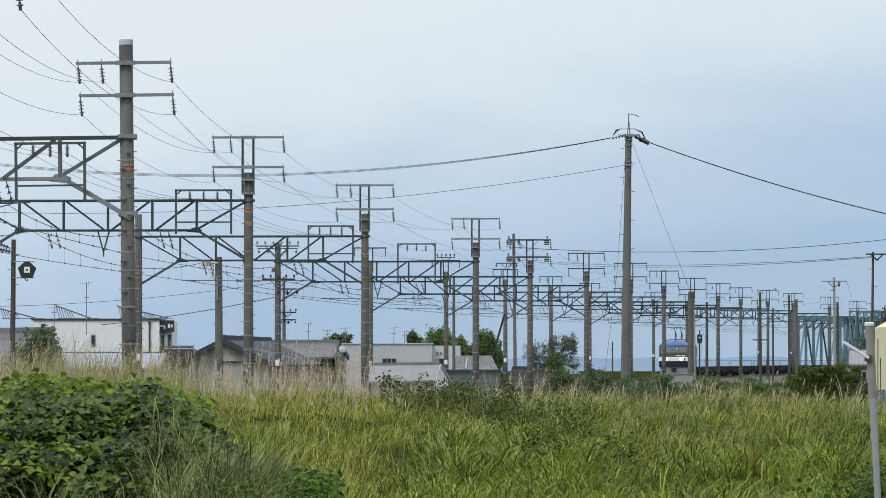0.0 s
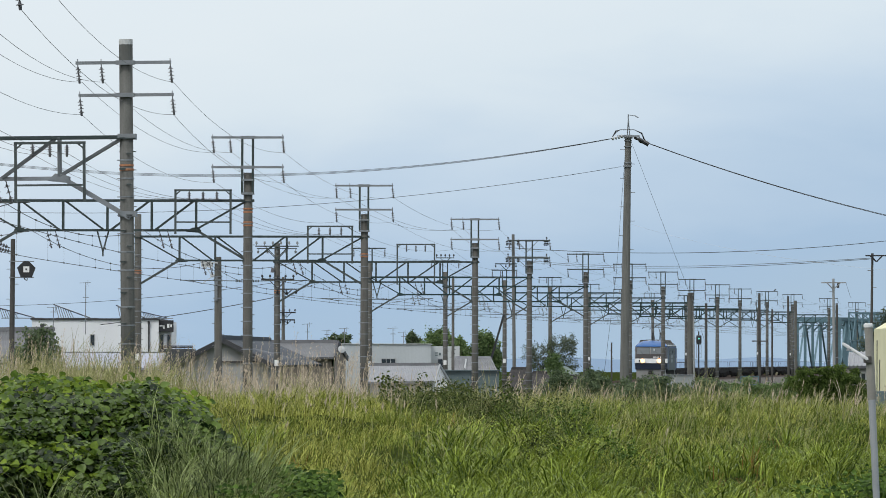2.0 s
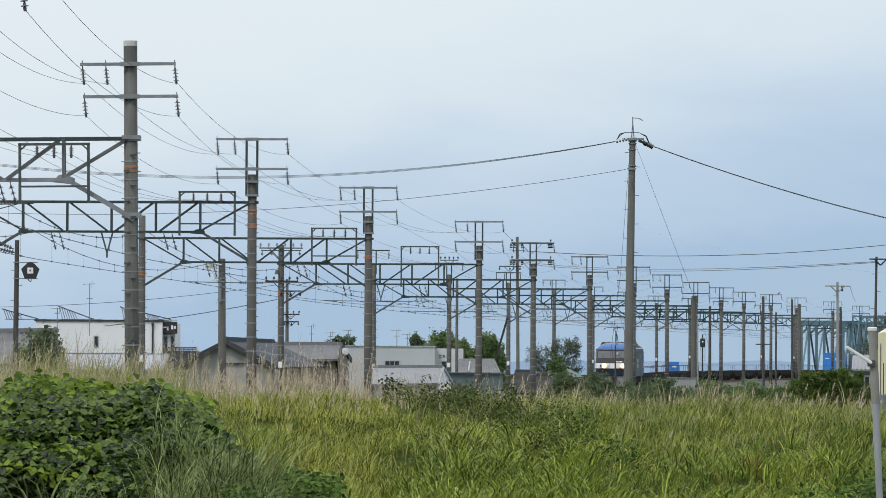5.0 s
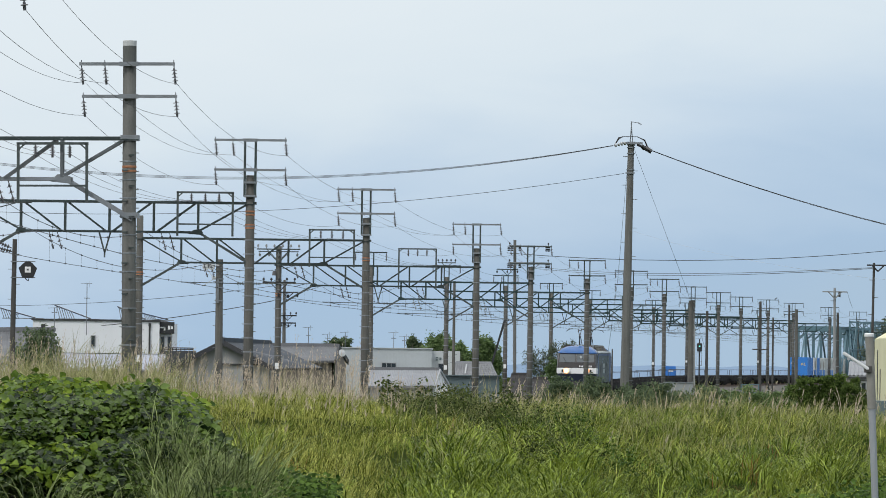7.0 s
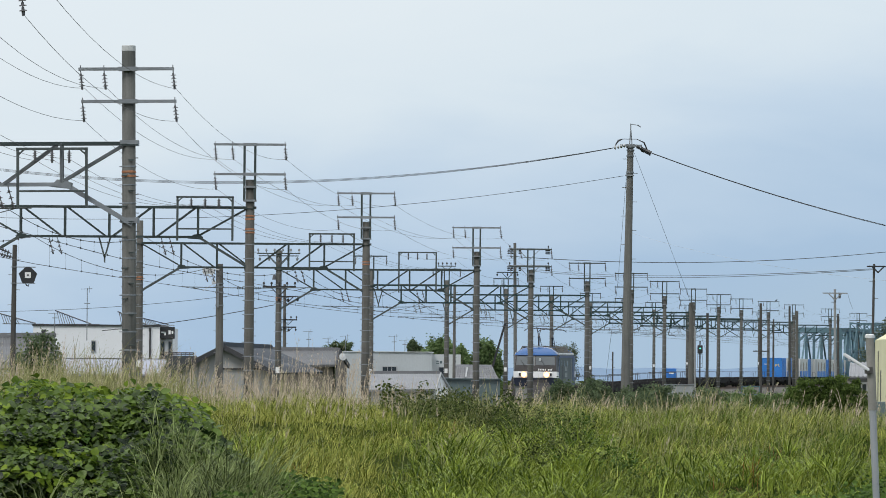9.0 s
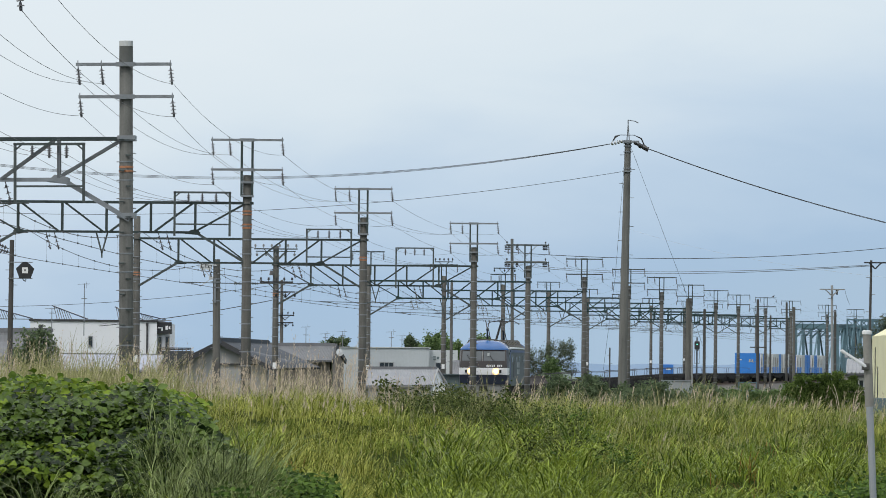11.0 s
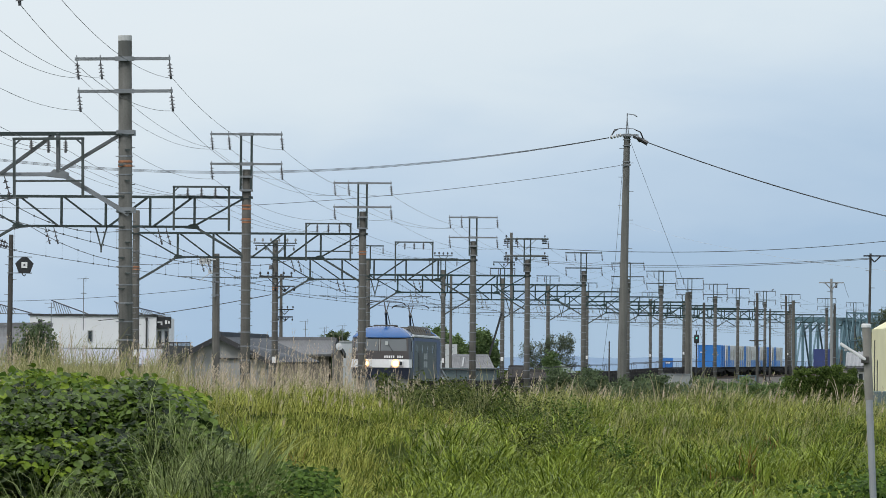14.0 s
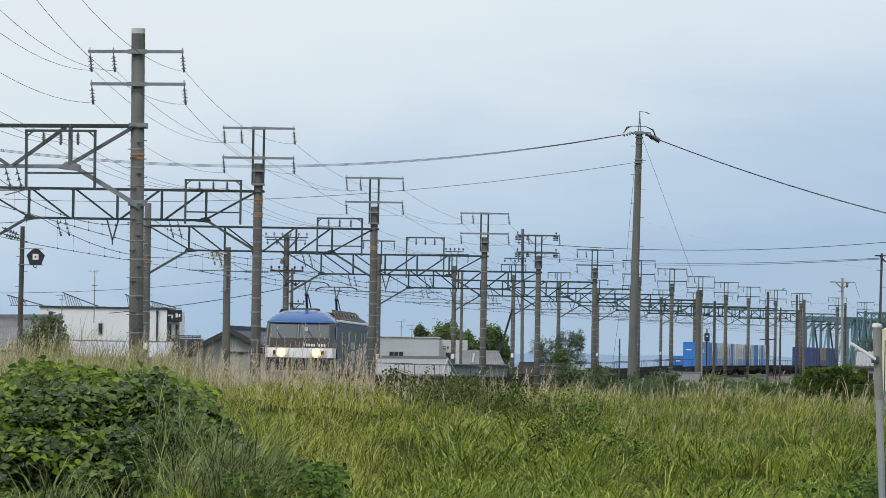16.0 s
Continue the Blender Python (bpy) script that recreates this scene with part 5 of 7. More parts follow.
antenna((-9.27, 500, 4.09), 0.9, "thin television aerial behind the roofs", 3)
antenna((-7.86, 500, 4.27), 0.9, "thin television aerial behind the roofs", 3)
antenna((-12.17, 480, 4.18), 1.9, "thin television aerial behind the roofs", 4)
antenna((-2.98, 482, 3.88), 0.9, "small aerial on the factory roof", 3)

# silver-tiled house
Y = 350
h = thing("house", Matrix(), "low house with silver tiled roof", "house", "houses beyond the railway")
tiled_slope(h, (-4.26, Y, 1.17), (-0.38, Y, 1.24), (-0.13, Y + 3.5, 2.13), (-4.1, Y + 3.5, 2.1), SILVER_TILE, 2, 40)
tiled_slope(h, (-0.13, Y + 3.5, 2.13), (-4.1, Y + 3.5, 2.1), (-3.95, Y + 7, 1.17), (0.41, Y + 7, 1.24), SILVER_TILE, 6, 26)
ridge_cap(h, (-4.17, Y + 3.5, 2.14), (-0.1, Y + 3.5, 2.17), GREY_TILE, 0.22)
wall_box(h, -4.07, -0.51, Y + 0.5, Y + 6.5, -3, 1.17, PALE_WALL)
bm = bmesh.new()
vs = [bm.verts.new(p) for p in ((-0.38, Y + 0.5, -2), (0.38, Y + 6.8, -2), (0.38, Y + 6.8, 1.24), (-0.13, Y + 3.5, 2.06), (-0.38, Y + 0.5, 1.27))]
bm.faces.new(vs)
part("gable", bm, WHITE_WALL, h)
for x, z, dy in ((-0.41, 1.17, -0.1), (0.51, 1.11, 7)):
    bm = bmesh.new()
    bar(bm, (-0.13, Y + 3.4, 2.13), (x, Y + dy, z), 0.08, 0.12)
    part("barge_board", bm, FRAME, h)

# teal shed, small roofs further along
Y = 372
s = thing("teal_shed", Matrix(), "dark teal metal shed beside the line", "shed")
wall_box(s, -0.07, 3.38, Y, Y + 8, -3, 1.8, TEAL_CLAD)
bm = ribbed(bmesh.new(), -0.07, 3.38, Y - 0.05, Y, -2, 1.76, 0.5)
part("cladding_ribs", bm, TEAL_CLAD, s)
bm = bmesh.new()
box(bm, -0.14, 3.45, Y - 0.2, Y + 8.2, 1.8, 1.86)
part("roof", bm, TEAL_CLAD, s)
Y = 430
h = thing("house", Matrix(), "grey roofed house with pale roof lines", "house", "houses beyond the railway")
tiled_slope(h, (0.63, Y, 1.8), (3.83, Y, 1.8), (3.44, Y + 4, 2.66), (0.86, Y + 4, 2.66), GREY_TILE, 6, 18)
wall_box(h, 0.78, 3.6, Y + 0.4, Y + 8, -3, 1.84, BEIGE_WALL)
ridge_cap(h, (0.86, Y + 4, 2.7), (3.44, Y + 4, 2.7), SILVER_TILE, 0.2)
for x in (1.56, 2.31):
    bm = bmesh.new()
    bar(bm, (x, Y + 0.1, 1.92), (x + 0.12, Y + 3.5, 2.59), 0.1, 0.06)
    part("roof_line", bm, FRAME, h)
for xa, xb, ra, rb, eave, top_, yy in ((4.06, 6.49, 4.58, 5.81, 0.51, 1.89, 410), (5.24, 7.4, 5.75, 6.75, 0.49, 1.64, 395), (8.24, 10.72, 8.8, 10.0, 0.4, 1.36, 440)):
    h = thing("house", Matrix(), "low dark grey roof of a house behind the line", "house", "houses beyond the railway")
    tiled_slope(h, (xa, yy, eave), (xb, yy, eave), (rb, yy + 4, top_), (ra, yy + 4, top_), BROWN_TILE, 6, 14)
    wall_box(h, xa + 0.15, xb - 0.15, yy + 0.4, yy + 8, -3, eave, BEIGE_WALL)
    ridge_cap(h, (ra, yy + 4, top_ + 0.04), (rb, yy + 4, top_ + 0.04), BROWN_TILE, 0.25)

Y = 455
PALE_GREEN = material("pale_green_metal_roof", (0.14, 0.185, 0.165), 0.6, vary=0.2, scale=0.8, streak=0.3)
h = thing("house", Matrix(), "low building with a pale green metal roof", "house", "houses beyond the railway")
tiled_slope(h, (7.2, Y, 1.26), (10.84, Y, 1.09), (9.18, Y + 4, 2.08), (7.61, Y + 4, 2.08), PALE_GREEN, 1, 14)
wall_box(h, 7.36, 10.42, Y + 0.4, Y + 7, -3, 1.26, GREY_CLAD)

# houses on the near side by the street lamp
Y = 175
h = thing("house", Matrix(), "beige house with pale corrugated tile roof", "house", "houses on the near side")
tiled_slope(h, (11.42, Y, 2.05), (12.12, Y, 2.05), (12.22, Y + 2, 2.48), (11.58, Y + 2, 2.45), SILVER_TILE, 4, 6)
wall_box(h, 11.52, 12.35, Y + 0.15, Y + 4, -3, 2.05, BEIGE_WALL)
window(h, 11.66, 11.92, 1.6, 1.86, Y + 0.12, 1)
bm = bmesh.new()
box(bm, 11.39, 12.15, Y - 0.04, Y + 0.02, 1.98, 2.03)
part("gutter", bm, DARK_TRIM, h)
Y = 160
h = thing("yellow_house", Matrix(), "pale yellow sided house with white gutter", "house", "houses on the near side")
wall_box(h, 11.53, 16.96, Y, Y + 6, -3, 3.05, YELLOW_WALL)
bm = bmesh.new()
vs = [bm.verts.new(p) for p in ((11.53, Y, 3.05), (12.87, Y, 3.05), (12.87, Y, 3.82))]
f = bm.faces.new(vs)
ext = bmesh.ops.extrude_face_region(bm, geom=[f])
bmesh.ops.translate(bm, vec=(0, 5.8, 0), verts=[g for g in ext["geom"] if isinstance(g, bmesh.types.BMVert)])
part("gable", bm, YELLOW_WALL, h)
bm = bmesh.new()
bar(bm, (11.48, Y - 0.05, 3.05), (12.87, Y - 0.05, 3.84), 0.3, 0.05)
part("roof_edge", bm, WHITE_PLATE, h)
for x, z in ((11.19, 2.73), (11.26, 2.23)):
    bm = bmesh.new()
    rod(bm, (x, Y - 0.04, -1), (x, Y - 0.04, z), 0.012, seg=6)
    part("downpipe", bm, DARK_TRIM, h)
bm = bmesh.new()
box(bm, 10.57, 11.28, 152, 153.5, -1, 1.45, 0.02)
porch = part("lean_to", bm, TEAL_CLAD)
tagged(porch, "dark lean-to beside the yellow house", "lean-to")


# ---- plants ----
LUSH = material("lush_grass", (0.05, 0.098, 0.011), 0.5, vary=0.65, scale=0.8, fine=5, bump=0, tint=(0.28, 0.35, 0.062), per="island", spread=1.0, through=0.14, gloss=0.1)
# darker copy of the grass: the shade of hollows is in its colour
SHADE_GRASS = material("shade_green_grass", (0.019, 0.046, 0.007), 0.5, vary=0.6, scale=0.8, fine=5, bump=0, tint=(0.12, 0.20, 0.035), per="island", spread=0.9, through=0.2, gloss=0.1)
YELLOWING = material("yellowing_grass", (0.17, 0.215, 0.022), 0.55, vary=0.6, scale=0.9, fine=5, bump=0, tint=(0.53, 0.54, 0.14), per="island", spread=1.15, through=0.22, gloss=0.06)
BROAD = material("broad_blade_grass", (0.062, 0.122, 0.011), 0.4, vary=0.5, scale=0.6, fine=5, bump=0, tint=(0.31, 0.39, 0.06), per="island", spread=1.2, through=0.14, gloss=0.16)
PALE_BLADE = material("pale_blade_grass", (0.036, 0.07, 0.015), 0.5, vary=0.55, scale=0.8, fine=5, bump=0, tint=(0.32, 0.385, 0.15), per="island", spread=1.3, through=0.2, gloss=0.18)
STRAW = material("dry_straw", (0.52, 0.42, 0.30), 0.7, vary=0.4, scale=2, fine=9, bump=0, tint=(0.76, 0.65, 0.51), per="island", spread=0.8, through=0.28, gloss=0.12)
SEEDING = material("pale_seeding_grass", (0.26, 0.28, 0.10), 0.6, vary=0.4, scale=1, fine=6, bump=0, tint=(0.46, 0.45, 0.22), per="island", spread=0.8, through=0.25, gloss=0.1)
RUSSET = material("russet_dead_stems", (0.28, 0.13, 0.05), 0.8, vary=0.4, bump=0, per="island", spread=0.6, through=0.2, gloss=0.12)
VINE_LEAF = material("vine_leaf", (0.016, 0.046, 0.010), 0.42, vary=0.6, scale=2, fine=12, bump=0.1, tint=(0.11, 0.18, 0.027), per="object", spread=1.1, through=0.25, gloss=0.28)
VINE_REST = material("vine_leaf_mass", (0.016, 0.046, 0.010), 0.42, vary=0.6, scale=2, fine=12, bump=0.1, tint=(0.11, 0.175, 0.027), per="island", spread=1.0, through=0.25, gloss=0.28)
BRIGHT_VINE = material("bright_vine_leaf", (0.055, 0.12, 0.016), 0.45, vary=0.4, scale=2, fine=12, bump=0.05, tint=(0.20, 0.28, 0.032), per="island", spread=0.9, through=0.3, gloss=0.1)
WEED = material("dark_weed_leaf", (0.035, 0.055, 0.016), 0.6, vary=0.5, bump=0, tint=(0.095, 0.12, 0.036), per="island", spread=1.2, through=0.2, gloss=0.04)
GREEN_WEED = material("green_weed_leaf", (0.03, 0.07, 0.012), 0.55, vary=0.5, bump=0, tint=(0.09, 0.15, 0.03), per="island", spread=1.1, through=0.15, gloss=0.04)
# TREE_DARK and TREE_BRIGHT are paled and blued to carry the haze of distance
TREE_DARK = material("dark_tree_leaf", (0.085, 0.125, 0.07), 0.6, vary=0.4, scale=0.5, bump=0, tint=(0.16, 0.215, 0.11), per="island", spread=0.9, through=0.35, gloss=0.1)
TREE_GREY = material("grey_green_tree_leaf", (0.075, 0.095, 0.065), 0.6, vary=0.4, scale=0.5, bump=0, tint=(0.13, 0.16, 0.10), per="island", spread=0.9, through=0.3, gloss=0.05)
TREE_BRIGHT = material("bright_tree_leaf", (0.095, 0.16, 0.062), 0.6, vary=0.4, scale=0.4, bump=0, tint=(0.19, 0.275, 0.108), per="island", spread=0.9, through=0.35, gloss=0.1)
PINE = material("pine_needles", (0.036, 0.064, 0.018), 0.6, vary=0.45, scale=1.2, bump=0, tint=(0.13, 0.19, 0.048), per="island", spread=0.9, through=0.15, gloss=0.03)
BARK = material("grey_bark", (0.11, 0.095, 0.075), 0.9, vary=0.35, streak=0.4, bump=0.5)
rng = np.random.default_rng(7)


def fast_mesh(name, verts, tris, mat, parent=None, rounded=False):
    """A mesh of many triangles from arrays."""
    me = bpy.data.meshes.new(name)
    me.vertices.add(len(verts))
    me.vertices.foreach_set("co", np.ascontiguousarray(verts, dtype=np.float32).ravel())
    me.loops.add(tris.size)
    me.loops.foreach_set("vertex_index", tris.astype(np.int32).ravel())
    me.polygons.add(len(tris))
    me.polygons.foreach_set("loop_start", np.arange(0, tris.size, 3, dtype=np.int32))
    me.materials.append(mat)
    if rounded:
        me.polygons.foreach_set("use_smooth", np.ones(len(tris), dtype=bool))
    me.update(calc_edges=True)
    ob = new(name, me)
    if parent:
        ob.parent = parent
    return ob


def blades(base, length, width, turn, lean, droop):
    """Arching blades: arrays of feet, lengths, widths, headings, first leans and droops. Returns vertices and triangles."""
    n = len(base)
    out = np.stack([np.cos(turn), np.sin(turn), 0 * turn], 1)
    face = rng.uniform(0, np.pi, n)
    side = np.stack([np.cos(face), 0.35 * np.sin(face), 0 * face], 1)
    rows = []
    for s, w in ((0.0, 0.8), (0.34, 1.0), (0.62, 0.85), (0.84, 0.55), (1.0, 0.0)):
        rise = s - 0.42 * droop * s**3.2
        p = base + out * (length * (lean * s + 0.52 * droop * s**3.0))[:, None]
        p[:, 2] += length * rise
        if w > 0:
            half = side * (width * w / 2)[:, None]
            rows += [p - half, p + half]
        else:
            rows.append(p)
    verts = np.stack(rows, 1).reshape(-1, 3)
    o = (np.arange(n) * 9)[:, None, None]
    tri = np.array([[0, 1, 3], [0, 3, 2], [2, 3, 5], [2, 5, 4], [4, 5, 7], [4, 7, 6], [6, 7, 8]])[None]
    return verts, (o + tri).reshape(-1, 3)


def heights(x, y):
    return np.array([ground_z(float(a), float(b)) for a, b in zip(x, y)])


def patch(x, y, scale, seed):
    return np.array([noise.noise((float(a) * scale, float(b) * scale * 0.45, seed)) for a, b in zip(x, y)])


def scatter(n, y0, y1, x0=-0.075, x1=0.075):
    """Feet on the levee: x limits grow with the distance y."""
    y = y0 + (y1 - y0) * rng.uniform(0, 1, n)
    return y * rng.uniform(x0, x1, n), y


def grass(name, tufts, per, spread, y0, y1, length, width, mat, label, keep=None, droop=(0.15, 0.9), x0=-0.075, x1=0.075, tall=None):
    """Tufts of arching blades that fan out from their middles."""
    cx, cy = scatter(tufts, y0, y1, x0, x1)
    if keep is not None:
        ok = rng.uniform(0, 1, tufts) < keep(cx, cy)
        cx, cy = cx[ok], cy[ok]
    grow = np.clip(0.82 + 0.6 * patch(cx, cy, 0.6, 4.0) + 0.6 * patch(cx, cy, 1.6, 5.0) + 0.2 * rng.normal(0, 1, len(cx)), 0.35, 1.6)
    if tall is not None:
        grow = grow * tall(cx, cy)
    i = np.repeat(np.arange(len(cx)), per)
    k = len(i)
    dx, dy = rng.normal(0, spread, k), rng.normal(0, spread, k)
    x, y = cx[i] + dx, cy[i] + dy
    L = rng.uniform(*length, k) * grow[i]
    turn = np.where(rng.uniform(0, 1, k) < 0.25, rng.normal(-0.3, 0.9, k), np.arctan2(dy, dx) + rng.normal(0, 0.45, k))
    lean = np.hypot(dx, dy) / spread * 0.05 + rng.uniform(0, 0.08, k)
    v, t = blades(np.stack([x, y, heights(cx, cy)[i] - 0.04], 1), L, rng.uniform(*width, k), turn, lean, rng.uniform(*droop, k))
    return tagged(fast_mesh(name, v, t, mat), label, "grass", kind="stuff")


def pale_zone(x, y):
    """Where the grass yellows: left of the middle and in streaks on the upper slope."""
    u = x / y
    return np.clip(0.30 + 1.2 * patch(x, y, 0.4, 9.0) + 1.0 * np.exp(-((u + 0.022) / 0.014) ** 2) - 0.3 * (y < 101), 0.02, 1)


def lush_zone(x, y):
    return np.clip(1.15 - pale_zone(x, y) - 0.35 * (y < 106) * (x > -2), 0.12, 1)


def leafy_zone(x, y):
    """Where the coarse broad-bladed grass grows: in colonies low on the slope, thicker to the right."""
    return np.clip(0.62 + 1.3 * patch(x, y, 0.42, 6.0) + 7 * x / y + 0.5 * np.exp(-((x / y - 0.004) / 0.012) ** 2) - 0.06 * (y - 99), 0.0, 1)


def shade_zone(x, y):
    """Strips and patches of denser grass, darker in colour to stand for shaded hollows."""
    return np.clip(0.24 + 3.4 * patch(x, y, 0.45, 23.0) + 2 * x / y, 0, 1) * (1 - 0.75 * pale_zone(x, y))


grass("lush_grass", 8900, 15, 0.10, 93.6, 131, (0.26, 0.54), (0.006, 0.014), LUSH, "lush green grass tufts on the levee slope", lambda x, y: lush_zone(x, y) * (1 - 0.75 * shade_zone(x, y)), (0.6, 1.9))
grass("deep_grass", 7000, 15, 0.10, 96, 129, (0.22, 0.46), (0.006, 0.014), SHADE_GRASS, "patches of grass darkened in colour for shaded hollows", shade_zone, (0.6, 1.9))
grass("yellowing_grass", 8600, 14, 0.12, 95, 132, (0.24, 0.55), (0.007, 0.014), YELLOWING, "yellow-green grass tufts on the levee slope", pale_zone, (0.4, 1.5))
grass("broad_grass", 4300, 22, 0.075, 93.3, 114, (0.36, 0.76), (0.013, 0.026), BROAD, "broad arching grass tufts low on the slope", leafy_zone, (0.5, 1.8), -0.045, 0.075)
grass("dry_grass", 550, 5, 0.18, 124, 133, (0.45, 0.9), (0.010, 0.017), STRAW, "dry straw-coloured stems among the grass", lambda x, y: np.clip(0.4 - 8 * x / y, 0.04, 1), (0.05, 0.6))
grass("seeding_grass", 1500, 4, 0.1, 106, 131, (0.55, 0.95), (0.006, 0.011), SEEDING, "thin pale seeding grass stems on the slope", lambda x, y: np.clip(0.35 + 1.2 * patch(x, y, 0.3, 12.0) + 0.01 * (y - 110), 0.03, 0.9), (0.1, 0.7))
grass("crest_blades", 1100, 8, 0.12, 114, 131, (0.4, 0.75), (0.007, 0.013), SEEDING, "pale long-bladed grass bending over near the crest", lambda x, y: np.clip(0.25 + 1.5 * patch(x, y, 0.5, 52.0) + 0.03 * (y - 122), 0, 1), (0.5, 1.6), -0.005, 0.075)
grass("crest_reeds", 1100, 8, 0.14, 121, 131, (0.8, 1.35), (0.007, 0.013), SEEDING, "tall yellow-green grass on the crest behind the vine", lambda x, y: np.clip(0.6 + 0.9 * patch(x, y, 0.8, 44.0) - 45 * np.clip(x / y + 0.054, 0, 1), 0, 1), (0.2, 1.0), -0.075, -0.036)
grass("russet_stems", 2600, 5, 0.08, 99, 116, (0.34, 0.62), (0.008, 0.014), RUSSET, "russet dead stems in the grass", lambda x, y: np.exp(-((x / y - 0.0503) / 0.0011) ** 2) * (y < 107) + np.exp(-((x / y - 0.0440) / 0.0008) ** 2) * (y < 106) * 0.7 + np.exp(-((x / y - 0.0535) / 0.0016) ** 2) * (y > 107) * 0.6 + 0.004, x0=-0.04, x1=0.07)


def plumes(n, y0, y1, x0, x1, tall, name, label, bent=0.06):
    """Dry seed heads on thin stalks."""
    x, y = scatter(n, y0, y1, x0, x1)
    z = heights(x, y)
    L = (tall[0] + (tall[1] * 1.2 - tall[0]) * rng.uniform(0, 1, n) ** 1.6) * (0.85 + 0.5 * np.clip(patch(x, y, 0.55, 2.0), -0.6, 0.9))
    lean = rng.normal(bent, 0.07 + 0.35 * bent, n)
    tip = np.stack([x + lean * L, y + rng.normal(0, 0.05, n) * L, z + L], 1)
    foot = np.stack([x, y, z - 0.04], 1)
    V, T = [], []
    w = np.array([0.0035, 0, 0])
    V.append(np.stack([foot - w, foot + w, tip], 1).reshape(-1, 3))
    T.append((np.arange(n) * 3)[:, None] + np.array([0, 1, 2])[None])
    count = n * 3
    for k in range(16):
        s = rng.uniform(0.6, 1.0, n)
        p = foot + (tip - foot) * s[:, None]
        reach = (1.08 - s) * 0.24 + 0.03
        d = np.stack([rng.normal(0.3, 0.6, n), rng.normal(0, 0.5, n), rng.uniform(1.3, 2.8, n)], 1)
        d /= np.linalg.norm(d, axis=1, keepdims=True)
        q = p + d * (reach * rng.uniform(0.5, 1.1, n))[:, None]
        half = np.array([0.0036, 0, 0])
        mid = (p + q) / 2
        V.append(np.stack([p, mid - half, mid + half, q], 1).reshape(-1, 3))
        o = (count + np.arange(n) * 4)[:, None, None]
        T.append((o + np.array([[0, 2, 1], [1, 2, 3]])[None]).reshape(-1, 3))
        count += n * 4
    return tagged(fast_mesh(name, np.concatenate(V), np.concatenate(T), STRAW), label, "grass", kind="stuff")


plumes(110, 117, 127, -0.04, -0.006, (0.3, 0.8), "plume_grass", "dry plumes thinning out down the slope")
plumes(860, 126, 134, -0.075, -0.012, (0.3, 1.25), "plume_grass", "tall dry plume grass along the levee crest")
plumes(110, 124, 134, -0.012, 0.075, (0.35, 0.7), "plume_grass", "scattered dry plume grass bent over along the levee crest", 0.3)
plumes(20, 126, 133, 0.06, 0.074, (0.4, 0.75), "plume_grass", "dry plume grass beside the pine bush", 0.12)
plumes(22, 110, 122, -0.03, 0.075, (0.5, 0.85), "plume_grass", "scattered dry seed heads on the slope", 0.25)

# ---- leaves ----
RIM = ((0, 0.0), (-0.2, 0.02), (-0.44, 0.2), (-0.53, 0.43), (-0.42, 0.66), (-0.24, 0.88), (0, 1.1), (0.24, 0.88), (0.42, 0.66), (0.53, 0.43), (0.44, 0.2), (0.2, 0.02))
LEAF = np.array([(x, y, 0.42 * abs(x) - 0.4 * max(0.0, y - 0.35) ** 2 - 0.3 * x * x) for x, y in RIM] + [(0, 0.5, 0.0)])
LEAF_TRI = np.array([(k, 12, (k + 1) % 12) for k in range(12)])
SMALL = np.array([(0, 0, 0), (-0.3, 0.45, 0.06), (0, 1, 0), (0.3, 0.45, 0.06)])
SMALL_TRI = np.array([(0, 3, 2), (0, 2, 1)])


def leaf_mass(name, centre, size, normal_bias, shape, tri, mat, parent=None):
    """Leaves at many centres, each turned its own way about a mean facing."""
    n = len(centre)
    nrm = np.asarray(normal_bias) + rng.normal(0, 0.55, (n, 3))
    nrm /= np.linalg.norm(nrm, axis=1, keepdims=True)
    a = rng.normal(0, 1, (n, 3)) + np.array([0, -0.6, -0.8])
    a -= nrm * (a * nrm).sum(1, keepdims=True)
    a /= np.linalg.norm(a, axis=1, keepdims=True)
    b = np.cross(a, nrm)
    pts = (centre[:, None, :] + (shape[None, :, 0:1] * b[:, None, :] + shape[None, :, 1:2] * a[:, None, :] + shape[None, :, 2:3] * nrm[:, None, :]) * size[:, None, None])
    t = (np.arange(n) * len(shape))[:, None, None] + tri[None]
    return fast_mesh(name, pts.reshape(-1, 3), t.reshape(-1, 3), mat, parent)


HEAP_X = (-9.0, -7.9, -7.35, -7.05, -6.65, -6.1, -5.8, -5.45, -5.2, -4.9, -4.65, -4.45, -4.2, -3.9, -3.7, -3.45, -3.0)
HEAP_TOP = (1.45, 1.45, 1.55, 1.71, 1.79, 1.74, 1.69, 1.56, 1.62, 1.70, 1.68, 1.60, 1.45, 1.34, 1.08, 0.72, 0.35)


def heap(x, up):
    """Feet of leaves on the heap's steep front: x across and up (0 at the foot, 1 at the top); bulges and hollows in it."""
    top = np.interp(x, HEAP_X, HEAP_TOP)
    z = -0.45 + (top + 0.45) * up
    y = 95.2 + 6.4 * (1 - np.sqrt(np.clip(1 - up, 0, 1)))
    bulge = np.array([noise.noise((float(a) * 1.25, float(b) * 2.1, 2.5)) + 0.45 * noise.noise((float(a) * 3.1, float(b) * 4.5, 8.5)) for a, b in zip(x, z)])
    return np.stack([x, y - 1.15 * bulge, z], 1), bulge


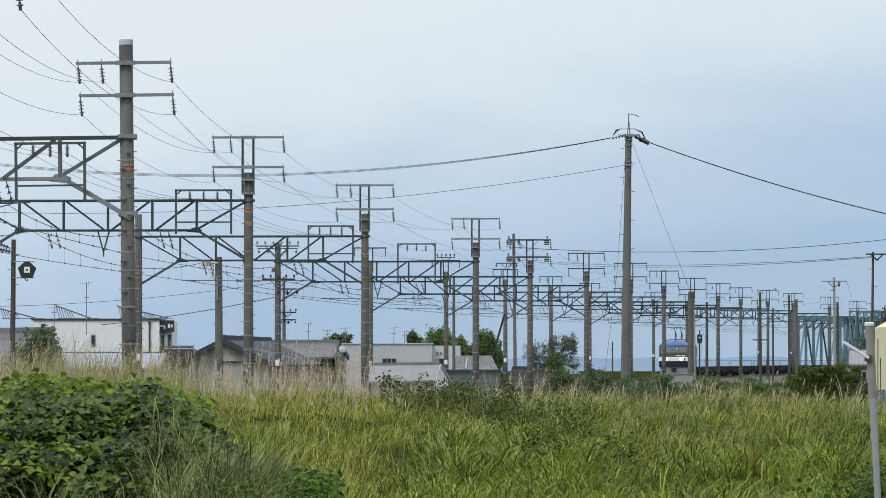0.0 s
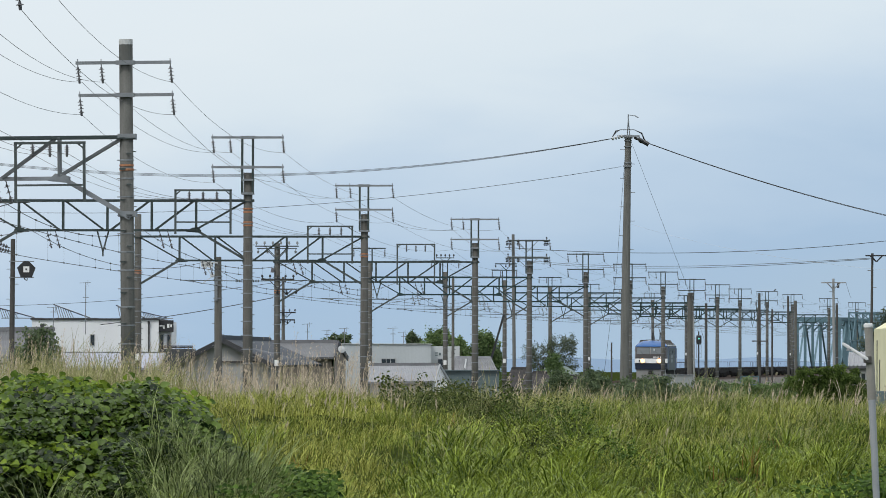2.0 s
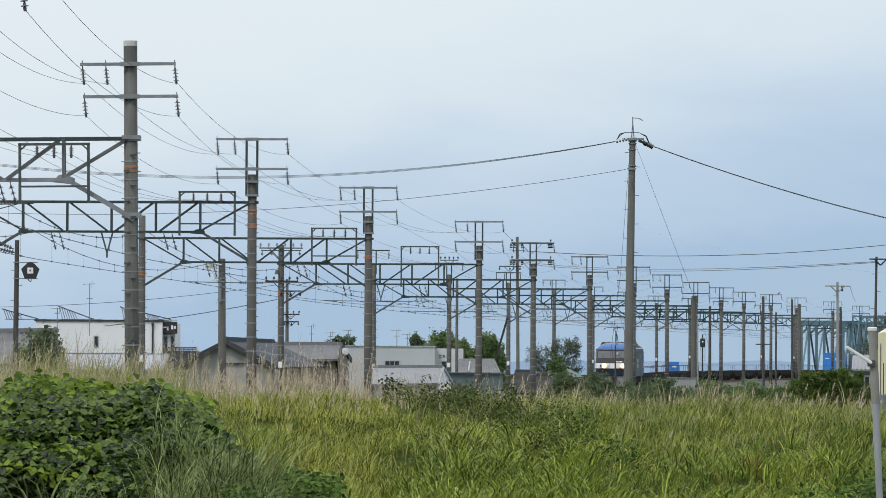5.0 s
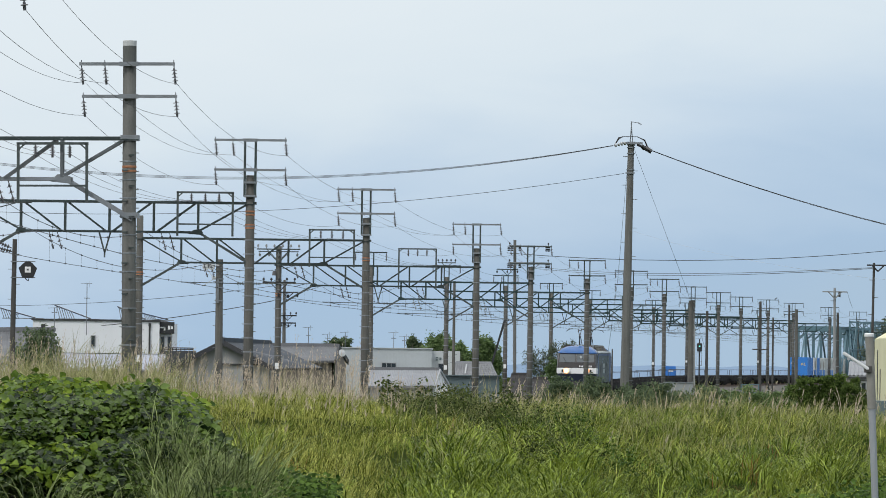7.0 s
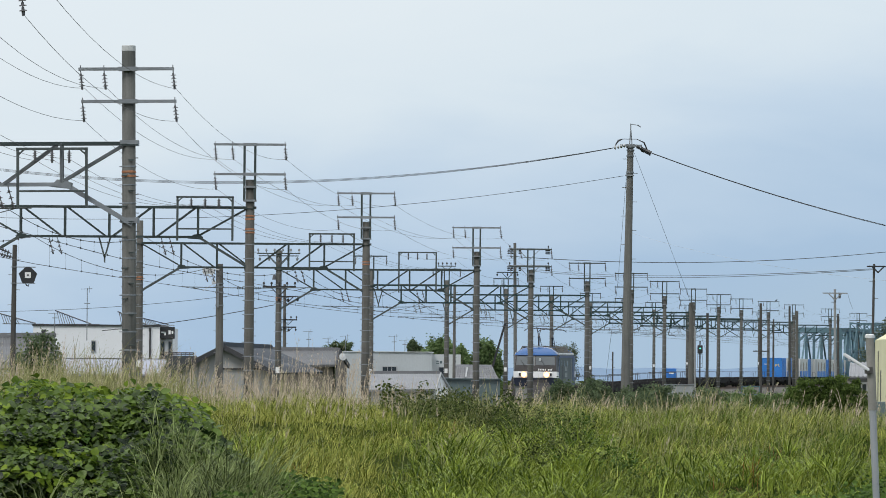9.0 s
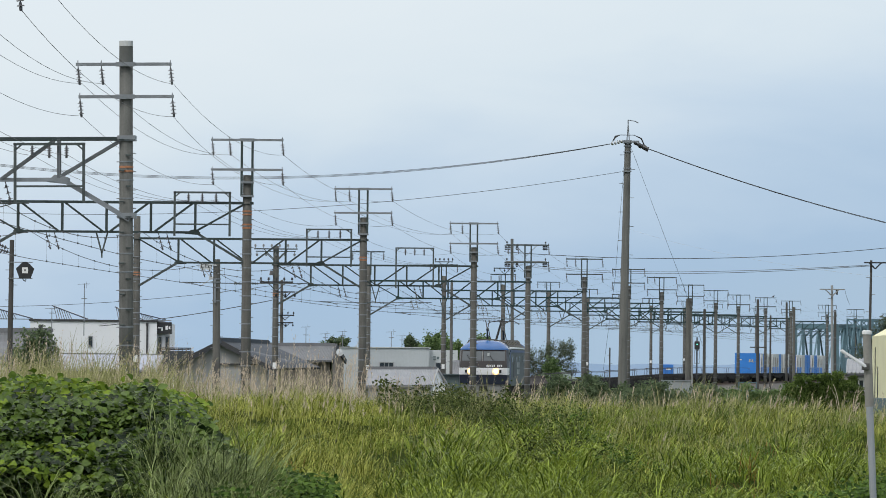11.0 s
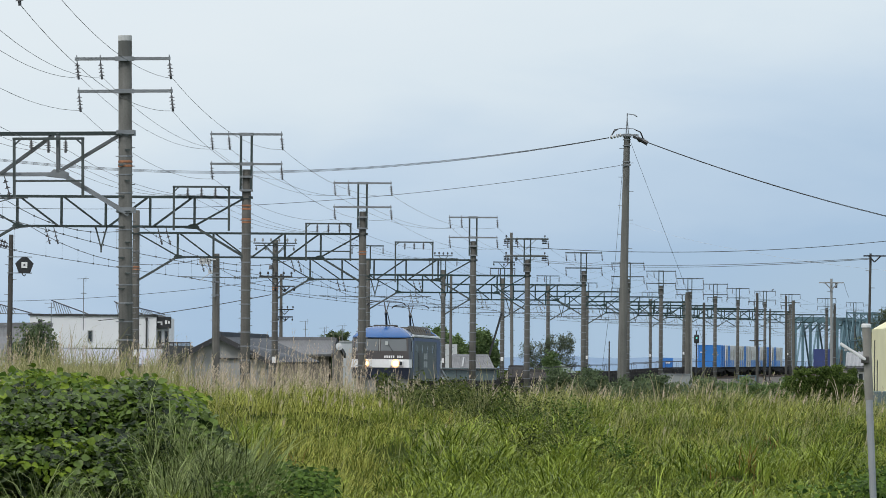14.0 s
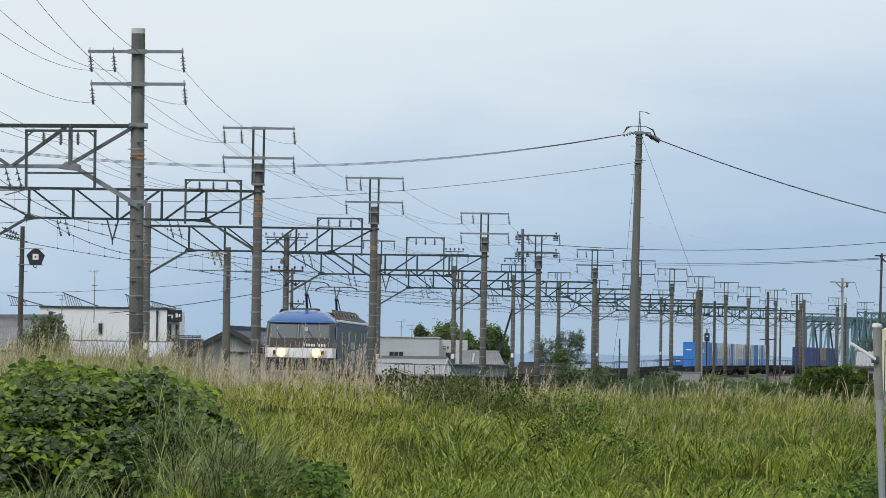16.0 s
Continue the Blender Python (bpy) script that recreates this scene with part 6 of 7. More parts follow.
def trifoliate(name, centre, size, bias, mat, parent):
    """Leaves in threes: one ahead and one to either side of each stalk's end."""
    n = len(centre)
    nrm = np.asarray(bias) + rng.normal(0, 0.42, (n, 3))
    nrm /= np.linalg.norm(nrm, axis=1, keepdims=True)
    a = rng.normal(0, 1, (n, 3)) + np.array([0, -0.9, -0.5])
    a -= nrm * (a * nrm).sum(1, keepdims=True)
    a /= np.linalg.norm(a, axis=1, keepdims=True)
    b = np.cross(a, nrm)
    V, T = [], []
    for j, ang in enumerate((0.0, 1.45, -1.45)):
        c, s_ = np.cos(ang + rng.normal(0, 0.15, (n, 1))), np.sin(ang + rng.normal(0, 0.15, (n, 1)))
        ax, bx = a * c + b * s_, b * c - a * s_
        up = nrm + rng.normal(0, 0.22, (n, 3))
        root_ = centre + ax * 0.04 + (a * 0.06 if j == 0 else 0)
        sz = (size * rng.uniform(0.85, 1.1, n))[:, None, None]
        V.append((root_[:, None] + (LEAF[None, :, 0:1] * bx[:, None] + LEAF[None, :, 1:2] * ax[:, None] + LEAF[None, :, 2:3] * up[:, None]) * sz).reshape(-1, 3))
        T.append(((np.arange(n) * len(LEAF))[:, None, None] + LEAF_TRI[None] + j * n * len(LEAF)).reshape(-1, 3))
    return fast_mesh(name, np.concatenate(V), np.concatenate(T), mat, parent, True)


vine = thing("vine_heap", Matrix(), "dark green broad-leaved vine heaped over the levee", "vine")
n = 6800
vx, vu = rng.uniform(-8.4, -3.1, n), rng.uniform(0.0, 1, n) ** 0.85
vc, bulge = heap(vx, vu)
tier = np.array([noise.noise((float(p[0]) * 1.6, float(p[2]) * 5.5, 41.0)) for p in vc])
keep_ = (bulge + 0.7 * tier > rng.uniform(-0.45, 0.3, n)) & (vc[:, 2] > -0.35)
vc = vc[keep_] + np.stack([0 * vc[keep_, 0], rng.exponential(0.10, keep_.sum()) - 0.35 * tier[keep_], rng.normal(0, 0.04, keep_.sum())], 1)
rest = trifoliate("leaf_mass", vc, rng.uniform(0.08, 0.155, len(vc)), (0.05, -0.5, 1.0), VINE_REST, vine)
tagged(rest, kind="stuff")
ic, _ = heap(rng.uniform(-8.4, -3.3, 1900), rng.uniform(0, 0.97, 1900))
ic += np.array([0, 1.3, -0.15])
inner = trifoliate("inner_leaf_mass", ic, rng.uniform(0.13, 0.2, len(ic)), (0.05, -0.4, 1.0), VINE_REST, vine)
tagged(inner, kind="stuff")
tx = rng.uniform(-8.2, -3.9, 280)
tc, _ = heap(tx, np.clip(1 - rng.exponential(0.035, 280), 0.8, 1.0))
tc[:, 1] += rng.uniform(-0.2, 1.6, 280)
tc[:, 2] += rng.uniform(0.0, 0.09, 280)
top_leaves = trifoliate("young_leaf_mass", tc, rng.uniform(0.07, 0.14, len(tc)), (0.05, -0.35, 1.0), BRIGHT_VINE, vine)
tagged(top_leaves, kind="stuff")
bc, bb = heap(rng.uniform(-8.2, -3.6, 170), rng.uniform(0.1, 0.95, 170))
bc = bc[np.array([noise.noise((float(p[0]) * 0.8, float(p[2]) * 1.2, 21.0)) for p in bc]) > 0.1] + np.array([0, -0.12, 0.05])
bright = trifoliate("pale_leaf_mass", bc, rng.uniform(0.10, 0.17, len(bc)), (0.05, -0.4, 1.0), BRIGHT_VINE, vine)
tagged(bright, kind="stuff")
leaf_mesh = bpy.data.meshes.new("leaf")
leaf_mesh.from_pydata([tuple(v) for v in LEAF], [], [tuple(int(i) for i in t) for t in LEAF_TRI])
leaf_mesh.materials.append(VINE_LEAF)
leaf_mesh.polygons.foreach_set("use_smooth", [True] * len(LEAF_TRI))
for k in range(300):
    ob = new("leaf", leaf_mesh)
    ob.parent = vine
    s = float(rng.uniform(0.09, 0.15))
    ob.matrix_basis = Matrix.LocRotScale(Vector(vc[k]) + Vector((0, -0.06, 0.06)), Euler((radians(rng.normal(16, 16)), radians(rng.normal(0, 16)), radians(rng.normal(180, 80)))), (s, s, s))
grass("tall_blades", 75, 6, 0.12, 93.2, 95.2, (0.8, 1.3), (0.010, 0.018), PALE_BLADE, "long arching grass blades growing through the vine", lambda x, y: np.clip(0.4 + 2.2 * patch(x, y, 0.8, 31.0) + 0.5 * np.exp(-((x / y + 0.052) / 0.008) ** 2), 0, 1), (0.5, 1.3), -0.072, -0.042)
grass("tall_blades", 420, 8, 0.16, 94.2, 97.5, (1.0, 1.75), (0.010, 0.019), PALE_BLADE, "long arching grass blades at the edge of the vine", lambda x, y: np.clip(0.75 + 1.2 * patch(x, y, 0.7, 33.0), 0.1, 1), (0.4, 1.3), -0.045, -0.029)
tufts, per = 60, 9
bx, bu = rng.uniform(-4.55, -3.2, tufts), rng.uniform(0.1, 0.75, tufts)
bf, _ = heap(bx, bu)
bf = np.repeat(bf, per, 0) + rng.normal(0, 0.09, (tufts * per, 3)) + np.array([0, -0.25, -0.15])
k = len(bf)
bv, bt = blades(bf, rng.uniform(0.5, 1.0, k), rng.uniform(0.010, 0.018, k), rng.uniform(-np.pi, np.pi, k), rng.uniform(0.0, 0.16, k), rng.uniform(0.3, 1.3, k))
tagged(fast_mesh("tall_blades", bv, bt, PALE_BLADE), "pale arching grass blades over the vine's flank", "grass", kind="stuff")
gx, gy = scatter(1300, 93.8, 98.5, -0.036, -0.0165)
ok = patch(gx, gy, 0.9, 14.0) > 0.06 * (gy - 93) + 14 * (gx / gy + 0.026) - 0.3 + rng.normal(0, 0.12, len(gx))
gx, gy = gx[ok], gy[ok]
cover = trifoliate("vine_cover", np.stack([gx, gy, heights(gx, gy) + 0.2 + 0.5 * rng.uniform(0, 1, len(gx))], 1), rng.uniform(0.05, 0.1, len(gx)), (0, -0.55, 1.0), GREEN_WEED, None)
tagged(cover, "dark leafy vine creeping low through the grass", "vine", kind="stuff")
rx_, ry_ = scatter(1300, 94, 99, 0.055, 0.078)
ok = patch(rx_, ry_, 0.9, 15.0) > 0.5 - 36 * (rx_ / ry_ - 0.055) + rng.normal(0, 0.15, len(rx_))
rx_, ry_ = rx_[ok], ry_[ok]
cover = trifoliate("vine_cover", np.stack([rx_, ry_, heights(rx_, ry_) + 0.2 + 0.5 * rng.uniform(0, 1, len(rx_))], 1), rng.uniform(0.05, 0.09, len(rx_)), (0, -0.55, 1.0), GREEN_WEED, None)
tagged(cover, "dark leafy weeds low on the slope", "weeds", kind="stuff")


def thicket(name, label, n, x0, x1, y0, y1, tall, size, mat, category="weeds", seed=1.0):
    """A mass of small-leaved weeds of uneven height."""
    x, y = rng.uniform(x0, x1, n), rng.uniform(y0, y1, n)
    edge = np.clip(np.minimum(x - x0, x1 - x) / (0.3 * (x1 - x0)), 0.1, 1) ** 0.6
    h = tall * edge * (0.65 + 0.9 * patch(x, y, 1.1, seed))
    ok = patch(x, y, 0.9, seed + 3) + rng.normal(0, 0.1, n) > -0.08
    z = heights(x, y) + np.clip(h, 0.1, None) * rng.uniform(0, 1, n) ** 0.6
    c = np.stack([x, y, z], 1)[ok]
    return tagged(leaf_mass(name, c, rng.uniform(0.6, 1.2, len(c)) * size, (0, -0.6, 0.7), SMALL, SMALL_TRI, mat), label, category, kind="stuff")


def weed_plants(name, label, n, x0, x1, y0, y1, slant, tall, mat):
    """Upright weeds, each a stalk with whorls of leaves; the belt slants across the slope."""
    u = rng.uniform(0, 1, n)
    y = y1 + (y0 - y1) * np.clip(u + rng.normal(0, 0.16, n), 0, 1)
    x = x0 + (x1 - x0) * np.clip(u * slant + rng.uniform(0, 1 - slant, n) + rng.normal(0, 0.04, n), 0, 1)
    h = tall * np.clip(0.75 + 0.7 * patch(x, y, 1.3, 3.3) + rng.normal(0, 0.18, n), 0.3, 1.25)
    per = 30
    i = np.repeat(np.arange(n), per)
    k = len(i)
    up = rng.uniform(0.15, 1.0, k)
    ang = rng.uniform(-np.pi, np.pi, k)
    reach = (0.05 + 0.09 * (1 - up)) * rng.uniform(0.5, 1.3, k)
    z = heights(x, y)
    c = np.stack([x[i] + np.cos(ang) * reach + 0.06 * up * np.sin(3.0 * i), y[i] + np.sin(ang) * reach, z[i] + h[i] * up], 1)
    return tagged(leaf_mass(name, c, rng.uniform(0.042, 0.075, k), (0, -0.4, 0.9), SMALL, SMALL_TRI, mat), label, "weeds", kind="stuff")


weed_plants("weed_thicket", "dark leafy weeds in the grass near the crest", 210, -1.25, 1.3, 118, 128, 0.35, 0.56, WEED)
weed_plants("weed_thicket", "dark leafy weeds low in the grass of the slope", 150, 1.2, 3.7, 106, 118, 0.45, 0.5, GREEN_WEED)
weed_plants("weed_thicket", "dark leafy weeds running down the slope", 240, 0.0, 2.9, 107, 120, 0.6, 0.66, WEED)
thicket("weed_thicket", "yellow-green leafy weeds by the vine", 1500, -6.9, -6.1, 93.8, 94.8, 0.42, 0.06, TREE_BRIGHT)
for tx, ty, tz in ((-0.44, 125.2, 0.72), (-0.9, 125.4, 0.62), (-1.2, 125.0, 0.72)):
    m = 60
    c = np.stack([tx + rng.normal(0, 0.07, m), ty + rng.normal(0, 0.07, m), ground_z(tx, ty) + tz * rng.uniform(0.0, 1, m)], 1)
    ob = leaf_mass("tall_weed", c, rng.uniform(0.06, 0.12, m), (0, -0.6, 0.7), SMALL, SMALL_TRI, WEED)
    tagged(ob, "tall dark weed standing above the grass", "weeds", "tall weeds", kind="stuff")


def tree(name, foot, height, lobes, n, size, mat, label, trunk=0.16, limbs=6, loose=0.24):
    """A tapered trunk with limbs, and a crown of many leaves gathered in uneven clumps (lobes: x, z, rx, rz, in parts of the height)."""
    root = thing(name, Matrix.Translation(foot), label, "tree", "trees beyond the railway")
    bm = bmesh.new()
    pts = [Vector((0.1 * math.sin(k * 1.3), 0, height * 0.75 * k / 5 - 0.5)) for k in range(6)]
    for k in range(5):
        rod(bm, pts[k], pts[k + 1], trunk * (1 - k / 6), trunk * (1 - (k + 1) / 6), 8)
    for k in range(limbs):
        lx, lz, rx, rz = lobes[k % len(lobes)]
        a = pts[2 + k % 3]
        tip = Vector((lx * height + rng.normal(0, 0.3 * rx * height), rng.normal(0, 0.15 * height), lz * height))
        rod(bm, a, a.lerp(tip, 0.55) + Vector((0, 0, 0.03 * height)), trunk * 0.45, trunk * 0.25, 6)
        rod(bm, a.lerp(tip, 0.55) + Vector((0, 0, 0.03 * height)), tip, trunk * 0.25, trunk * 0.06, 5)
    part("trunk", bm, BARK, root)
    per = n // len(lobes)
    cs = []
    for lx, lz, rx, rz in lobes:
        clumps = 34
        u = rng.normal(0, 1, (clumps, 3))
        u /= np.linalg.norm(u, axis=1, keepdims=True)
        cc = np.array([lx, 0, lz]) + u * np.array([rx, rx, rz]) * rng.uniform(0.5, 1.3, (clumps, 1))
        pick = rng.integers(0, clumps, per)
        cs.append(cc[pick] + rng.normal(0, 1, (per, 3)) * np.array([rx, rx, rz]) * loose)
    c = np.concatenate(cs) * height
    crown = leaf_mass("crown", c, rng.uniform(0.6, 1.3, len(c)) * size, (0, -0.4, 0.7), SMALL, SMALL_TRI, mat, root)
    tagged(crown, kind="stuff")
    return root


def tree_at(u0, u1, v0, y, mat, label, lobes, n=13000, name="tree", size=None, ground=-1.0, loose=0.17):
    """A tree whose crown spans bearings u0 to u1 (metres across at the distance y) and tops at v0."""
    h = v0 - ground
    return tree(name, ((u0 + u1) / 2, y, ground), h, [(1.2 * a * (u1 - u0) / h, b, 1.25 * c * (u1 - u0) / h, d) for a, b, c, d in lobes], n, size or 0.0004 * y, mat, label, 0.03 * h, 6, loose)


ROUND = ((0, 0.72, 0.26, 0.22), (-0.26, 0.6, 0.2, 0.2), (0.26, 0.62, 0.2, 0.2), (0.05, 0.85, 0.2, 0.12), (-0.1, 0.45, 0.3, 0.2), (0.2, 0.42, 0.25, 0.2))
SPIKY = ((0, 0.5, 0.34, 0.14), (-0.1, 0.65, 0.24, 0.12), (0.12, 0.78, 0.16, 0.12), (-0.05, 0.9, 0.1, 0.09))
AIRY = ((-0.3, 0.72, 0.16, 0.13), (0.02, 0.8, 0.18, 0.14), (0.32, 0.85, 0.13, 0.13), (-0.12, 0.55, 0.2, 0.12), (0.22, 0.6, 0.2, 0.14), (0.0, 0.4, 0.35, 0.15))
tree_at(-12.22, -8.18, 5.22, 600, TREE_DARK, "dark rounded tree behind the roofs", ROUND, 22000, loose=0.13)
tree_at(-3.87, -1.22, 5.16, 560, TREE_DARK, "dark spiky conifer behind the factory", SPIKY, 9000)
tree_at(-2.41, 1.41, 5.46, 552, TREE_BRIGHT, "bright green rounded tree behind the factory", ROUND, 20000)
tree_at(0.55, 2.48, 4.58, 545, TREE_BRIGHT, "green tree behind the factory", ROUND, 7500)
tree_at(2.27, 4.7, 5.12, 520, TREE_BRIGHT, "green rounded tree behind the poles", ROUND, 20000)
tree_at(6.82, 10.64, 4.64, 500, TREE_GREY, "airy dark tree with gaps behind the poles", AIRY, 15000, size=0.11, loose=0.2)
tree_at(7.09, 8.88, 3.06, 448, TREE_BRIGHT, "bright green shrubby tree", ROUND, 4200)
tree_at(-26.19, -23.42, 4.49, 380, TREE_DARK, "dense dark green garden tree", ROUND, 6500, size=0.2)
tree_at(28.67, 32.68, 6.54, 420, TREE_GREY, "dark tree behind the yellow house", ROUND, 9000)
tree_at(11.17, 12.31, 1.78, 480, TREE_DARK, "low dark shrub by the line", ROUND, 900)
# shrubs on the near side
LOW = ((-0.35, 0.8, 0.16, 0.14), (-0.1, 0.86, 0.17, 0.12), (0.15, 0.8, 0.17, 0.15), (0.37, 0.85, 0.15, 0.12), (0.0, 0.6, 0.4, 0.2))
tree_at(3.15, 4.6, 1.87, 210, TREE_DARK, "leafy green shrub in front of the line", ROUND, 13000, "shrub", 0.1)
tree_at(5.3, 6.7, 2.0, 250, TREE_DARK, "leafy dark shrub by the tall pole", ROUND, 6000, "shrub", 0.1, loose=0.2)
tree_at(7.3, 8.9, 1.75, 246, TREE_DARK, "leafy dark shrub behind the grass", ROUND, 6000, "shrub", 0.1, loose=0.2)
tree_at(4.32, 5.77, 1.72, 190, TREE_DARK, "low leafy shrub in front of the line", LOW, 9000, "shrub", 0.09)
tree_at(5.45, 8.01, 1.72, 185, TREE_DARK, "low leafy shrub in front of the line", LOW, 12000, "shrub", 0.09)
tree_at(8.05, 10.64, 1.65, 190, TREE_BRIGHT, "low pale green shrub in front of the line", LOW, 11000, "shrub", 0.09)
PADS = tuple((x + 0.03 * math.sin(9 * x + 7 * z), z + 0.025 * math.sin(13 * x), 0.085, 0.045)
             for z, half, count in ((0.42, 0.44, 7), (0.54, 0.42, 7), (0.66, 0.36, 6), (0.77, 0.27, 5), (0.87, 0.15, 3))
             for x in [-half + 2 * half * k / (count - 1) for k in range(count)]) + ((0.0, 0.5, 0.3, 0.2),)
tree_at(8.0, 9.72, 2.22, 145, PINE, "dense dark green pine bush clipped in rounded pads", PADS, 32000, "pine_bush", 0.045, 0.2, 0.17)
tree_at(9.3, 10.25, 2.1, 150, PINE, "smaller dark green pine bush beside the other", PADS, 16000, "pine_bush", 0.045, 0.2, 0.2)


# ---- the freight train ----
LOCO_BLUE = material("locomotive_blue", (0.03, 0.105, 0.29), 0.2, vary=0.15, scale=1.2, bump=0.02)
LOCO_NAVY = material("locomotive_navy", (0.014, 0.022, 0.045), 0.4, vary=0.2, scale=1.2, bump=0.02)
LOCO_SIDE_BLUE = material("locomotive_side_blue", (0.03, 0.06, 0.16), 0.45, vary=0.2, scale=1.2, bump=0.02, gloss=0.3)
LOCO_GREY = material("locomotive_side_grey", (0.085, 0.105, 0.108), 0.55, vary=0.2, scale=0.9, bump=0.03, streak=0.3, gloss=0.25)
LOCO_WHITE = material("locomotive_white_band", (0.78, 0.79, 0.8), 0.4, vary=0.08)
PALE_MARK = material("faded_white_lettering", (0.3, 0.33, 0.33), 0.5, vary=0.2)
LOCO_DARK = material("locomotive_dark_front", (0.035, 0.03, 0.03), 0.35, vary=0.25)
SIDE_GLASS = material("dark_side_glass", (0.045, 0.05, 0.055), 0.2, vary=0.15, bump=0, gloss=0.3)
SCREEN = material("windscreen_glass", (0.13, 0.145, 0.155), 0.12, vary=0.15, scale=0.7, bump=0)
HEADLIGHT = material("headlight_glow", (1.0, 0.85, 0.6), 0.3, vary=0.02, bump=0, emit=(1.0, 0.78, 0.42, 3.5))
# the disc emits light itself, in place of the warm halo round the bulb
REFLECTOR = material("self_glowing_reflector", (0.8, 0.5, 0.3), 0.3, vary=0.02, bump=0, emit=(1.0, 0.5, 0.2, 1.6))
UNDERFRAME = material("dusty_underframe", (0.034, 0.034, 0.035), 0.9, vary=0.5, scale=2, gloss=0.02)
PILOT = material("grey_pilot_steel", (0.22, 0.225, 0.22), 0.6, vary=0.2, scale=2)
ROOF_GEAR = material("roof_equipment_grey", (0.095, 0.086, 0.07), 0.7, vary=0.3)


def loft(bm, rings, closed=True):
    """Skin through rings of the same number of points, with end caps."""
    vs = [[bm.verts.new(p) for p in r] for r in rings]
    for a, b in zip(vs, vs[1:]):
        k = len(a)
        for i in range(k):
            bm.faces.new((a[i], a[(i + 1) % k], b[(i + 1) % k], b[i]))
    bm.faces.new(vs[0][::-1])
    bm.faces.new(vs[-1])
    return bm


def wheelset(root, y, r=0.56):
    for s in (-1, 1):
        bm = bmesh.new()
        rod(bm, (s * 0.53, y, r), (s * 0.66, y, r), r * 0.97, r * 0.95, 18)
        rod(bm, (s * 0.51, y, r), (s * 0.53, y, r), r * 1.04, r * 1.02, 18)
        part("wheel", bm, UNDERFRAME, root)
    bm = bmesh.new()
    rod(bm, (-0.75, y, r), (0.75, y, r), 0.09, seg=8)
    part("axle", bm, UNDERFRAME, root)


def bogie(root, y, base=2.5, r=0.56):
    b = new("bogie")
    b.parent = root
    b.empty_display_size = 0.2
    bm = bmesh.new()
    for s in (-1, 1):
        box(bm, s * 0.95 - 0.09, s * 0.95 + 0.09, y - base / 2 - 0.45, y + base / 2 + 0.45, r - 0.05, r + 0.22, 0.03)
        for q in (-base / 2, base / 2):
            box(bm, s * 0.95 - 0.14, s * 0.95 + 0.14, y + q - 0.22, y + q + 0.22, r - 0.25, r + 0.1, 0.03)
    box(bm, -0.95, 0.95, y - 0.3, y + 0.3, r - 0.02, r + 0.25, 0.03)
    part("bogie_frame", bm, UNDERFRAME, b)
    for q in (-base / 2, base / 2):
        wheelset(b, y + q, r)


def pantograph(root, y):
    p = new("pantograph")
    p.parent = root
    p.empty_display_size = 0.2
    bm = bmesh.new()
    for q in (-0.5, 0.5):
        box(bm, -0.52, 0.52, y + q - 0.04, y + q + 0.04, 3.72, 3.77)
        box(bm, q - 0.04, q + 0.04, y - 0.46, y + 0.46, 3.722, 3.768)
    for sx in (-0.5, 0.5):
        for sy in (-0.5, 0.5):
            rod(bm, (sx, y + sy, 3.5), (sx, y + sy, 3.75), 0.07, 0.05, 8)
    part("base_frame", bm, ROOF_GEAR, p)
    bm = bmesh.new()
    rod(bm, (0.0, y + 0.4, 3.8), (0.08, y - 0.75, 4.34), 0.055, 0.05, 8)
    rod(bm, (0.18, y + 0.3, 3.8), (0.14, y - 0.65, 4.36), 0.025, seg=6)
    part("lower_arm", bm, BLACK_PAINT, p)
    bm = bmesh.new()
    rod(bm, (0.08, y - 0.75, 4.34), (-0.1, y + 0.25, 4.86), 0.035, 0.03, 6)
    rod(bm, (0.08, y - 0.75, 4.34), (0.14, y + 0.25, 4.86), 0.028, 0.025, 6)
    rod(bm, (0.02, y - 0.8, 4.34), (0.16, y - 0.8, 4.34), 0.075, seg=8)
    part("upper_arm", bm, BLACK_PAINT, p)
    for dy in (0.08, 0.42):
        bm = bmesh.new()
        tube(bm, [(-0.95, y + dy, 4.72), (-0.86, y + dy, 4.82), (-0.7, y + dy, 4.88), (-0.5, y + dy, 4.9), (0.5, y + dy, 4.9), (0.7, y + dy, 4.88), (0.86, y + dy, 4.82), (0.95, y + dy, 4.72)], 0.022, 6)
        part("collector_bar", bm, BLACK_PAINT, p)


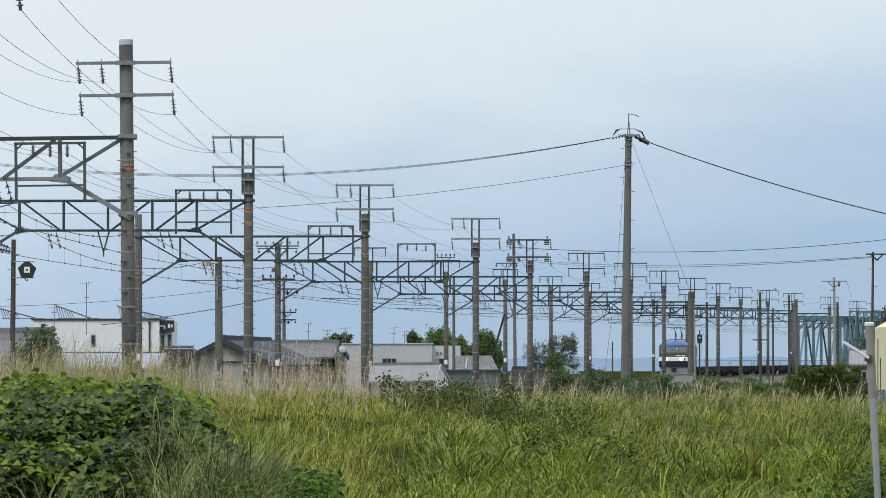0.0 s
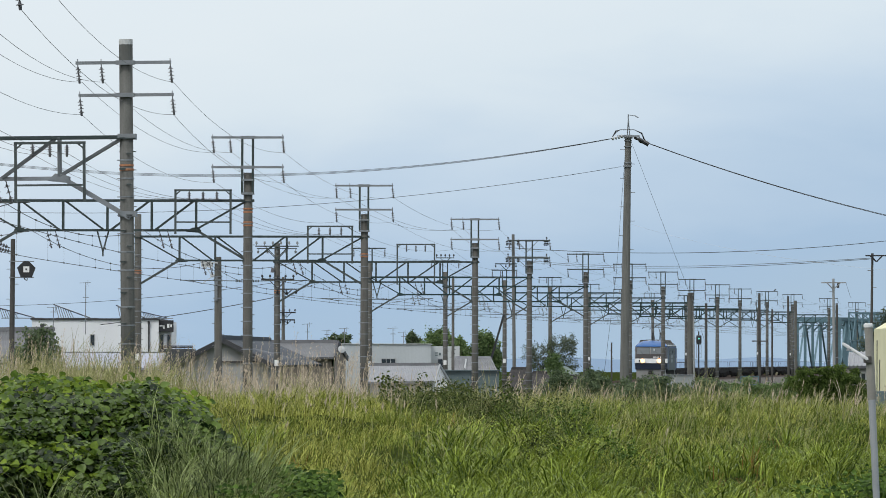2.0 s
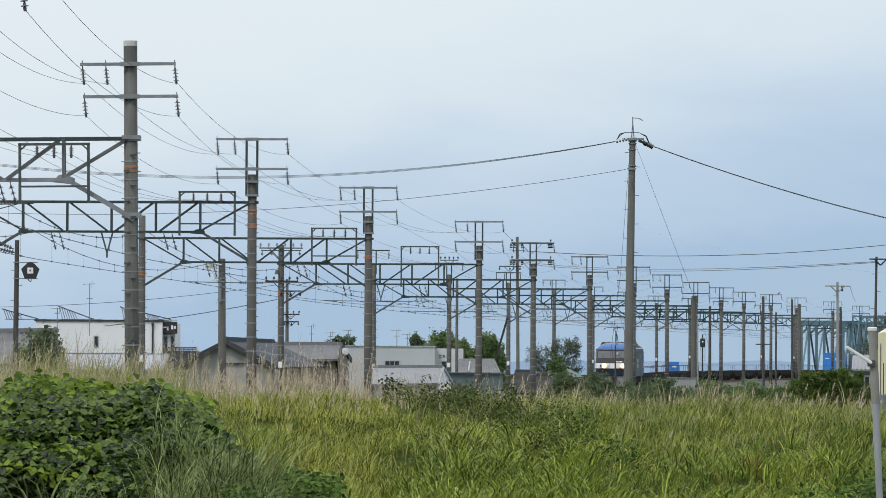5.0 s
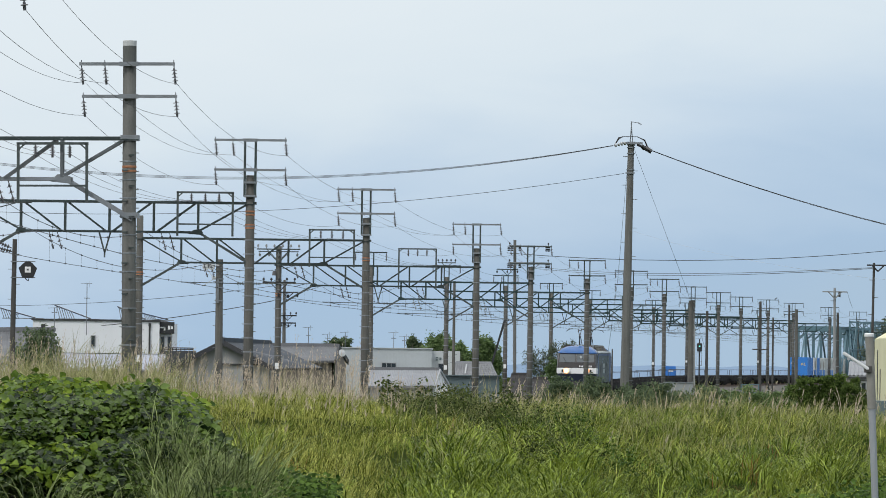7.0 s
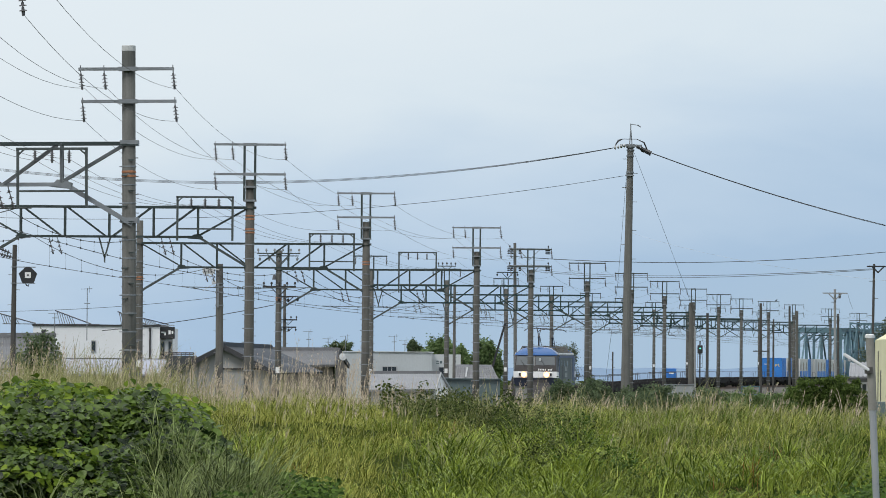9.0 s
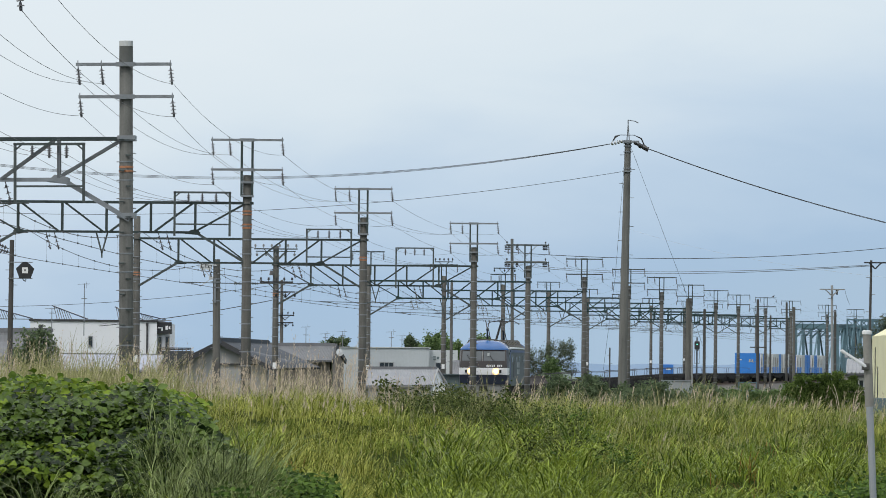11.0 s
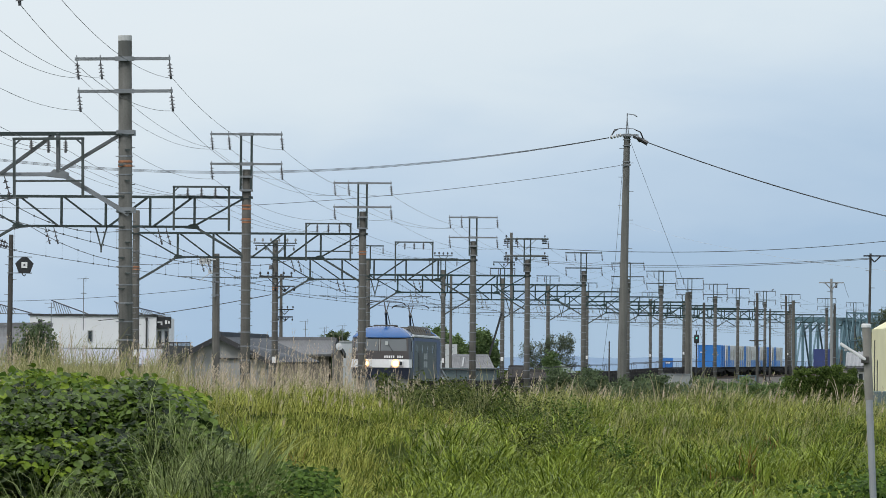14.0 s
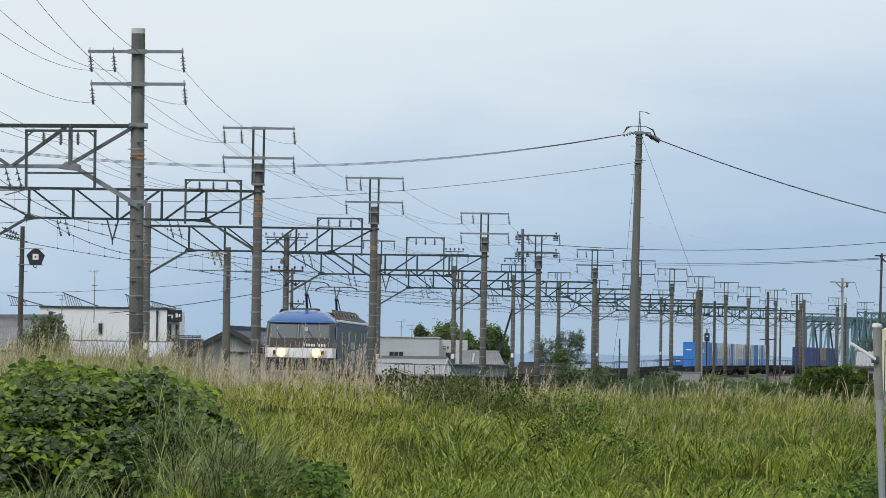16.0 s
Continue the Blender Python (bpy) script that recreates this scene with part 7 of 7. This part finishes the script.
def locomotive():
    """Box-bodied electric locomotive; origin under the leading end at rail height, running towards -y."""
    root = thing("locomotive", Matrix(), "blue and grey electric locomotive with white band and lit headlights", "locomotive")
    L = 18.0
    # body between the cabs
    bm = bmesh.new()
    sec = [(-1.44, 1.05), (1.44, 1.05), (1.45, 1.3), (1.45, 3.1), (1.36, 3.3), (1.2, 3.36), (-1.2, 3.36), (-1.36, 3.3), (-1.45, 3.1), (-1.45, 1.3)]
    loft(bm, [[(x, y, z) for x, z in sec] for y in (1.9, L - 1.9)])
    body = part("body", bm, LOCO_GREY, root, "grey body side")
    # blue roof-edge strip and blue ends on the sides
    for s in (-1, 1):
        bm = bmesh.new()
        box(bm, *sorted((s * 1.448, s * 1.462)), 1.9, L - 1.9, 3.0, 3.14)
        part("edge_strip", bm, LOCO_SIDE_BLUE, body, "dark blue strip")
        bm = bmesh.new()
        box(bm, *sorted((s * 1.3, s * 1.47)), 1.9, L - 1.9, 3.2, 3.3, 0.02)
        part("cant_rail", bm, LOCO_WHITE, body, "pale roof edge")
        bm = bmesh.new()
        box(bm, *sorted((s * 1.448, s * 1.458)), L - 3.4, L - 1.9, 1.1, 3.0)
        part("blue_panel", bm, LOCO_SIDE_BLUE, body)
        bm = bmesh.new()
        box(bm, *sorted((s * 1.448, s * 1.456)), 4.3, 5.8, 1.5, 2.5)
        grille = part("grille", bm, BLACK_PAINT, body, "black grille")
        for k in range(7):
            bm = bmesh.new()
            box(bm, *sorted((s * 1.457, s * 1.475)), 4.4, 5.7, 1.56 + 0.135 * k, 1.61 + 0.135 * k)
            part("louvre", bm, LOCO_GREY, grille)
        for y0, y1, z0, z1 in ((7.4, 8.3, 2.12, 2.42), (7.4, 8.3, 1.72, 2.02), (8.6, 9.3, 2.12, 2.42), (8.6, 9.3, 1.72, 2.02)):
            bm = bmesh.new()
            box(bm, *sorted((s * 1.448, s * 1.456)), y0, y1, z0, z1)
            part("white_mark", bm, PALE_MARK, body, "faded white lettering block")
        for y0 in (3.2, 6.2, 9.2, 12.0):
            bm = bmesh.new()
            box(bm, *sorted((s * 1.448, s * 1.46)), y0, y0 + 0.45, 2.45, 2.8)
            part("side_window", bm, SIDE_GLASS, body)
        bm = bmesh.new()
        box(bm, *sorted((s * 1.448, s * 1.456)), 13.3, 13.9, 1.3, 2.9)
        part("equipment_door", bm, LOCO_DARK, body)
        bm = bmesh.new()
        box(bm, *sorted((s * 1.05, s * 1.3)), 2.2, L - 2.2, 0.55, 1.05, 0.04)
        part("side_skirt", bm, UNDERFRAME, root)
    # cabs at both ends
    for end in (0, 1):
        def at(x, y, z):
            return (x, y, z) if end == 0 else (-x, L - y, z)
        bm = bmesh.new()
        loft(bm, [[at(x, y, z) for x, y, z in ring] for ring in (
            [(-1.36, 0.12, 1.15), (1.36, 0.12, 1.15), (1.43, 0.5, 1.15), (1.43, 1.9, 1.15), (-1.43, 1.9, 1.15), (-1.43, 0.5, 1.15)],
            [(-1.39, 0.06, 1.68), (1.39, 0.06, 1.68), (1.45, 0.45, 1.68), (1.45, 1.9, 1.68), (-1.45, 1.9, 1.68), (-1.45, 0.45, 1.68)])])
        cab = part("cab_lower", bm, LOCO_NAVY, root, "navy cab apron")
        bm = bmesh.new()
        loft(bm, [[at(x, y, z) for x, y, z in ring] for ring in (
            [(-1.40, 0.0, 1.69), (1.40, 0.0, 1.69), (1.46, 0.42, 1.69), (1.46, 1.0, 1.69), (-1.46, 1.0, 1.69), (-1.46, 0.42, 1.69)],
            [(-1.40, 0.0, 2.09), (1.40, 0.0, 2.09), (1.46, 0.42, 2.09), (1.46, 1.0, 2.09), (-1.46, 1.0, 2.09), (-1.46, 0.42, 2.09)])])
        part("white_band", bm, LOCO_WHITE, root, "white band across the nose")
        bm = bmesh.new()
        loft(bm, [[at(x, y, z) for x, y, z in ring] for ring in (
            [(-1.38, 0.06, 2.1), (1.38, 0.06, 2.1), (1.45, 0.42, 2.1), (1.45, 1.9, 2.1), (-1.45, 1.9, 2.1), (-1.45, 0.42, 2.1)],
            [(-1.35, 0.14, 2.45), (1.35, 0.14, 2.45), (1.44, 0.5, 2.45), (1.44, 1.9, 2.45), (-1.44, 1.9, 2.45), (-1.44, 0.5, 2.45)],
            [(-1.3, 0.34, 3.14), (1.3, 0.34, 3.14), (1.42, 0.68, 3.14), (1.42, 1.9, 3.14), (-1.42, 1.9, 3.14), (-1.42, 0.68, 3.14)])])
        mask = part("cab_front", bm, LOCO_DARK, root, "dark cab front")
        # windscreens follow the sloped front
        for x0, x1 in ((-1.26, -0.12), (0.0, 1.26)):
            bm = bmesh.new()
            q = []
            for dy in (-0.02, 0.03):
                q.append([bm.verts.new(at(x, y + dy, z)) for x, y, z in ((x0, 0.155, 2.5), (x1, 0.155, 2.5), (x1 * 0.975, 0.318, 3.07), (x0 * 0.975, 0.318, 3.07))])
            for i in range(4):
                bm.faces.new((q[0][i], q[0][(i + 1) % 4], q[1][(i + 1) % 4], q[1][i]))
            bm.faces.new(q[0][::-1])
            bm.faces.new(q[1])
            part("windscreen", bm, SCREEN, mask)
            bm = bmesh.new()
            bar(bm, at((x0 + x1) / 2, 0.1, 2.42), at((x0 + x1) / 2 - 0.28, 0.2, 2.85), 0.025, 0.02)
            part("wiper", bm, BLACK_PAINT, mask)
        bm = bmesh.new()
        bar(bm, at(-0.06, 0.13, 2.48), at(-0.06, 0.29, 3.08), 0.05, 0.02)
        part("centre_pillar", bm, PILOT, mask, "pale pillar between the windscreens")
        bm = bmesh.new()
        bar(bm, at(0.28, 0.18, 2.78), at(0.28, 0.235, 2.96), 0.13, 0.02)
        part("window_card", bm, PALE_MARK, mask)
        for k in range(9):
            if k == 5:
                continue
            bm = bmesh.new()
            a = at(0.22 + 0.105 * k, 0.045, 2.155)
            box(bm, a[0] - 0.033, a[0] + 0.033, a[1] - 0.012, a[1] + 0.012, 2.155, 2.27)
            part("white_bar", bm, LOCO_WHITE, mask)
        # side window, door and hand rail of the cab
        for s in (-1, 1):
            bm = bmesh.new()
            a, b = at(s * 1.452, 0.85, 0), at(s * 1.464, 1.4, 0)
            box(bm, min(a[0], b[0]), max(a[0], b[0]), min(a[1], b[1]), max(a[1], b[1]), 2.45, 3.0)
            part("cab_window", bm, SIDE_GLASS, root)
            bm = bmesh.new()
            a, b = at(s * 1.452, 1.5, 0), at(s * 1.46, 2.05, 0)
            box(bm, min(a[0], b[0]), max(a[0], b[0]), min(a[1], b[1]), max(a[1], b[1]), 1.15, 3.05)
            part("cab_door", bm, LOCO_SIDE_BLUE, root)
            # lamps in the band
            bm = bmesh.new()
            a = at(s * 0.78, -0.03, 1.89)
            box(bm, a[0] - 0.34, a[0] + 0.34, a[1] - 0.035, a[1] + 0.035, 1.75, 2.03, 0.03)
            lampbox = part("lamp_housing", bm, LOCO_DARK if end else LOCO_WHITE, root)
            bm = bmesh.new()
            c = at(s * 0.74, -0.075, 1.89)
            e = at(s * 0.74, -0.06, 1.89)
            rod(bm, c, e, 0.2, 0.2, 18)
            lamp_ = part("headlight", bm, SCREEN if end else REFLECTOR, lampbox, "" if end else "lit warm headlight")
            bm = bmesh.new()
            rod(bm, at(s * 0.74, -0.095, 1.89), at(s * 0.74, -0.077, 1.89), 0.13, 0.13, 16)
            part("bulb", bm, SCREEN if end else HEADLIGHT, lamp_)
            bm = bmesh.new()
            c = at(s * 1.0, -0.075, 1.89)
            box(bm, c[0] - 0.07, c[0] + 0.07, c[1] - 0.01, c[1] + 0.01, 1.8, 1.98)
            part("tail_lamp", bm, BLACK_PAINT, lampbox)
        # domed cab roof
        bm = bmesh.new()
        rings = []
        for w, yf, yb, z in ((1.41, 0.26, 2.6, 3.13), (1.42, 0.27, 2.6, 3.17), (1.37, 0.36, 2.6, 3.25), (1.27, 0.52, 2.65, 3.36), (1.13, 0.74, 2.7, 3.47),
                             (0.96, 0.98, 2.75, 3.57), (0.76, 1.22, 2.8, 3.64), (0.5, 1.45, 2.85, 3.68), (0.2, 1.7, 2.85, 3.695)):
            r = 0.28 * w
            arc = [(w - r + r * math.sin(q * math.pi / 10), yf + r - r * math.cos(q * math.pi / 10)) for q in range(6)]
            front = [(-x, y) for x, y in arc[::-1]] + arc
            rings.append([at(x, y, z) for x, y in front + [(w, yb), (-w, yb)]])
        loft(bm, rings)
        dome = part("cab_roof", bm, LOCO_BLUE, root, "glossy blue domed cab roof", smooth=True)
        for f in dome.data.polygons:
            f.use_smooth = len(f.vertices) == 4 and f.normal.z > 0.02
        # pilot, coupler, buffer beam
        bm = bmesh.new()
        a, b = at(-1.3, 0.25, 0), at(1.3, 0.65, 0)
        box(bm, min(a[0], b[0]), max(a[0], b[0]), min(a[1], b[1]), max(a[1], b[1]), 0.3, 1.14, 0.04)
        part("pilot", bm, PILOT, root, "grey pilot beam")
        bm = bmesh.new()
        a, b = at(-0.2, -0.35, 0), at(0.2, 0.3, 0)
        box(bm, min(a[0], b[0]), max(a[0], b[0]), min(a[1], b[1]), max(a[1], b[1]), 0.72, 1.05, 0.05)
        part("coupler", bm, UNDERFRAME, root)
        pantograph(root, 2.6 if end == 0 else L - 2.6)
    # roof deck: slatted side shrouds that curve down at the ends, and the equipment between them
    for s in (-1, 1):
        for name, xa, z0, z1 in (("shroud_sill", 1.24, 3.34, 3.44), ("shroud_rail", 1.08, 3.66, 3.74)):
            bm = bmesh.new()
            loft(bm, [[(s * (xa - dx), y, z0 - dz), (s * (xa + 0.04 - dx), y, z0 - dz), (s * (xa + 0.02 - dx), y, z1 - dz), (s * (xa - 0.04 - dx), y, z1 - dz)]
                      for y, dz, dx in ((2.9, 0.0, 0), (12.6, 0.0, 0), (13.8, 0.04 * (z0 > 3.5), 0), (14.7, 0.14 * (z0 > 3.5), 0), (15.3, 0.3 * (z0 > 3.5), 0))])
            part(name, bm, ROOF_GEAR, root)
        for k in range(9):
            bm = bmesh.new()
            y = 3.1 + 1.28 * k
            bar(bm, (s * 1.24, y, 3.42), (s * 1.09, y, 3.68), 0.62, 0.03, (1, 0, 0))
            part("shroud_panel", bm, ROOF_GEAR, root)
    for y0, y1, w, h in ((4.2, 5.6, 0.9, 3.62), (6.2, 8.4, 1.0, 3.66), (9.0, 10.4, 0.8, 3.6), (11.0, 12.8, 1.0, 3.66), (13.2, 14.2, 0.7, 3.58)):
        bm = bmesh.new()
        box(bm, -w, w, y0, y1, 3.36, h, 0.05)
        part("roof_box", bm, ROOF_GEAR, root)
    for y in (2.9, 9.0, 15.1):
        bogie(root, y)
    bm = bmesh.new()
    box(bm, -1.1, 1.1, 5.4, 6.9, 0.5, 1.0, 0.05)
    box(bm, -1.1, 1.1, 11.0, 12.6, 0.5, 1.0, 0.05)
    part("under_boxes", bm, UNDERFRAME, root)
    return root


loco = locomotive()


def flat_wagon():
    """Container flat wagon, 20.2 m; origin under its leading end."""
    root = thing("flat_wagon", Matrix(), "dark steel container flat wagon", "wagon", "container wagons")
    for s in (-1, 1):
        bm = bmesh.new()
        loft(bm, [[(s * 1.22, y, 0.88), (s * 1.3, y, 0.88), (s * 1.3, y, 0.88 - dz), (s * 1.22, y, 0.88 - dz)] for y, dz in ((0.3, 0.18), (3.5, 0.2), (6.0, 0.38), (14.2, 0.38), (16.7, 0.2), (19.9, 0.18))])
        part("side_sill", bm, UNDERFRAME, root)
    bm = bmesh.new()
    box(bm, -0.35, 0.35, 0.0, 20.2, 0.66, 0.86)
    part("centre_sill", bm, UNDERFRAME, root)
    for k in range(11):
        bm = bmesh.new()
        y = 0.35 + 1.93 * k
        box(bm, -1.21, 1.21, y - 0.08, y + 0.08, 0.75, 0.87)
        part("cross_member", bm, UNDERFRAME, root)
        for s in (-1, 1):
            bm = bmesh.new()
            box(bm, *sorted((s * 1.22, s * 1.33)), y - 0.2, y + 0.2, 0.86, 1.06, 0.05)
            part("container_lock", bm, UNDERFRAME, root)
    for y, run in ((0.15, 1.3), (20.05, -1.3)):
        bm = bmesh.new()
        tube(bm, [(-1.22, y + run, 0.82), (-1.22, y + run, 1.62), (-1.22, y, 1.66), (1.22, y, 1.66), (1.22, y + run, 1.62), (1.22, y + run, 0.82)], 0.02, 5)
        part("end_railing", bm, WIRE, root, "thin bent steel hand railing at the wagon end")
    bogie(root, 3.0, 1.9, 0.43)
    bogie(root, 17.2, 1.9, 0.43)
    return root


C_BLUE = material("container_blue", (0.03, 0.2, 0.6), 0.45, vary=0.15, scale=0.8, bump=0.04)
C_NAVY = material("container_navy", (0.03, 0.05, 0.17), 0.5, vary=0.2, scale=0.8, bump=0.04)
C_WHITE = material("container_white", (0.62, 0.63, 0.62), 0.5, vary=0.15, scale=0.8, bump=0.04)
C_GREY = material("container_grey", (0.48, 0.49, 0.49), 0.5, vary=0.15, scale=0.8, bump=0.04)
C_BROWN = material("container_brown", (0.24, 0.2, 0.16), 0.5, vary=0.2, scale=0.8, bump=0.04)
C_GOLD = material("container_gold_mark", (0.6, 0.5, 0.22), 0.5, vary=0.12)


def container(main, lower, label, marks):
    """Twelve-foot container: body, ribbed sides, corner posts; origin at the middle of its leading lower edge."""
    root = thing("container", Matrix(), label, "container", "containers on the train")
    bm = bmesh.new()
    box(bm, -1.2, 1.2, 0.02, 3.66, 0.02 if lower is None else 0.9, 2.48)
    part("shell", bm, main, root)
    if lower is not None:
        bm = bmesh.new()
        box(bm, -1.2, 1.2, 0.02, 3.66, 0.02, 0.9)
        part("lower_shell", bm, lower, root)
    for s in (-1, 1):
        for k in range(6):
            bm = bmesh.new()
            box(bm, *sorted((s * 1.2, s * 1.208)), 0.3 + 0.55 * k, 0.42 + 0.55 * k, 0.1 if lower is None else 0.92, 2.4)
            part("side_rib", bm, main, root)
    for sx in (-1, 1):
        for y in (0.0, 3.58):
            bm = bmesh.new()
            box(bm, *sorted((sx * 1.12, sx * 1.235)), y, y + 0.1, 0.0, 2.5)
            part("corner_post", bm, main, root)
    for z in (0.0, 2.44):
        bm = bmesh.new()
        box(bm, -1.12, 1.12, -0.005, 0.06, z, z + 0.06)
        part("end_rail", bm, main, root)
    if marks == "mark":
        for cx, cz, w, h, lean in ((0.55, 1.72, 0.2, 0.09, 0), (0.45, 1.6, 0.09, 0.3, 0.1), (0.54, 1.58, 0.14, 0.08, 0), (0.8, 1.62, 0.1, 0.3, 0.1), (0.9, 1.46, 0.16, 0.08, 0)):
            bm = bmesh.new()
            bar(bm, (cx - lean / 2, 0.012, cz - h / 2), (cx + lean / 2, 0.012, cz + h / 2), 0.03, w, (1, 0, 0))
            part("gold_mark", bm, C_GOLD, root)
        bm = bmesh.new()
        box(bm, -0.95, -0.4, 0.0, 0.015, 1.68, 1.78)
        part("white_bar", bm, LOCO_WHITE, root)
    if marks == "oval":
        for s in (-1, 1):
            bm = bmesh.new()
            rod(bm, (s * 1.2, 1.85, 1.5), (s * 1.216, 1.85, 1.5), 0.62, seg=18)
            rod(bm, (s * 1.2, 1.85, 1.5), (s * 1.222, 1.85, 1.5), 0.3, seg=18)
            part("oval_mark", bm, C_BROWN, root)
    return root


# empty wagons behind the locomotive, then loaded ones
wagon = flat_wagon()
WAGONS = [(wagon, 18.9)]
for k in range(1, 30):
    WAGONS.append((copy_thing(wagon, Matrix()), 18.9 + 20.6 * k))
KINDS = {
    "blue": container(C_BLUE, None, "bright blue freight container on a flat wagon", "mark"),
    "white": container(C_WHITE, C_BLUE, "white over blue freight container with a round mark", "oval"),
    "grey": container(C_GREY, None, "plain pale grey freight container", ""),
    "navy": container(C_NAVY, None, "navy blue freight container", ""),
    "brown": container(C_BROWN, C_NAVY, "brown over navy freight container", ""),
}
LOADS = []
used = set()
order = ["blue", "blue", "white", "blue", "white", "white", "grey", "white", "white", "white", "blue", "grey", "grey", "white", "white", "white", "blue", "white", "white", "grey"]
slots = [18.9 + 20.6 * k + 0.55 + 3.86 * j for k in range(16, 22) for j in range(5)][3:]
far = [18.9 + 20.6 * k + 0.55 + 3.86 * j for k in (25, 26) for j in range(5)][2:]
plan = [(s, order[i % len(order)]) for i, s in enumerate(slots)] + [(s, ("navy", "navy", "navy", "brown", "brown", "navy")[i % 6]) for i, s in enumerate(far)]
for s, kind in plan:
    ob = KINDS[kind] if kind not in used else copy_thing(KINDS[kind], Matrix())
    used.add(kind)
    LOADS.append((ob, s))

SPEED, START = 20.7, 590.0


def on_line(s, t, up=0.0, length=18.0):
    """The pose of a vehicle whose leading end is s metres behind the train's head, at t seconds."""
    a, b = rail_point(START - SPEED * t + s, 0, up), rail_point(START - SPEED * t + s + length, 0, up)
    return Matrix.Translation(a) @ pose(0, 0, 0, math.degrees(math.asin((b.z - a.z) / (b - a).length)), 0, -math.degrees(math.atan2(b.x - a.x, b.y - a.y)))


def motions():
    times = [0.5 * k for k in range(33)]
    walk(loco, [(t, on_line(0.0, t)) for t in times])
    for ob, s in WAGONS:
        walk(ob, [(t, on_line(s, t, 0.0, 20.2)) for t in times])
    for ob, s in LOADS:
        walk(ob, [(t, on_line(s, t, 0.885, 3.7)) for t in times])


motions()
